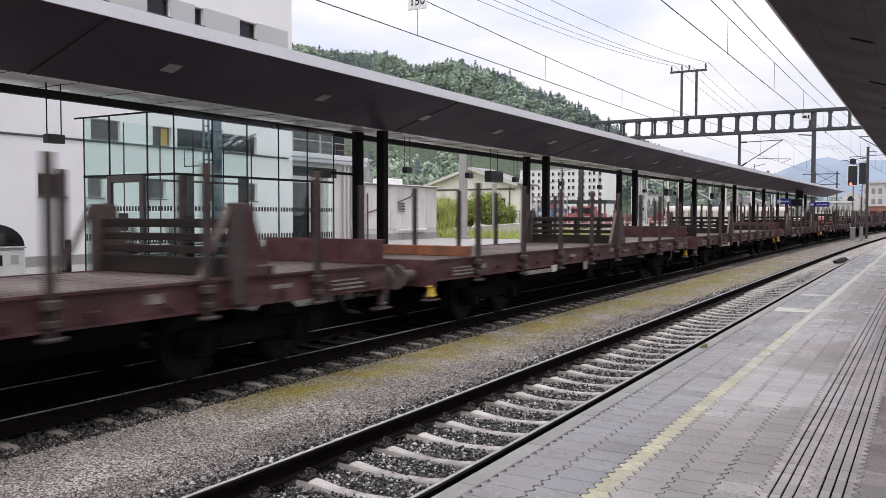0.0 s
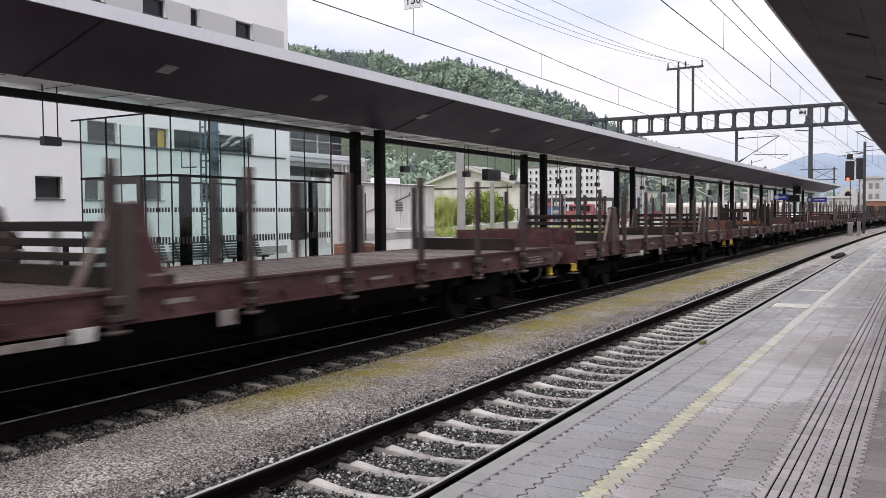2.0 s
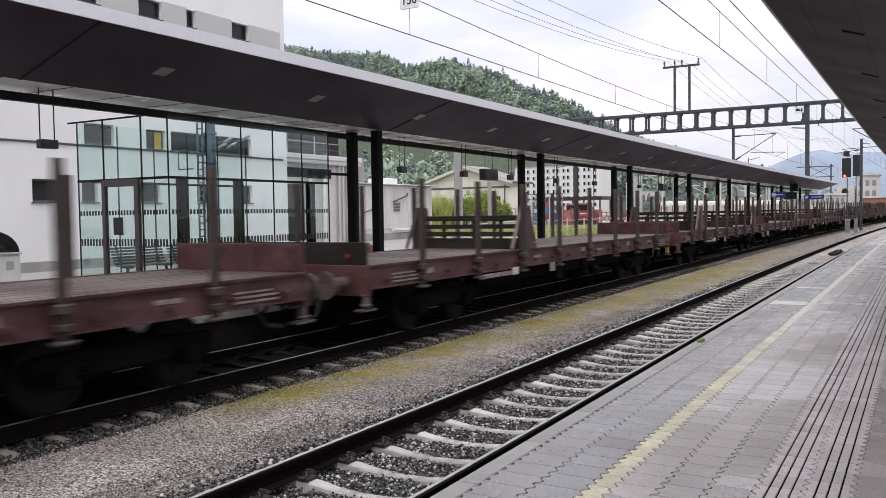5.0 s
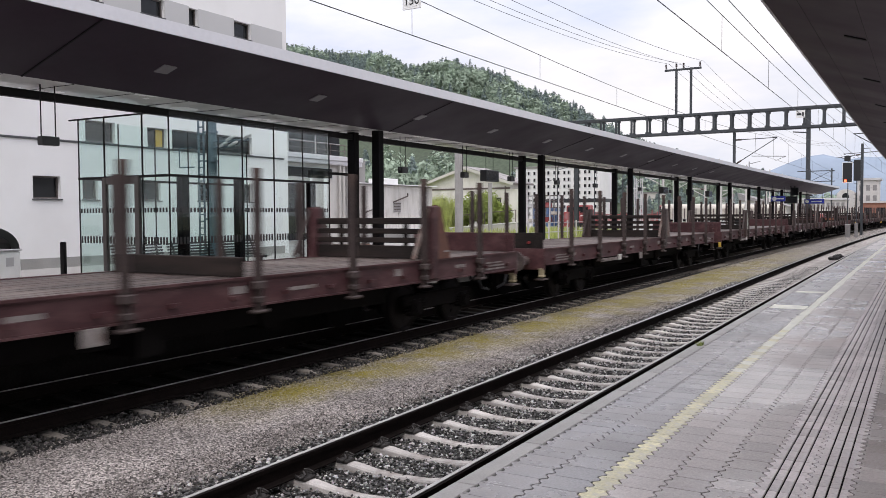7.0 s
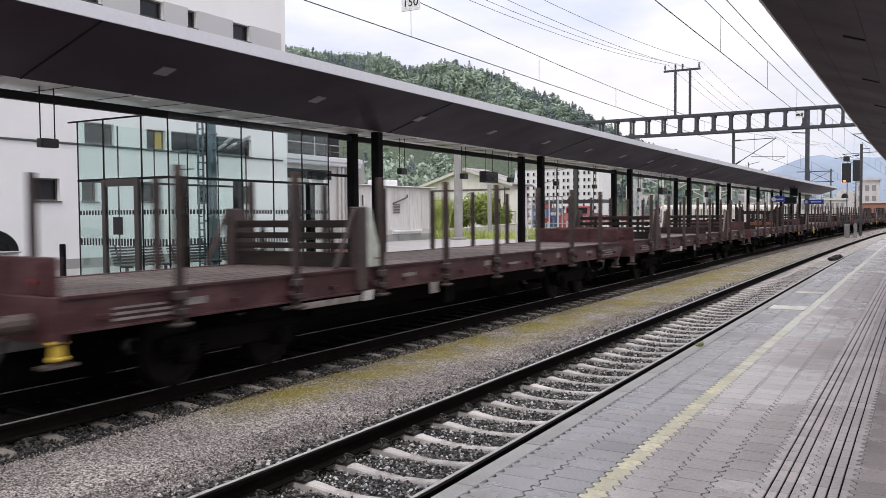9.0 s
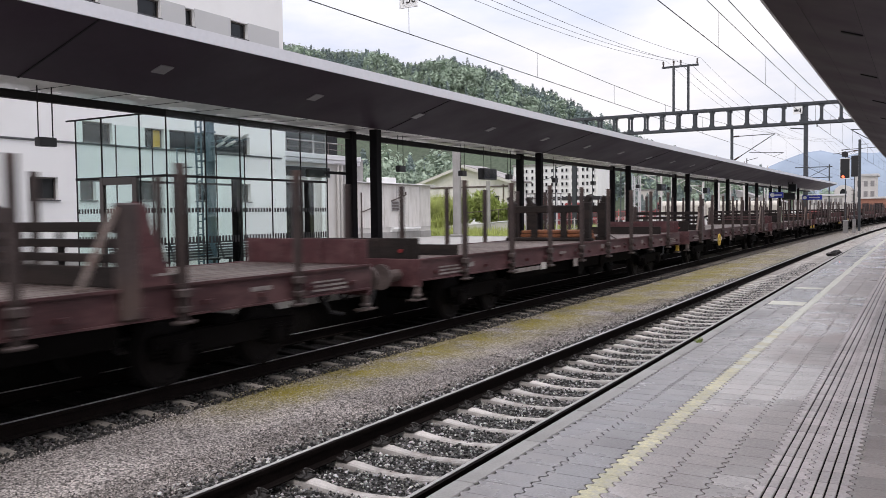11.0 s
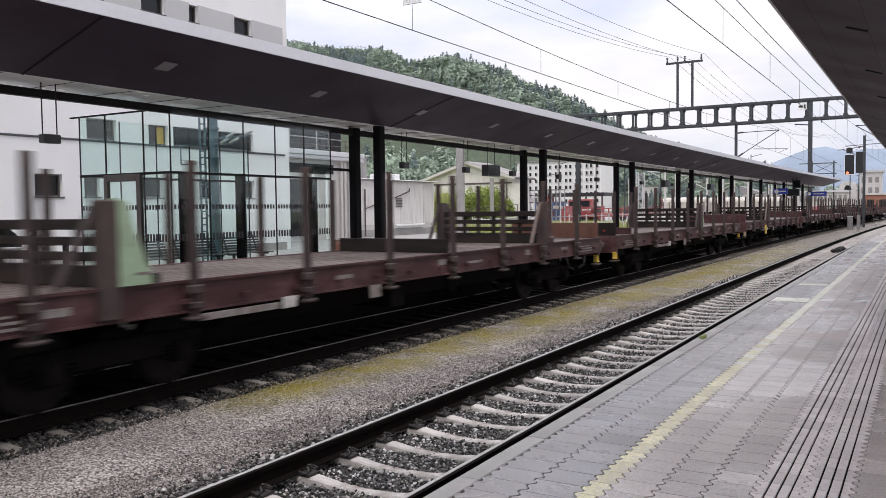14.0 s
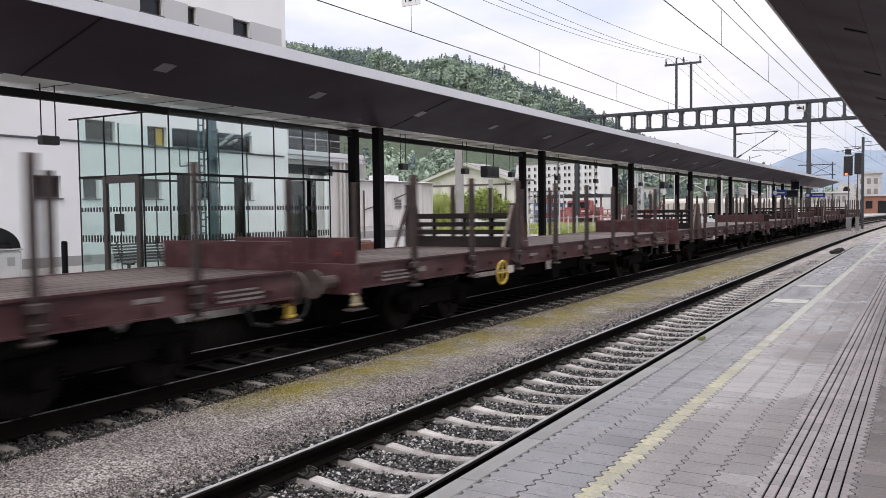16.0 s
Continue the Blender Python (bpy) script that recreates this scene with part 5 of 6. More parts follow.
for _ in range(5200):
    x, y = -35.2 + 2.9 * rs.rand() ** 0.9, 56.4 + 3.0 * rs.rand()
    a, h = rs.rand() * 6.28, (0.8 + 2.4 * rs.rand() ** 1.4) * (1.1 - 0.12 * abs(x + 34))
    lean, k = 0.35 * h * rs.normal(size=2) * 0.4, len(vs)
    dx, dy = 0.028 * math.cos(a), 0.028 * math.sin(a)
    vs += [(x - dx, y - dy, 0.56), (x + dx, y + dy, 0.56), (x + dx + lean[0] * 0.4, y + dy + lean[1] * 0.4, 0.56 + h * 0.6), (x - dx + lean[0] * 0.4, y - dy + lean[1] * 0.4, 0.56 + h * 0.6), (x + lean[0], y + lean[1], 0.56 + h)]
    fs += [(k, k + 1, k + 2, k + 3), (k + 3, k + 2, k + 4)]
tagged(part("reeds", reeds.add(vs, fs), "reed"), "tall yellow-green reeds beside the shed", "grass", kind="stuff")
g, rs = [], np.random.RandomState(8)
vs, fs = [], []
for _ in range(5200):
    x, y = -34 + 14 * rs.rand(), 51.2 + 14 * rs.rand()
    a, h = rs.rand() * 6.28, 0.25 + 0.5 * rs.rand()
    k = len(vs)
    vs += [(x - 0.05 * math.cos(a), y - 0.05 * math.sin(a), 0.56), (x + 0.05 * math.cos(a), y + 0.05 * math.sin(a), 0.56), (x + 0.25 * (rs.rand() - 0.5), y + 0.25 * (rs.rand() - 0.5), 0.56 + h)]
    fs.append((k, k + 1, k + 2))
tagged(part("tall_grass", Geo().add(vs, fs), "reed"), "tall yellow-green grass", "grass", kind="stuff")


def slope_trees(rs):
    y = 150 + 110 * rs.rand()
    x = -0.56 * y - 75 * rs.rand()
    if rs.rand() < 0.4:
        y = 322 + 50 * rs.rand()
        x = -170 + 130 * rs.rand()
    return x, y, 0, 11 + 9 * rs.rand(), 0.45


woods("valley_woods", "tall woodland behind the houses", 170, slope_trees, 21, 1000, 0.42)


def far_trees(rs):
    return -46 + 34 * rs.rand(), 225 + 60 * rs.rand(), 0, 5 + 4 * rs.rand(), 0.3


woods("line_trees", "trees along the line", 40, far_trees, 22, 420, 0.5)


def yard_trees(rs):
    return -46 + 17 * rs.rand(), 150 + 14 * rs.rand(), 0, 5 + 2.2 * rs.rand(), 0.6


woods("yard_trees", "low dark trees behind the yard", 34, yard_trees, 25, 900, 0.4)


def foot_woods(rs):
    x = -560 + 465 * rs.rand()
    return x, 320 + 40 * rs.rand(), -1, 14 + 9 * rs.rand(), 0.45


woods("foot_woods", "woodland at the foot of the hill", 420, foot_woods, 23, 200, 0.8)

# ---- yard clutter beyond the platform ----
def container(m, mat_name, label, l=6.0, h=2.5):
    root = thing("container", label, "container", "yard containers", m)
    q = Geo().box(-l / 2, l / 2, -1.2, 1.2, 0.0, h, 0.03)
    part("body", q, mat_name, root)
    for x in span(-l / 2 + 0.2, l / 2 - 0.2, 0.4):
        part("rib", Geo().box(x - 0.06, x + 0.06, -1.24, -1.203, 0.2, h - 0.1), mat_name, root)
    return root


container(pose(-37.5, 99, 0.54), "red_paint", "red steel container in the yard", 5.0, 1.9)
container(pose(-42.9, 101.5, 0.54, 0, 0, 80), "blue_paint", "blue steel container in the yard", 4.0, 2.5)
shelter = thing("yard_shelter", "open yard shelter with a dark flat roof", "shelter", kind="structure")
part("roof", Geo().box(-44.9, -36.4, 104, 109, 3.75, 4.2, 0.03), "black", shelter)
for x in (-44.5, -40.6, -36.8):
    for y in (104.4, 108.6):
        part("post", Geo().box(x - 0.1, x + 0.1, y - 0.1, y + 0.1, 0.53, 3.76), "buffer", shelter)
pole = thing("concrete_pole", "stout pale concrete pole beside the shed", "pole", m=pose(-27.6, 49.6, 0.53))
part("shaft", Geo().prism([(0.29 * math.cos(a * 0.5236), 0.29 * math.sin(a * 0.5236)) for a in range(12)], 0, 6.2, 0.02), "concrete", pole)
part("foot", Geo().box(-0.42, 0.42, -0.42, 0.42, 0.0, 0.18, 0.03), "concrete", pole)


def work_wagon(m, label, cab_at, l=7.0):
    """Red works vehicle: low frame with stanchions, a small cab and pale equipment on it."""
    root = thing("works_wagon", label, "wagon", "works vehicles in the yard", m)
    part("frame", Geo().box(-l / 2, l / 2, -1.2, 1.2, 0.55, 0.95, 0.03), "red_paint", root)
    for x in span(-l / 2 + 0.2, l / 2 - 0.2, 0.8):
        part("stanchion", Geo().box(x - 0.06, x + 0.06, -1.2, -1.1, 0.95, 1.9 + 0.35 * math.sin(x * 5), 0.01), "red_paint", root)
    part("rail", Geo().box(-l / 2, l / 2, -1.22, -1.14, 1.5, 1.6, 0.01), "red_paint", root)
    cab = part("cab", Geo().box(cab_at - 0.9, cab_at + 0.9, -1.1, 1.1, 0.95, 2.75, 0.12), "red_paint", root, "small red cab")
    part("pane", Geo().box(cab_at - 0.7, cab_at + 0.7, -1.13, -1.103, 1.8, 2.5), "pane", cab)
    part("stripe", Geo().box(cab_at - 0.85, cab_at + 0.85, -1.13, -1.103, 1.35, 1.55), "white_paint", cab)
    for i in range(6):
        x = -l / 2 + 0.6 + i * (l - 1.2) / 5
        if abs(x - cab_at) > 1.2:
            part("equipment", Geo().box(x - 0.35, x + 0.35, -0.8, 0.4, 0.96, 1.3 + 0.5 * ((i * 7) % 3) / 2, 0.06), ("cream", "orange_paint", "buffer")[i % 3], root)
    for x in (-l / 2 + 1.0, l / 2 - 1.0):
        part("wheel", Geo().rod((x, -1.0, 0.42), (x, -0.85, 0.42), 0.42, 14), "black", root)
    return root


work_wagon(pose(-41.5, 103.0, 0.54), "red works wagon with a small cab in the yard", 1.8)
work_wagon(pose(-34.0, 97.0, 0.54, 0, 0, 8), "low red works wagon loaded with pale equipment", -2.2)
work_wagon(pose(-31.6, 114.0, 0.54), "red works wagon with its cab at one end", 1.0, 5.0)


def cream_wagon(m, l):
    root = thing("covered_wagon", "cream covered wagon with a rounded roof", "wagon", "covered wagons", m)
    outline = [(-1.3, 0.9), (1.3, 0.9), (1.35, 2.3)] + [(1.3 * math.cos(a * math.pi / 8), 2.35 + 0.55 * math.sin(a * math.pi / 8)) for a in range(1, 8)] + [(-1.35, 2.3)]
    k = len(outline)
    part("body", Geo().add([(x, y, z) for x in (-l / 2, l / 2) for y, z in outline], [tuple(range(k)), tuple(range(k, 2 * k))[::-1]] + [(i, k + i, k + (i + 1) % k, (i + 1) % k) for i in range(k)]), "cream", root)
    for x in span(-l / 2 + 0.15, l / 2 - 0.15, 0.75):
        part("rib", Geo().box(x - 0.05, x + 0.05, -1.42, -1.353, 0.9, 2.3), "buffer", root)
    part("frame", Geo().box(-l / 2, l / 2, -1.1, 1.1, 0.6, 0.9), "wagon_dark", root)
    for x in (-l / 2 + 0.9, l / 2 - 0.9):
        part("wheel", Geo().rod((x, -1.0, 0.42), (x, -0.85, 0.42), 0.42, 14), "black", root)
    return root


cream_wagon(pose(-27.9, 112.5, 0.54), 5.6)
cream_wagon(pose(-24.0, 121.0, 0.54), 5.0)
cream_wagon(pose(-20.2, 128.0, 0.54), 5.0)
lat = thing("lattice_tower", "slender grey lattice tower in the yard", "mast", m=pose(-33.4, 110, 0.54))
for x in (-0.4, 0.4):
    for y in (-0.4, 0.4):
        part("leg", Geo().box(x - 0.06, x + 0.06, y - 0.06, y + 0.06, 0, 6.4), "band", lat)
for i in range(8):
    a = -0.4 if i % 2 else 0.4
    part("lacing", Geo().beam((a, -0.4, 0.2 + 0.77 * i), (-a, -0.4, 0.97 + 0.77 * i), 0.07, 0.07).beam((a, 0.4, 0.2 + 0.77 * i), (-a, 0.4, 0.97 + 0.77 * i), 0.07, 0.07), "band", lat)
rack = thing("steel_rack", "grey steel storage rack with pale goods", "rack", m=pose(-37.0, 86.0, 0.54))
for x in span(-2.1, 2.1, 1.05):
    for y in (-0.6, 0.6):
        part("post", Geo().box(x - 0.06, x + 0.06, y - 0.06, y + 0.06, 0, 3.7), "band", rack)
for z in (0.7, 1.5, 2.3, 3.1, 3.65):
    part("shelf", Geo().box(-2.2, 2.2, -0.64, 0.64, z, z + 0.08), "buffer", rack)
for i, (x, z) in enumerate(((-1.6, 0.78), (-0.5, 1.58), (0.5, 0.78), (1.55, 1.58), (-1.6, 2.38), (0.5, 2.38))):
    part("goods", Geo().box(x - 0.4, x + 0.4, -0.5, 0.5, z, z + 0.35 + 0.1 * (i % 3), 0.03), ("cream", "band", "red_paint")[i % 3], rack)
for i, (x, y) in enumerate(((-33.0, 104), (-29.5, 108), (-27.0, 104), (-24.8, 111), (-22.2, 108), (-20.6, 116), (-25.5, 122), (-19.0, 122))):
    p = thing("siding_mast", "pale steel mast with a long bracket arm", "mast", "siding masts", pose(x, y, 0.5))
    h = 5.4 + 0.7 * (i * 5 % 3)
    part("mast", Geo().box(-0.11, 0.11, -0.11, 0.11, 0, h, 0.02), "wall_panel", p)
    part("bracket", Geo().rod((0, 0, h - 0.6), (2.4 - 4.8 * (i % 2), 0, h - 0.4), 0.06, 6).rod((0, 0, h - 1.5), (2.0 - 4.0 * (i % 2), 0, h - 0.45), 0.05, 6), "wall_panel", p)
    part("insulator", Geo().rod((0.2 - 0.4 * (i % 2), 0, h - 0.58), (0.6 - 1.2 * (i % 2), 0, h - 0.55), 0.1, 8), "insulator", p)
for i, (x, y) in enumerate(((-37, 86), (-34.5, 84), (-31, 86), (-27.5, 85), (-24.5, 88), (-21.5, 90), (-19, 98), (-18.5, 106), (-17.5, 112))):
    h = 5.5 + (i * 37 % 5) * 0.6
    p = thing("yard_pole", "thin grey pole in the yard", "pole", "yard poles", pose(x, y, 0.54))
    part("pole", Geo().rod((0, 0, 0), (0, 0, h), 0.07, 6, 0.05), "gantry", p)
    part("arm", Geo().rod((0, 0, h - 0.3), (1.3, 0, h), 0.035, 5), "gantry", p)
def parked_car(m, mat_name, label):
    root = thing("parked_car", label, "car", "parked cars", m)
    q = Geo()
    side = [(-2.1, 0.35), (2.1, 0.35), (2.15, 0.75), (1.25, 0.92), (0.65, 1.42), (-1.2, 1.45), (-1.95, 0.95), (-2.15, 0.8)]
    n = len(side)
    vs = [(x, y, z) for y in (-0.85, 0.85) for x, z in side]
    q.add(vs, [tuple(range(n)), tuple(range(n, 2 * n))[::-1]] + [(i, n + i, n + (i + 1) % n, (i + 1) % n) for i in range(n)])
    part("body", q, mat_name, root)
    for y in (-0.862, 0.852):
        part("side_window", Geo().add([(-1.5, y, 0.98), (0.9, y, 0.98), (0.5, y, 1.36), (-1.1, y, 1.38), (-1.5, y + 0.01, 0.98), (0.9, y + 0.01, 0.98), (0.5, y + 0.01, 1.36), (-1.1, y + 0.01, 1.38)],
             [(0, 1, 2, 3), (7, 6, 5, 4), (0, 4, 5, 1), (1, 5, 6, 2), (2, 6, 7, 3), (3, 7, 4, 0)]), "pane", root)
    for x in (-1.3, 1.3):
        for y in (-0.8, 0.8):
            part("wheel", Geo().rod((x, y - 0.1, 0.32), (x, y + 0.1, 0.32), 0.32, 14), "black", root)
    return root


for i, (x, y) in enumerate(((-28, 132), (-24.5, 133), (-21, 132), (-31.5, 133), (-17.5, 139), (-14.5, 140))):
    parked_car(pose(x, y, 0.54, 0, 0, (i % 3) * 4 - 80), ("white_paint", "red_paint", "band", "white_paint")[i % 4], ("white", "dark red", "silver grey", "white")[i % 4] + " car parked behind the tracks")
for i, y in enumerate(span(104, 148, 5.5)):
    p = thing("line_pole", "grey line pole beyond the platform", "pole", "line poles", pose(-19.5 + bend(y) - 3 * (i % 3), y, 0.5))
    part("pole", Geo().rod((0, 0, 0), (0, 0, 7.0 + (i % 3)), 0.11, 7, 0.08), "wall_panel", p)
    part("arm", Geo().rod((0, 0, 6.2), (2.6, 0, 6.4), 0.05, 5).rod((0, 0, 5.2), (2.0, 0, 6.35), 0.045, 5), "wall_panel", p)
fence = thing("fence", "low pale fence posts behind the platform", "fence", "fences")
for y in span(44, 92, 1.6):
    part("fence_post", Geo().box(-20.66, -20.58, y - 0.04, y + 0.04, 0.53, 1.75, 0.01), "wall_panel", fence)
for z in (1.0, 1.6):
    part("fence_rail", Geo().box(-20.64, -20.60, 44, 92, z, z + 0.05), "band", fence)

# ---- lattice mast behind the waiting room ----
mast = thing("lattice_mast", "blue-grey steel mast with a ladder and floodlight arms", "mast", m=pose(-19.57, 18.6, 0.54))
for x in (-0.11, 0.11):
    part("ladder_rail", Geo().box(x - 0.022, x + 0.022, -0.03, 0.03, 0, 4.6, 0.006), "mast_blue", mast)
for z in span(0.2, 4.4, 0.21):
    part("rung", Geo().rod((-0.11, 0, z), (0.11, 0, z), 0.022, 6), "mast_blue", mast)
part("tube", Geo().rod((0.41, 0.05, 0), (0.41, 0.05, 4.75), 0.18, 14, 0.15), "mast_blue", mast)
for z in span(0.6, 4.2, 0.9):
    part("collar", Geo().rod((0.41, 0.05, z), (0.41, 0.05, z + 0.06), 0.20, 14).beam((0.1, 0, z + 0.03), (0.3, 0.03, z + 0.03), 0.05, 0.05), "mast_blue", mast)
part("cage", Geo().path([(-0.75, -0.2, 3.15), (-0.75, -0.2, 3.75)], 0.02).path([(-0.1, -0.2, 3.15), (-0.75, -0.2, 3.15)], 0.02).path([(-0.75, -0.2, 3.75), (-0.2, -0.2, 3.75)], 0.02), "mast_blue", mast)
for z, l in ((3.92, 1.5), (3.74, 0.95)):
    arm = part("arm", Geo().rod((0.4, 0, z), (0.5 + l, 0, z), 0.035, 6), "mast_blue", mast)
    for k in (0.55, 1.0):
        part("floodlight", Geo().box(-0.14, 0.14, -0.11, 0.11, -0.035, 0.035, 0.015), "band", arm, "flat grey floodlight", m=pose(0.5 + l * k, -0.1, z + 0.06, 20, -22, 0))

# ---- hanging fittings below the canopy ----
def hanging(x, y, zb, w, h, label, cat, gap=0.3, d=0.09):
    root = thing("hanging_" + cat, label, cat, "fittings under the canopy", pose(x + bend(y), y, zb, 0, 0, heading(y)))
    for k in (-gap / 2, gap / 2):
        part("rod", Geo().rod((0, k, h), (0, k, 4.665 - zb), 0.012, 6), "steel_dark", root)
    part("housing", Geo().box(-d, d, -w / 2, w / 2, 0, h, 0.015), "black", root)
    return root


first = hanging(-14.4, 9.85, 3.52, 0.36, 0.17, "black loudspeaker box hung on two rods", "speaker")
for y in (22.2, 26.3, 30.2, 35.0, 40.0, 47.5, 54.0):
    hanging(-14.4, y, 3.5, 0.34, 0.2, "black loudspeaker box hung on two rods", "speaker")
for y in (28.1, 52.0, 58.5, 64.0):
    dsp = hanging(-14.3, y, 3.42, 1.05, 0.42, "black train display hung below the canopy", "display", 0.6, 0.14)
    part("screen", Geo().box(0.141, 0.146, -0.48, 0.48, 0.05, 0.37), "pane", dsp)
def sign_board(y, w, label):
    root = thing("hanging_sign", label, "sign", "fittings under the canopy", pose(-12.6 + bend(y), y, 3.25, 0, 0, heading(y)))
    for k in (-0.4 * w, 0.4 * w):
        part("rod", Geo().rod((k, 0, 0.5), (k, 0, 1.55 - 0.329 * k), 0.015, 6), "steel_dark", root)
    part("housing", Geo().box(-w / 2, w / 2, -0.05, 0.05, 0, 0.55, 0.015), "black", root)
    part("face", Geo().box(-w / 2 + 0.02, w / 2 - 0.02, -0.06, -0.052, 0.02, 0.53), "sign_blue", root, "blue sign face")
    part("disc", Geo().rod((-w / 2 + 0.3, -0.066, 0.27), (-w / 2 + 0.3, -0.061, 0.27), 0.2, 16), "white_paint", root, "white disc")
    part("lettering", Geo().box(-w * 0.15, w * 0.38, -0.066, -0.062, 0.21, 0.33), "fascia", root, "pale bar of lettering")


sign_board(84.0, 1.3, "small blue station sign under the canopy")
sign_board(107.5, 2.2, "blue station sign with a white disc under the canopy")
for x, y, zb, w, h in ((-12.9, 93.0, 3.15, 1.3, 0.75), (-12.75, 94.5, 4.0, 0.8, 0.85)):
    dk = thing("hanging_display", "black display box hung at the canopy's end", "display", "fittings under the canopy", pose(x + bend(y), y, zb))
    part("housing", Geo().box(-w / 2, w / 2, -0.2, 0.2, 0, h, 0.03), "black", dk)
    part("screen", Geo().box(-w / 2 + 0.08, w / 2 - 0.08, -0.208, -0.202, 0.08, h - 0.08), "pane", dk)
    part("rod", Geo().rod((0, 0, h), (0, 0, 5.02 - zb), 0.05, 6), "steel_dark", dk)
lamp_arm = thing("camera_bracket", "black camera on a bracket from the post", "camera", m=pose(-15.1, 20.3, 3.40))
part("arm", Geo().box(-0.04, 0.04, -1.5, 0, -0.04, 0.04, 0.01), "steel_dark", lamp_arm)
part("housing", Geo().box(-0.09, 0.09, -1.9, -1.2, -0.16, 0.08, 0.03), "black", lamp_arm)

# ---- small things on the far platform ----
hood = thing("cabinet", "white cabinet with a black rounded hood on the platform", "cabinet", m=pose(-19.6, 11.75, 0.54))
part("body", Geo().box(-0.8, 0.0, -0.85, 0.83, 0, 0.78, 0.05), "white_paint", hood)
part("lid", Geo().box(-0.8, 0.03, -0.86, 0.85, 0.782, 0.83, 0.02), "band", hood)
n, arc = 14, Geo()
vs = []
for x in (-0.7, -0.02):
    for r, h in ((0.80, 0.56), (0.58, 0.36)):
        vs += [(x, r * math.cos(math.pi * i / n), 0.832 + h * math.sin(math.pi * i / n)) for i in range(n + 1)]
k = n + 1
fs = [(i, i + 1, k + i + 1, k + i) for i in range(n)] + [(2 * k + i, 3 * k + i, 3 * k + i + 1, 2 * k + i + 1) for i in range(n)]
fs += [(i, 2 * k + i, 2 * k + i + 1, i + 1) for i in range(n)] + [(k + i, k + i + 1, 3 * k + i + 1, 3 * k + i) for i in range(n)]
fs += [(0, k, 3 * k, 2 * k), (n, 2 * k + n, 3 * k + n, k + n)]
part("hood", Geo().add(vs, fs), "black", hood, "black rounded hood")
part("panel", Geo().box(0.002, 0.012, -0.02, 0.2, 0.36, 0.62, 0.004), "black", hood, "small black panel")
part("panel", Geo().box(0.002, 0.01, 0.42, 0.62, 0.40, 0.62, 0.004), "band", hood, "small grey panel")
bol = tagged(part("bollard", Geo().rod((0, 0, 0), (0, 0, 0.98), 0.075, 12).rod((0, 0, 0.98), (0, 0, 1.0), 0.06, 12), "steel_dark", m=pose(-18.6, 13.05, 0.54)), "dark steel bollard on the platform", "bollard")
for x, y in ((-18.6, 25.2), (-19.5, 26.3)):
    pl = thing("planter", "low terracotta planter box", "planter", "planters", pose(x, y, 0.54))
    part("box", Geo().box(-0.4, 0.4, -0.8, 0.8, 0, 0.48, 0.04), "terracotta", pl)
    part("soil", Geo().box(-0.36, 0.36, -0.76, 0.76, 0.482, 0.5), "bark", pl)

# ---- train ----
FLOOR, SOLE = 1.34, 0.95
FRONT, BACK = -9.15, 9.15
SPEED, PITCH, START = 16.31, 19.9, 12.9


def wheelset_geo():
    q = Geo().rod((-0.95, 0, 0), (0.95, 0, 0), 0.075, 10)
    for s in (-1, 1):
        x = s * 0.75
        q.rod((x - 0.065, 0, 0), (x + 0.065, 0, 0), 0.46, 28)
        q.rod((x - s * 0.08 - 0.012, 0, 0), (x - s * 0.08 + 0.012, 0, 0), 0.485, 28)
        q.ring((x + s * 0.068, 0, 0), 0.40, 0.03, "x", 24, 6)
        q.rod((x + s * 0.06, 0, 0), (x + s * 0.11, 0, 0), 0.14, 12)
        for k in range(4):
            a = k * math.pi / 2
            q.rod((x + s * 0.06, 0.26 * math.cos(a), 0.26 * math.sin(a)), (x + s * 0.075, 0.26 * math.cos(a), 0.26 * math.sin(a)), 0.05, 6)
    return q


def bogie_geo():
    q = Geo()
    for s in (-1, 1):
        x = s * 1.02
        q.box(x - 0.06, x + 0.06, -0.62, 0.62, 0.42, 0.72, 0.02)
        q.beam((x, 0.6, 0.62), (x, 1.28, 0.60), 0.12, 0.18, 0.02)
        q.beam((x, -0.6, 0.62), (x, -1.28, 0.60), 0.12, 0.18, 0.02)
        for y in (-0.9, 0.9):
            q.box(x - 0.09, x + 0.11, y - 0.16, y + 0.16, 0.32, 0.62, 0.03)
            q.rod((x + s * 0.1, y, 0.46), (x + s * 0.15, y, 0.46), 0.12, 10)
            for k in (-0.27, 0.27):
                for j in range(5):
                    q.ring((x, y + k, 0.40 + 0.05 * j), 0.07, 0.016, "z", 10, 4)
    q.box(-1.0, 1.0, -0.2, 0.2, 0.5, 0.82, 0.03)
    return q


def plank_geo():
    return Geo().box(-0.094, 0.094, FRONT + 0.04, BACK - 0.04, FLOOR - 0.05, FLOOR, 0.005)


def sole_geo(s):
    """Side channel, deeper in the middle like a fish belly."""
    x = s * 1.33
    q = Geo().box(x - 0.02, x + 0.02, FRONT, BACK, SOLE, FLOOR + 0.012, 0.008)
    q.box(x - 0.03 + s * 0.03, x + 0.03 + s * 0.03, FRONT, BACK, SOLE, SOLE + 0.025).box(x - 0.03 + s * 0.03, x + 0.03 + s * 0.03, FRONT, BACK, FLOOR - 0.02, FLOOR + 0.012)
    for y in span(FRONT + 0.5, BACK - 0.5, 1.02):
        q.box(x + s * 0.02 - 0.012, x + s * 0.02 + 0.06 * s + 0.012, y - 0.05, y + 0.05, FLOOR - 0.28, FLOOR - 0.22, 0.004)
    return q


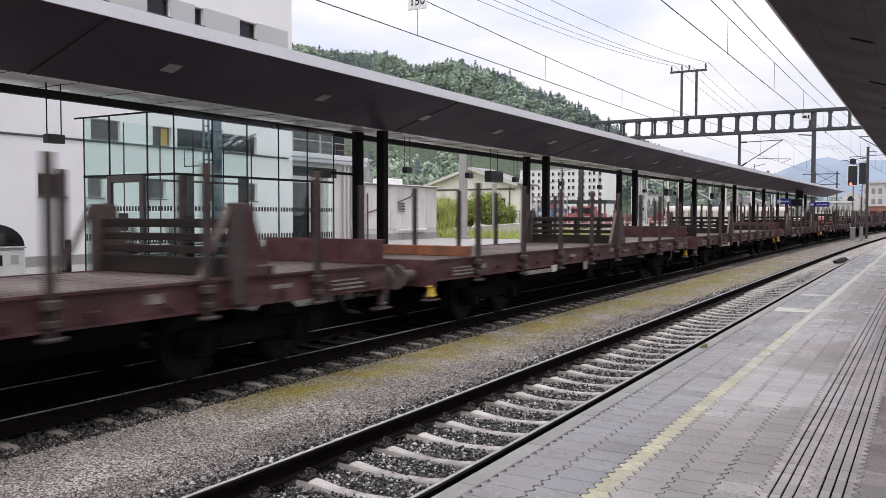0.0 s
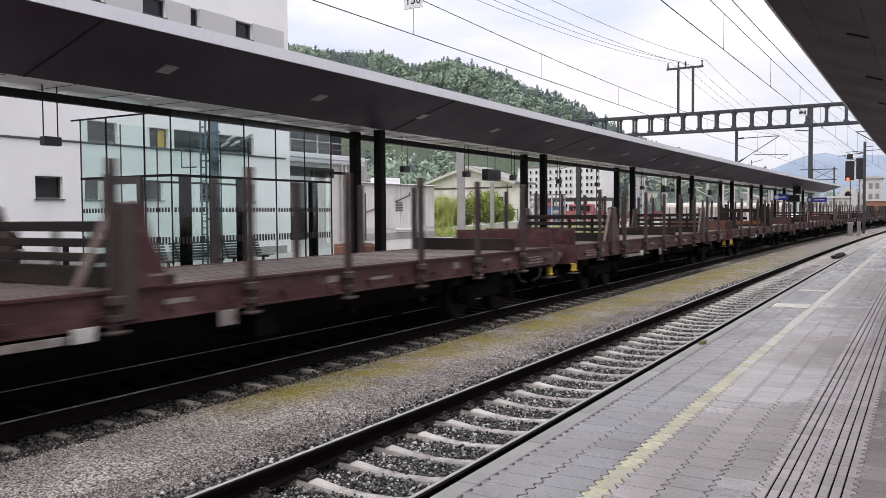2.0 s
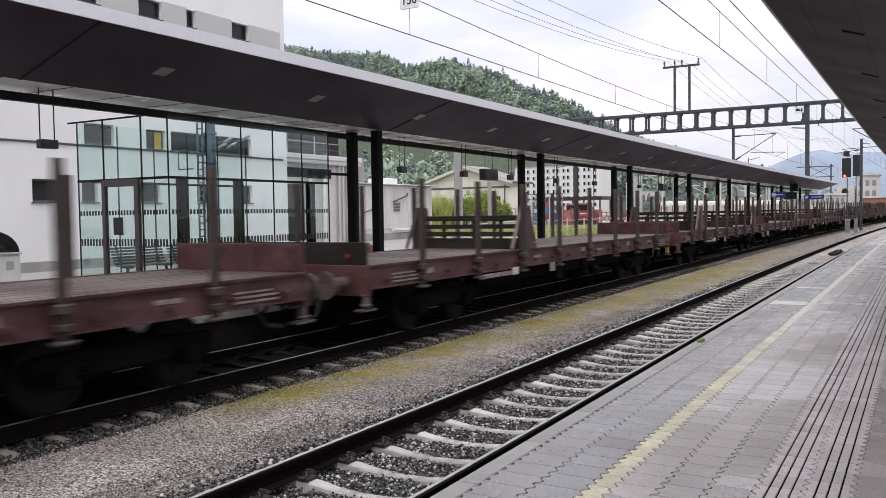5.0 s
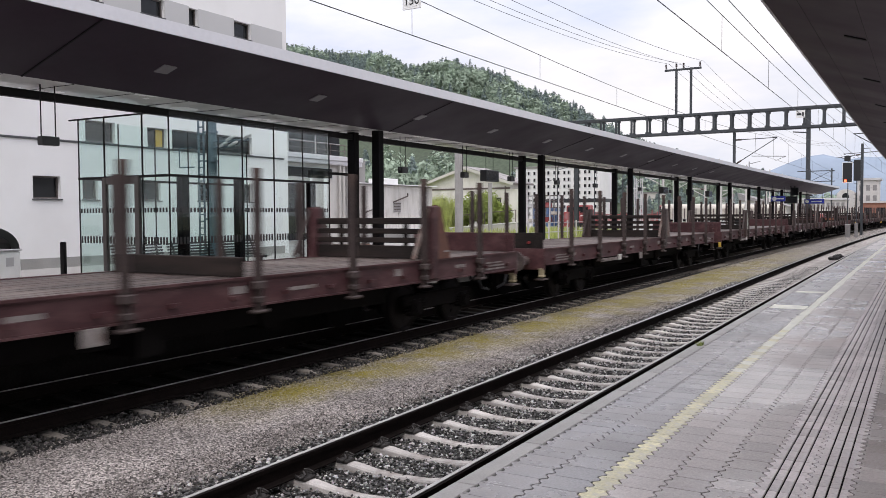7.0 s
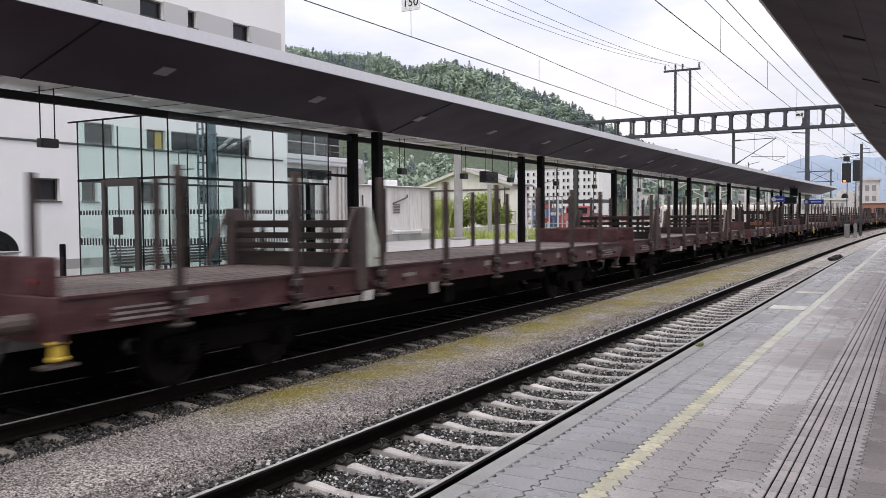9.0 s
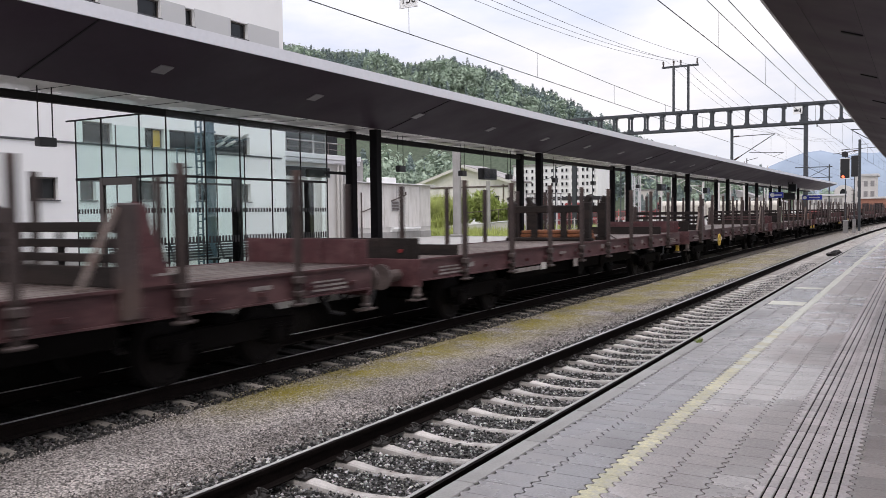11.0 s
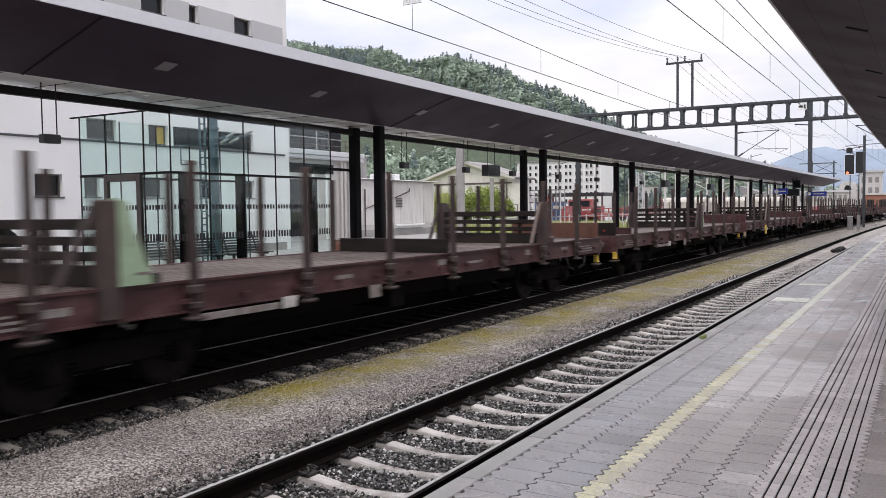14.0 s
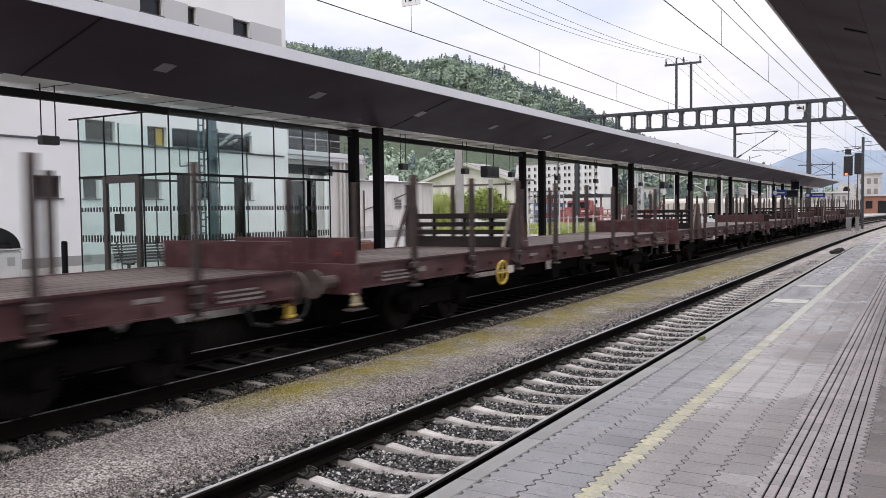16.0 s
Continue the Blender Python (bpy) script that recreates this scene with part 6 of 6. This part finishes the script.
def stake_geo(s):
    """Rolled stake in a riveted pocket, with a flared shoe below."""
    x = s * 1.42
    q = Geo().box(x - 0.045, x + 0.045, -0.05, -0.03, 0.90, 2.80, 0.005).box(x - 0.045, x + 0.045, 0.03, 0.05, 0.90, 2.80, 0.005)
    q.box(x - 0.012, x + 0.012, -0.031, 0.031, 0.90, 2.79)
    q.box(x - 0.07, x + 0.07, -0.09, 0.09, FLOOR - 0.16, FLOOR - 0.05, 0.015).box(x - 0.065, x + 0.065, -0.075, 0.075, FLOOR - 0.34, FLOOR - 0.26, 0.012)
    q.box(x - 0.06, x + 0.085, -0.13, 0.13, 0.86, 0.905, 0.015)
    return q.weld()


def end_board_geo(h=0.42):
    q = Geo().box(-1.30, 1.30, -0.03, 0.03, FLOOR + 0.005, FLOOR + h, 0.008)
    for x in (-1.1, -0.4, 0.4, 1.1):
        q.box(x - 0.035, x + 0.035, -0.055, 0.055, FLOOR + 0.005, FLOOR + h - 0.04, 0.006)
    return q


def bulkhead_geo():
    """Uprights behind the slatted load wall."""
    q = Geo()
    for x in (-0.75, 0.05, 0.75):
        q.box(x - 0.05, x + 0.05, 0.031, 0.065, FLOOR + 0.01, FLOOR + 0.76, 0.006)
    return q.box(-0.78, 0.78, 0.031, 0.06, FLOOR + 0.33, FLOOR + 0.37)


SLATS = [Geo().box(-1.28, 1.28, -0.05, 0.03, FLOOR + z, FLOOR + z + h, 0.01).mesh("slat", M["timber"]) for z, h in ((0.01, 0.24), (0.30, 0.10), (0.47, 0.10), (0.65, 0.12))]


def cradle(root, y):
    """Open cradle: two uprights with a sill and a high cross bar."""
    sill = part("cradle", Geo().box(-1.3, 1.3, -0.12, 0.12, FLOOR + 0.005, FLOOR + 0.10, 0.02), "timber", root, "dark cradle frame", m=pose(0, y, 0))
    for x in (-1.12, 1.12):
        s = 1 if x > 0 else -1
        part("upright", Geo().box(x - 0.12, x + 0.12, -0.12, 0.12, FLOOR + 0.09, FLOOR + 1.08, 0.02).beam((x - 0.02 * s, 0, FLOOR + 1.0), (x + 0.10 * s, 0, FLOOR + 1.26), 0.2, 0.14, 0.02), "timber", sill)
    part("cross_bar", Geo().box(-1.05, 1.05, -0.08, 0.08, FLOOR + 0.80, FLOOR + 1.0, 0.015), "timber", sill)
    for x in (-0.45, 0.45):
        part("prop", Geo().box(x - 0.08, x + 0.08, -0.075, 0.075, FLOOR + 0.09, FLOOR + 0.82, 0.01), "timber", sill)


W = {"axle_cover": Geo().rod((-0.05, 0, 0), (0.05, 0, 0), 0.105, 12).ring((0, 0, 0), 0.10, 0.02, "x", 12, 5).mesh("axle_cover", M["glint_steel"]), "wheelset": wheelset_geo().mesh("wheelset", M["wheel"]), "bogie": bogie_geo().mesh("bogie", M["wagon_dark"]), "plank": plank_geo().mesh("plank", M["deck"]),
     "end_board": end_board_geo().mesh("end_board", M["wagon"]), "rust_board": end_board_geo().mesh("end_board", M["rust"]),
     "dark_board": end_board_geo(0.38).mesh("end_board", M["timber"]), "bulkhead": bulkhead_geo().mesh("bulkhead", M["timber"])}
SIDE = {s: (sole_geo(s).mesh("side_beam", M["wagon"]), stake_geo(s).mesh("stake", M["stake"])) for s in (-1, 1)}
STAKES = [1.53 + 2.13 * i - 9.15 for i in range(8)]


def wagon(front="end_board", back="end_board", walls=(), low=(), load="", wheel=False, label="", pads=("", ""), stop=""):
    """One flat bogie wagon; its front is the end that comes first."""
    root = thing("stake_wagon", label or "rust-brown flat railway wagon with steel stakes, running empty", "wagon", "wagons of the train")
    for i in range(13):
        part("plank", W["plank"], None, root, m=pose(-1.2 + 0.2 * i, 0, 0.003 * (i * 5 % 3)))
    for s in (-1, 1):
        part("side_beam", SIDE[s][0], None, root)
        for y in STAKES:
            part("stake", SIDE[s][1], None, root, m=pose(0, y, 0))
    part("underframe", Geo().box(-0.3, 0.3, FRONT + 0.1, BACK - 0.1, 0.82, 1.24, 0.02).box(-0.95, -0.85, -4.6, 4.6, 0.55, 1.0).box(0.85, 0.95, -4.6, 4.6, 0.62, 1.0)
         .box(-1.2, 1.2, -0.9, -0.5, 0.5, 1.2).rod((-1.0, 1.6, 0.72), (1.0, 1.6, 0.72), 0.2, 12).rod((0.2, -3.6, 0.75), (0.2, -2.2, 0.75), 0.2, 12), "wagon_dark", root)
    for end, y in ((-1, FRONT), (1, BACK)):
        part("headstock", Geo().box(-1.34, 1.34, y - 0.06, y + 0.06, 0.84, FLOOR + 0.005, 0.012), "wagon", root)
        for x in (-0.875, 0.875):
            part("buffer", Geo().rod((x, y, 1.05), (x, y + end * 0.36, 1.05), 0.11, 12).rod((x, y + end * 0.3, 1.05), (x, y + end * 0.57, 1.05), 0.085, 12)
                 .rod((x, y + end * 0.57, 1.05), (x, y + end * 0.61, 1.05), 0.23, 16), "buffer", root, "grey steel buffer")
        part("coupling", Geo().rod((0, y, 0.98), (0, y + end * 0.45, 0.80), 0.05, 6).ring((0, y + end * 0.5, 0.74), 0.13, 0.03, "x", 12, 5), "wagon_dark", root)
        part("brake_hose", Geo().path([(0.35, y, 0.8), (0.38, y + end * 0.2, 0.5), (0.36, y + end * 0.6, 0.42)], 0.03), "black", root, "black rubber brake hose")
        for x in (-1.25, 1.25):
            part("marker_pad", Geo().box(x - 0.04, x + 0.07, y - 0.06, y + 0.06, 0.70, 0.86, 0.02).box(x - 0.045, x + 0.08, y - 0.085, y + 0.085, 0.665, 0.715, 0.015).box(x - 0.045, x + 0.08, y - 0.08, y + 0.08, 0.84, 0.875, 0.012), pads[end > 0] or "buffer", root, {"pad_yellow": "yellow grab step", "pad_pale": "worn pale yellow grab step"}.get(pads[end > 0], "grey grab step"))
            part("step", Geo().box(x - 0.1, x + 0.1, y - 0.18, y + 0.18, 0.60, 0.63), "buffer", root)
        for x in (-1.36, 1.36):
            part("plate", Geo().box(x - 0.006, x + 0.006, y - end * 1.05 - 0.42, y - end * 1.05 + 0.42, 1.02, 1.05).box(x - 0.006, x + 0.006, y - end * 1.05 - 0.42, y - end * 1.05 + 0.42, 1.085, 1.115)
                 .box(x - 0.006, x + 0.006, y - end * 1.05 - 0.42, y - end * 1.05 + 0.3, 1.15, 1.175), "plate", root, "faded white lettering bars")
    for key, y in ((front, FRONT), (back, BACK)):
        if key:
            part("end_board", W[key], None, root, m=pose(0, y, 0))
    part("tail_reflector", Geo().rod((0.95, FRONT - 0.07, FLOOR + 0.15), (0.95, FRONT - 0.035, FLOOR + 0.15), 0.036, 10), "red_glass", root, "small red reflector")
    for x in (1.42,):
        part("lettering_board", Geo().box(x - 0.02, x, -5.4, -3.95, 0.83, 0.92, 0.004), "plate", root, "long faded lettering board")
        part("plate", Geo().box(x - 0.02, x, -3.88, -3.6, 0.82, 0.98, 0.004), "dirty_white", root)
        part("plate", Geo().box(x - 0.02, x, -1.8, -1.5, 0.76, 0.96, 0.004), "plate", root)
    for end in (-6.3, 6.3):
        b = part("bogie", W["bogie"], None, root, m=pose(0, end, 0))
        for y in (-0.9, 0.9):
            part("wheelset", W["wheelset"], None, b, m=pose(0, y, 0.46))
            for s in (-1, 1):
                part("axle_cover", W["axle_cover"], None, b, m=pose(s * 1.19, y, 0.46))
    for i, (y, w, h) in enumerate(((-7.3, 0.16, 0.09), (-2.4, 0.22, 0.06), (0.6, 0.14, 0.10), (1.9, 0.3, 0.05), (4.4, 0.12, 0.12), (6.6, 0.2, 0.06))):
        part("marking", Geo().box(1.352, 1.358, y - w, y + w, 1.10 + 0.02 * (i % 3), 1.10 + 0.02 * (i % 3) + h), "plate", root, "faded white marking")
    for y in low:
        part("cross_board", Geo().box(-1.28, 1.28, y - 9.2, y - 9.1, FLOOR + 0.005, FLOOR + 0.27, 0.01), "timber", root, "dark low cross board")
    if stop:
        part("stop_board", Geo().box(-1.3, 1.3, FRONT + 1.40, FRONT + 1.49, FLOOR + 0.005, FLOOR + 0.21, 0.01), stop, root, "low stop board across the deck")
    for wall, strut in walls:
        y = wall - 9.15
        wall_part = part("bulkhead", W["bulkhead"], None, root, "dark slatted timber load wall", m=pose(0, y, 0))
        for me in SLATS:
            part("slat", me, None, wall_part)
        for x in (-1.36, 1.36):
            part("wall_post", Geo().box(x - 0.09, x + 0.09, y - 0.16, y + 0.08, FLOOR - 0.35, FLOOR + 0.98, 0.02), "wagon" if strut == "rust" else "stake", root)
            part("diagonal", Geo().beam((x, y - 0.66, FLOOR + 0.03), (x, y - 0.17, FLOOR + 0.93), 0.07, 0.06, 0.01), "strut_worn" if x > 0 and strut in ("rust", "strut_worn", "wagon") else "stake", root, "slanting prop of the load wall")
            vs = [(x + dx, y + dy, FLOOR + dz) for dx in (-0.06, 0.06) for dy, dz in ((0.082, 0.014), (0.54, 0.014), (0.53, 0.12), (0.45, 0.32), (0.34, 0.55), (0.27, 0.76), (0.22, 0.95), (0.082, 1.0))]
            st = Geo().add(vs, [tuple(range(8)), tuple(range(15, 7, -1))] + [(j, 8 + j, 8 + (j + 1) % 8, (j + 1) % 8) for j in range(8)])
            part("strut", st, strut if x > 0 else "stake", root, "tapering brace of the load wall")
            part("rim", Geo().box(x - 0.065, x + 0.065, y + 0.3, y + 0.53, FLOOR + 0.13, FLOOR + 0.16), "plate" if x > 0 else "stake", root)
        part("stop_beam", Geo().box(-1.28, 1.28, y + 0.6, y + 0.78, FLOOR + 0.005, FLOOR + 0.12, 0.01), "timber", root)
    if load == "cradle":
        for y in (-0.05, 1.25):
            cradle(root, y)
        for k in range(3):
            part("rust_plate", Geo().box(-0.98 + 0.03 * k, 0.96 - 0.02 * k, 0.1, 1.1 - 0.04 * k, FLOOR + 0.008 + 0.1 * k, FLOOR + 0.1 + 0.1 * k, 0.015), "rust_plate", root, "orange rusty steel plate")
        part("lashing", Geo().path([(1.38, -1.6, FLOOR - 0.2), (1.1, -0.2, FLOOR + 0.25)], 0.02).path([(1.38, 2.7, FLOOR - 0.2), (1.1, 1.35, FLOOR + 0.25)], 0.02), "stake", root)
    if wheel:
        part("hand_wheel", Geo().ring((1.42, HW, 0.86), 0.24, 0.025, "x", 24, 6).rod((1.42, HW - 0.22, 0.86), (1.42, HW + 0.22, 0.86), 0.016).rod((1.42, HW, 0.64), (1.42, HW, 1.08), 0.016)
             .rod((1.3, HW, 0.86), (1.44, HW, 0.86), 0.05, 10), "pad_yellow", root, "yellow hand brake wheel")
    return root


HW = 5.0 - 9.15
# from the front of the train: load walls as (distance from the front end, brace), and what else sets a wagon apart
PALE = "rust-brown flat stake wagon with a pale-braced load wall"
GREEN = "rust-brown flat stake wagon with a green-braced load wall"
CARS = [
    dict(walls=[(3.0, "wagon"), (14.0, "wagon")]),
    dict(walls=[(14.9, "wagon")]),
    dict(front="", stop="rust_plate", walls=[(10.2, "wagon")], label="rust-brown flat stake wagon with an orange stop board"),
    dict(front="dark_board", walls=[(6.0, "wagon")], low=[16.3]),
    dict(walls=[(2.7, "wagon"), (13.7, "wagon")], low=[9.9], back="rust_board"),
    dict(stop="timber", load="cradle", label="rust-brown flat stake wagon carrying a dark cradle frame"),
    dict(front="dark_board", walls=[(6.0, "wagon")]),
    dict(walls=[(3.0, "wagon"), (14.7, "rust")], low=[9.9]),
    dict(front="dark_board", walls=[(10.4, "strut_worn")]),
    dict(walls=[(5.3, "strut_pale")], label=PALE),
    dict(walls=[(2.2, "wagon"), (13.6, "wagon")], low=[9.9]),
    dict(front="dark_board", stop="timber", low=[16.0], load="cradle", label="rust-brown flat stake wagon carrying a dark cradle frame over rusty plates"),
    dict(front="dark_board", walls=[(1.8, "wagon"), (15.9, "wagon")], wheel=True, label="rust-brown flat stake wagon with a yellow hand wheel"),
    dict(walls=[(2.5, "strut_green"), (14.4, "wagon")], low=[10.1], back="rust_board", label=GREEN),
    dict(front="dark_board", stop="wagon", walls=[(10.0, "strut_green")], label=GREEN),
    dict(walls=[(5.8, "wagon")], wheel=True, label="rust-brown flat stake wagon with a yellow hand wheel"),
]
CARS += [dict(walls=[((2.6, 10.1, 5.9)[i % 3], "strut_pale" if i % 4 == 1 else "wagon")], front="dark_board" if i % 2 else "end_board") for i in range(4)]
# grab steps that still carry their yellow, by place in the train
FRONT_PADS = {2: "pad_yellow", 4: "pad_yellow", 5: "pad_yellow", 8: "pad_pale", 9: "pad_yellow", 14: "pad_yellow", 15: "pad_pale"}
BACK_PADS = {2: "pad_yellow", 3: "pad_yellow", 6: "pad_yellow", 4: "pad_yellow", 7: "pad_pale", 11: "pad_yellow", 13: "pad_yellow", 14: "pad_yellow"}
TRAIN = [(i - 2, wagon(pads=(FRONT_PADS.get(i, ""), BACK_PADS.get(i, "")), **c)) for i, c in enumerate(CARS)]


def car_pose(n, t):
    y = START + PITCH * n - SPEED * t + 9.15
    return pose(FAR + bend(y), y, 0.004, 0, 0, heading(y))


def motions():
    """The train rolls past at a steady pace and its wheels turn with it."""
    times = [i * 0.5 for i in range(33)]
    spins = [i / FPS for i in range(16 * FPS + 1)]
    for n, car in TRAIN:
        walk(car, [(t, car_pose(n, t)) for t in times])
        for bogie in car.children:
            if bogie.name.startswith("bogie"):
                for axle in bogie.children:
                    y = 0.9 if axle.location.y > 0 else -0.9
                    walk(axle, [(t, pose(0, y, 0.46) @ Matrix.Rotation(SPEED * t / 0.46, 4, "X")) for t in spins])


# ---- tall mast beyond the canopy's end ----
tm = thing("tall_mast", "tall dark steel mast with short brackets beyond the canopy", "mast", m=pose(-13.9, 124, 0.0))
part("mast", Geo().box(-0.26, 0.26, -0.26, -0.2, 0, 16.6).box(-0.26, 0.26, 0.2, 0.26, 0, 16.6).box(-0.05, 0.05, -0.2, 0.2, 0, 16.6), "gantry", tm)
part("bracket", Geo().rod((0, 0, 13.2), (-2.0, 0, 13.4), 0.09, 6).rod((0, 0, 14.2), (1.4, 0, 14.1), 0.07, 6).rod((1.4, 0, 14.1), (1.4, 0, 13.4), 0.06, 6), "gantry", tm)

# ---- far mast beside the line ----
fm = thing("catenary_mast", "dark steel line mast with a bracket arm", "mast", m=pose(-5.6, 96, -0.3))
part("mast", Geo().box(-0.13, 0.13, -0.13, 0.13, 0, 9.6, 0.02), "gantry", fm)
part("bracket", Geo().rod((0, 0, 8.5), (-2.5, 0, 8.2), 0.035, 6).rod((0, 0, 7.3), (-2.0, 0, 8.24), 0.035, 6).rod((0, 0, 9.1), (0.8, 0, 9.1), 0.035, 6), "gantry", fm)
part("insulator", Geo().rod((-0.2, 0, 8.48), (-0.6, 0, 8.43), 0.08, 8), "insulator", fm)
rs = np.random.RandomState(31)
wd = Geo()
for _ in range(40):
    a, h = rs.rand() * 6.28, 0.02 + 0.045 * rs.rand()
    x, y = -2.36 + 0.04 * rs.rand(), 10.2 + 0.16 * rs.rand()
    wd.add([(x - 0.006, y, 0.55), (x + 0.006, y, 0.55), (x + 0.05 * math.cos(a), y + 0.05 * math.sin(a), 0.55 + h)], [(0, 1, 2)])
tagged(part("weed", wd, "grass"), "small green weed in the platform edge joint", "weed", kind="stuff")

# ---- paving of the near platform ----
TOOTH, STONE = 0.115, 0.23


def teeth(x0, x1):
    """Interlocking block: both long sides run in slanted teeth, with an open joint all round."""
    g, h, q = 0.0042, 0.0150, TOOTH / 2
    ys = [0.002, 0.55 * q, q, 1.55 * q, TOOTH, TOOTH + 0.55 * q, TOOTH + q, TOOTH + 1.55 * q, STONE - 0.002]
    xs = [-h, h, h, -h, -h, h, h, -h, -h]
    return [(x0 + x + g, y) for x, y in zip(xs, ys)], [(x1 + x - g, y) for x, y in zip(xs, ys)]


def stone_geo(x0, x1):
    left, right = teeth(x0, x1)
    return Geo().prism(left + right[::-1], 0.495, 0.55, 0.002)


def slab_geo(x0, x1):
    """Tactile slab: toothed rims and raised ribs along the platform."""
    left, right = teeth(x0, x1)
    q = Geo().prism(left + right[::-1], 0.495, 0.520, 0.002)
    w = (x1 - x0) / 4
    end = STONE - 0.003
    q.prism(left + [(x0 + w - 0.006, end), (x0 + w - 0.006, 0.003)], 0.515, 0.5505, 0.002)
    q.prism(right + [(x1 - w + 0.006, end), (x1 - w + 0.006, 0.003)], 0.515, 0.5505, 0.002)
    for k in (1, 2):
        q.box(x0 + w * k + 0.006, x0 + w * (k + 1) - 0.006, 0.003, end, 0.515, 0.5505, 0.003)
    return q


COLS = [(-2.285, -1.985), (-1.985, -1.69), (-1.69, -1.56), (-1.56, -1.315), (-1.315, -1.07), (-1.07, -0.825)]
COLS_IN = [(-0.335, -0.09), (-0.09, 0.155), (0.155, 0.4)]
STONE_END = 40.0
for i, (x0, x1) in enumerate(COLS + COLS_IN):
    mat_name = "yellow_paver" if i == 2 else "edge_paver" if i < 2 else "paver"
    white = Geo()
    base = stone_geo(x0, x1)
    me = base.mesh("paving_stone", M[mat_name])
    worn = base.mesh("paving_stone", M["white_line"])
    rest = Geo()
    off = (i % 2) * STONE / 2
    k = 0
    y = 3.45 + off
    while y < STONE_END:
        lift = 0.0015 * math.sin(k * 12.9898 + i * 4.1)
        if y < 10.8 and i < 9:
            part("paving_stone", worn if i == 2 and y > 7.2 and math.sin(k * 78.233) > 0.95 - 0.35 * (y - 7.2) else me, None, near_platform, m=pose(bend(y), y, lift))
        else:
            (white if i == 2 and (y > 12.4 or math.sin(k * 78.233) > -0.3) else rest).add([(px + bend(y), py + y, pz + lift) for px, py, pz in base.v], base.f)
        y += STONE
        k += 1
    tagged(part("paving_stones", rest, mat_name, near_platform), kind="stuff")
    if white.v:
        tagged(part("line_stones", white, "white_line", near_platform), kind="stuff")
for x0, x1 in ((-0.825, -0.58), (-0.58, -0.335)):
    base = slab_geo(x0, x1)
    me = base.mesh("tactile_slab", M["tactile"])
    rest = Geo()
    for k in range(159):
        y = 3.45 + STONE * k
        if k < 32:
            part("tactile_slab", me, None, near_platform, m=pose(bend(y), y, 0.0008 * math.sin(k * 7.7)))
        else:
            rest.add([(px + bend(y), py + y, pz) for px, py, pz in base.v], base.f)
    tagged(part("tactile_slabs", rest, "tactile", near_platform), kind="stuff")
edge = Geo().box(EDGE - 0.03, -2.289, 0.003, 0.997, 0.42, 0.552, 0.008).mesh("edge_stone", M["edge_stone"])
for k in range(-6, 90):
    y = 3.3 + k
    part("edge_stone", edge, None, near_platform, m=pose(bend(y), y, 0, 0, 0, heading(y)))
part("marking", Geo().box(-2.26, -1.70, 14.9, 15.5, 0.551, 0.5535), "white_line", near_platform, "worn white cross bar")
part("marking", Geo().box(-2.24, -1.70, 18.1, 18.45, 0.551, 0.5535), "white_line", near_platform)
FAR_Y = span(STONE_END, 260, 5)
part("paving", Geo().sweep([(-2.285, 0.5), (-1.695, 0.5), (-1.695, 0.55), (-2.285, 0.55)], FAR_Y), "paver_far", near_platform)
part("paving", Geo().sweep([(-1.555, 0.5), (9.0, 0.5), (9.0, 0.55), (-1.555, 0.55)], FAR_Y), "paver_far", near_platform)
part("line", Geo().sweep([(-1.695, 0.5), (-1.555, 0.5), (-1.555, 0.552), (-1.695, 0.552)], FAR_Y), "white_line", near_platform)
NEAR_Y = span(-20, STONE_END, 5)
part("paving", Geo().sweep([(0.41, 0.5), (9.0, 0.5), (9.0, 0.55), (0.41, 0.55)], NEAR_Y), "paver_far", near_platform)
part("paving", Geo().sweep([(-2.285, 0.5), (0.41, 0.5), (0.41, 0.55), (-2.285, 0.55)], span(-20, 3.4, 5)), "paver_far", near_platform)

motions()
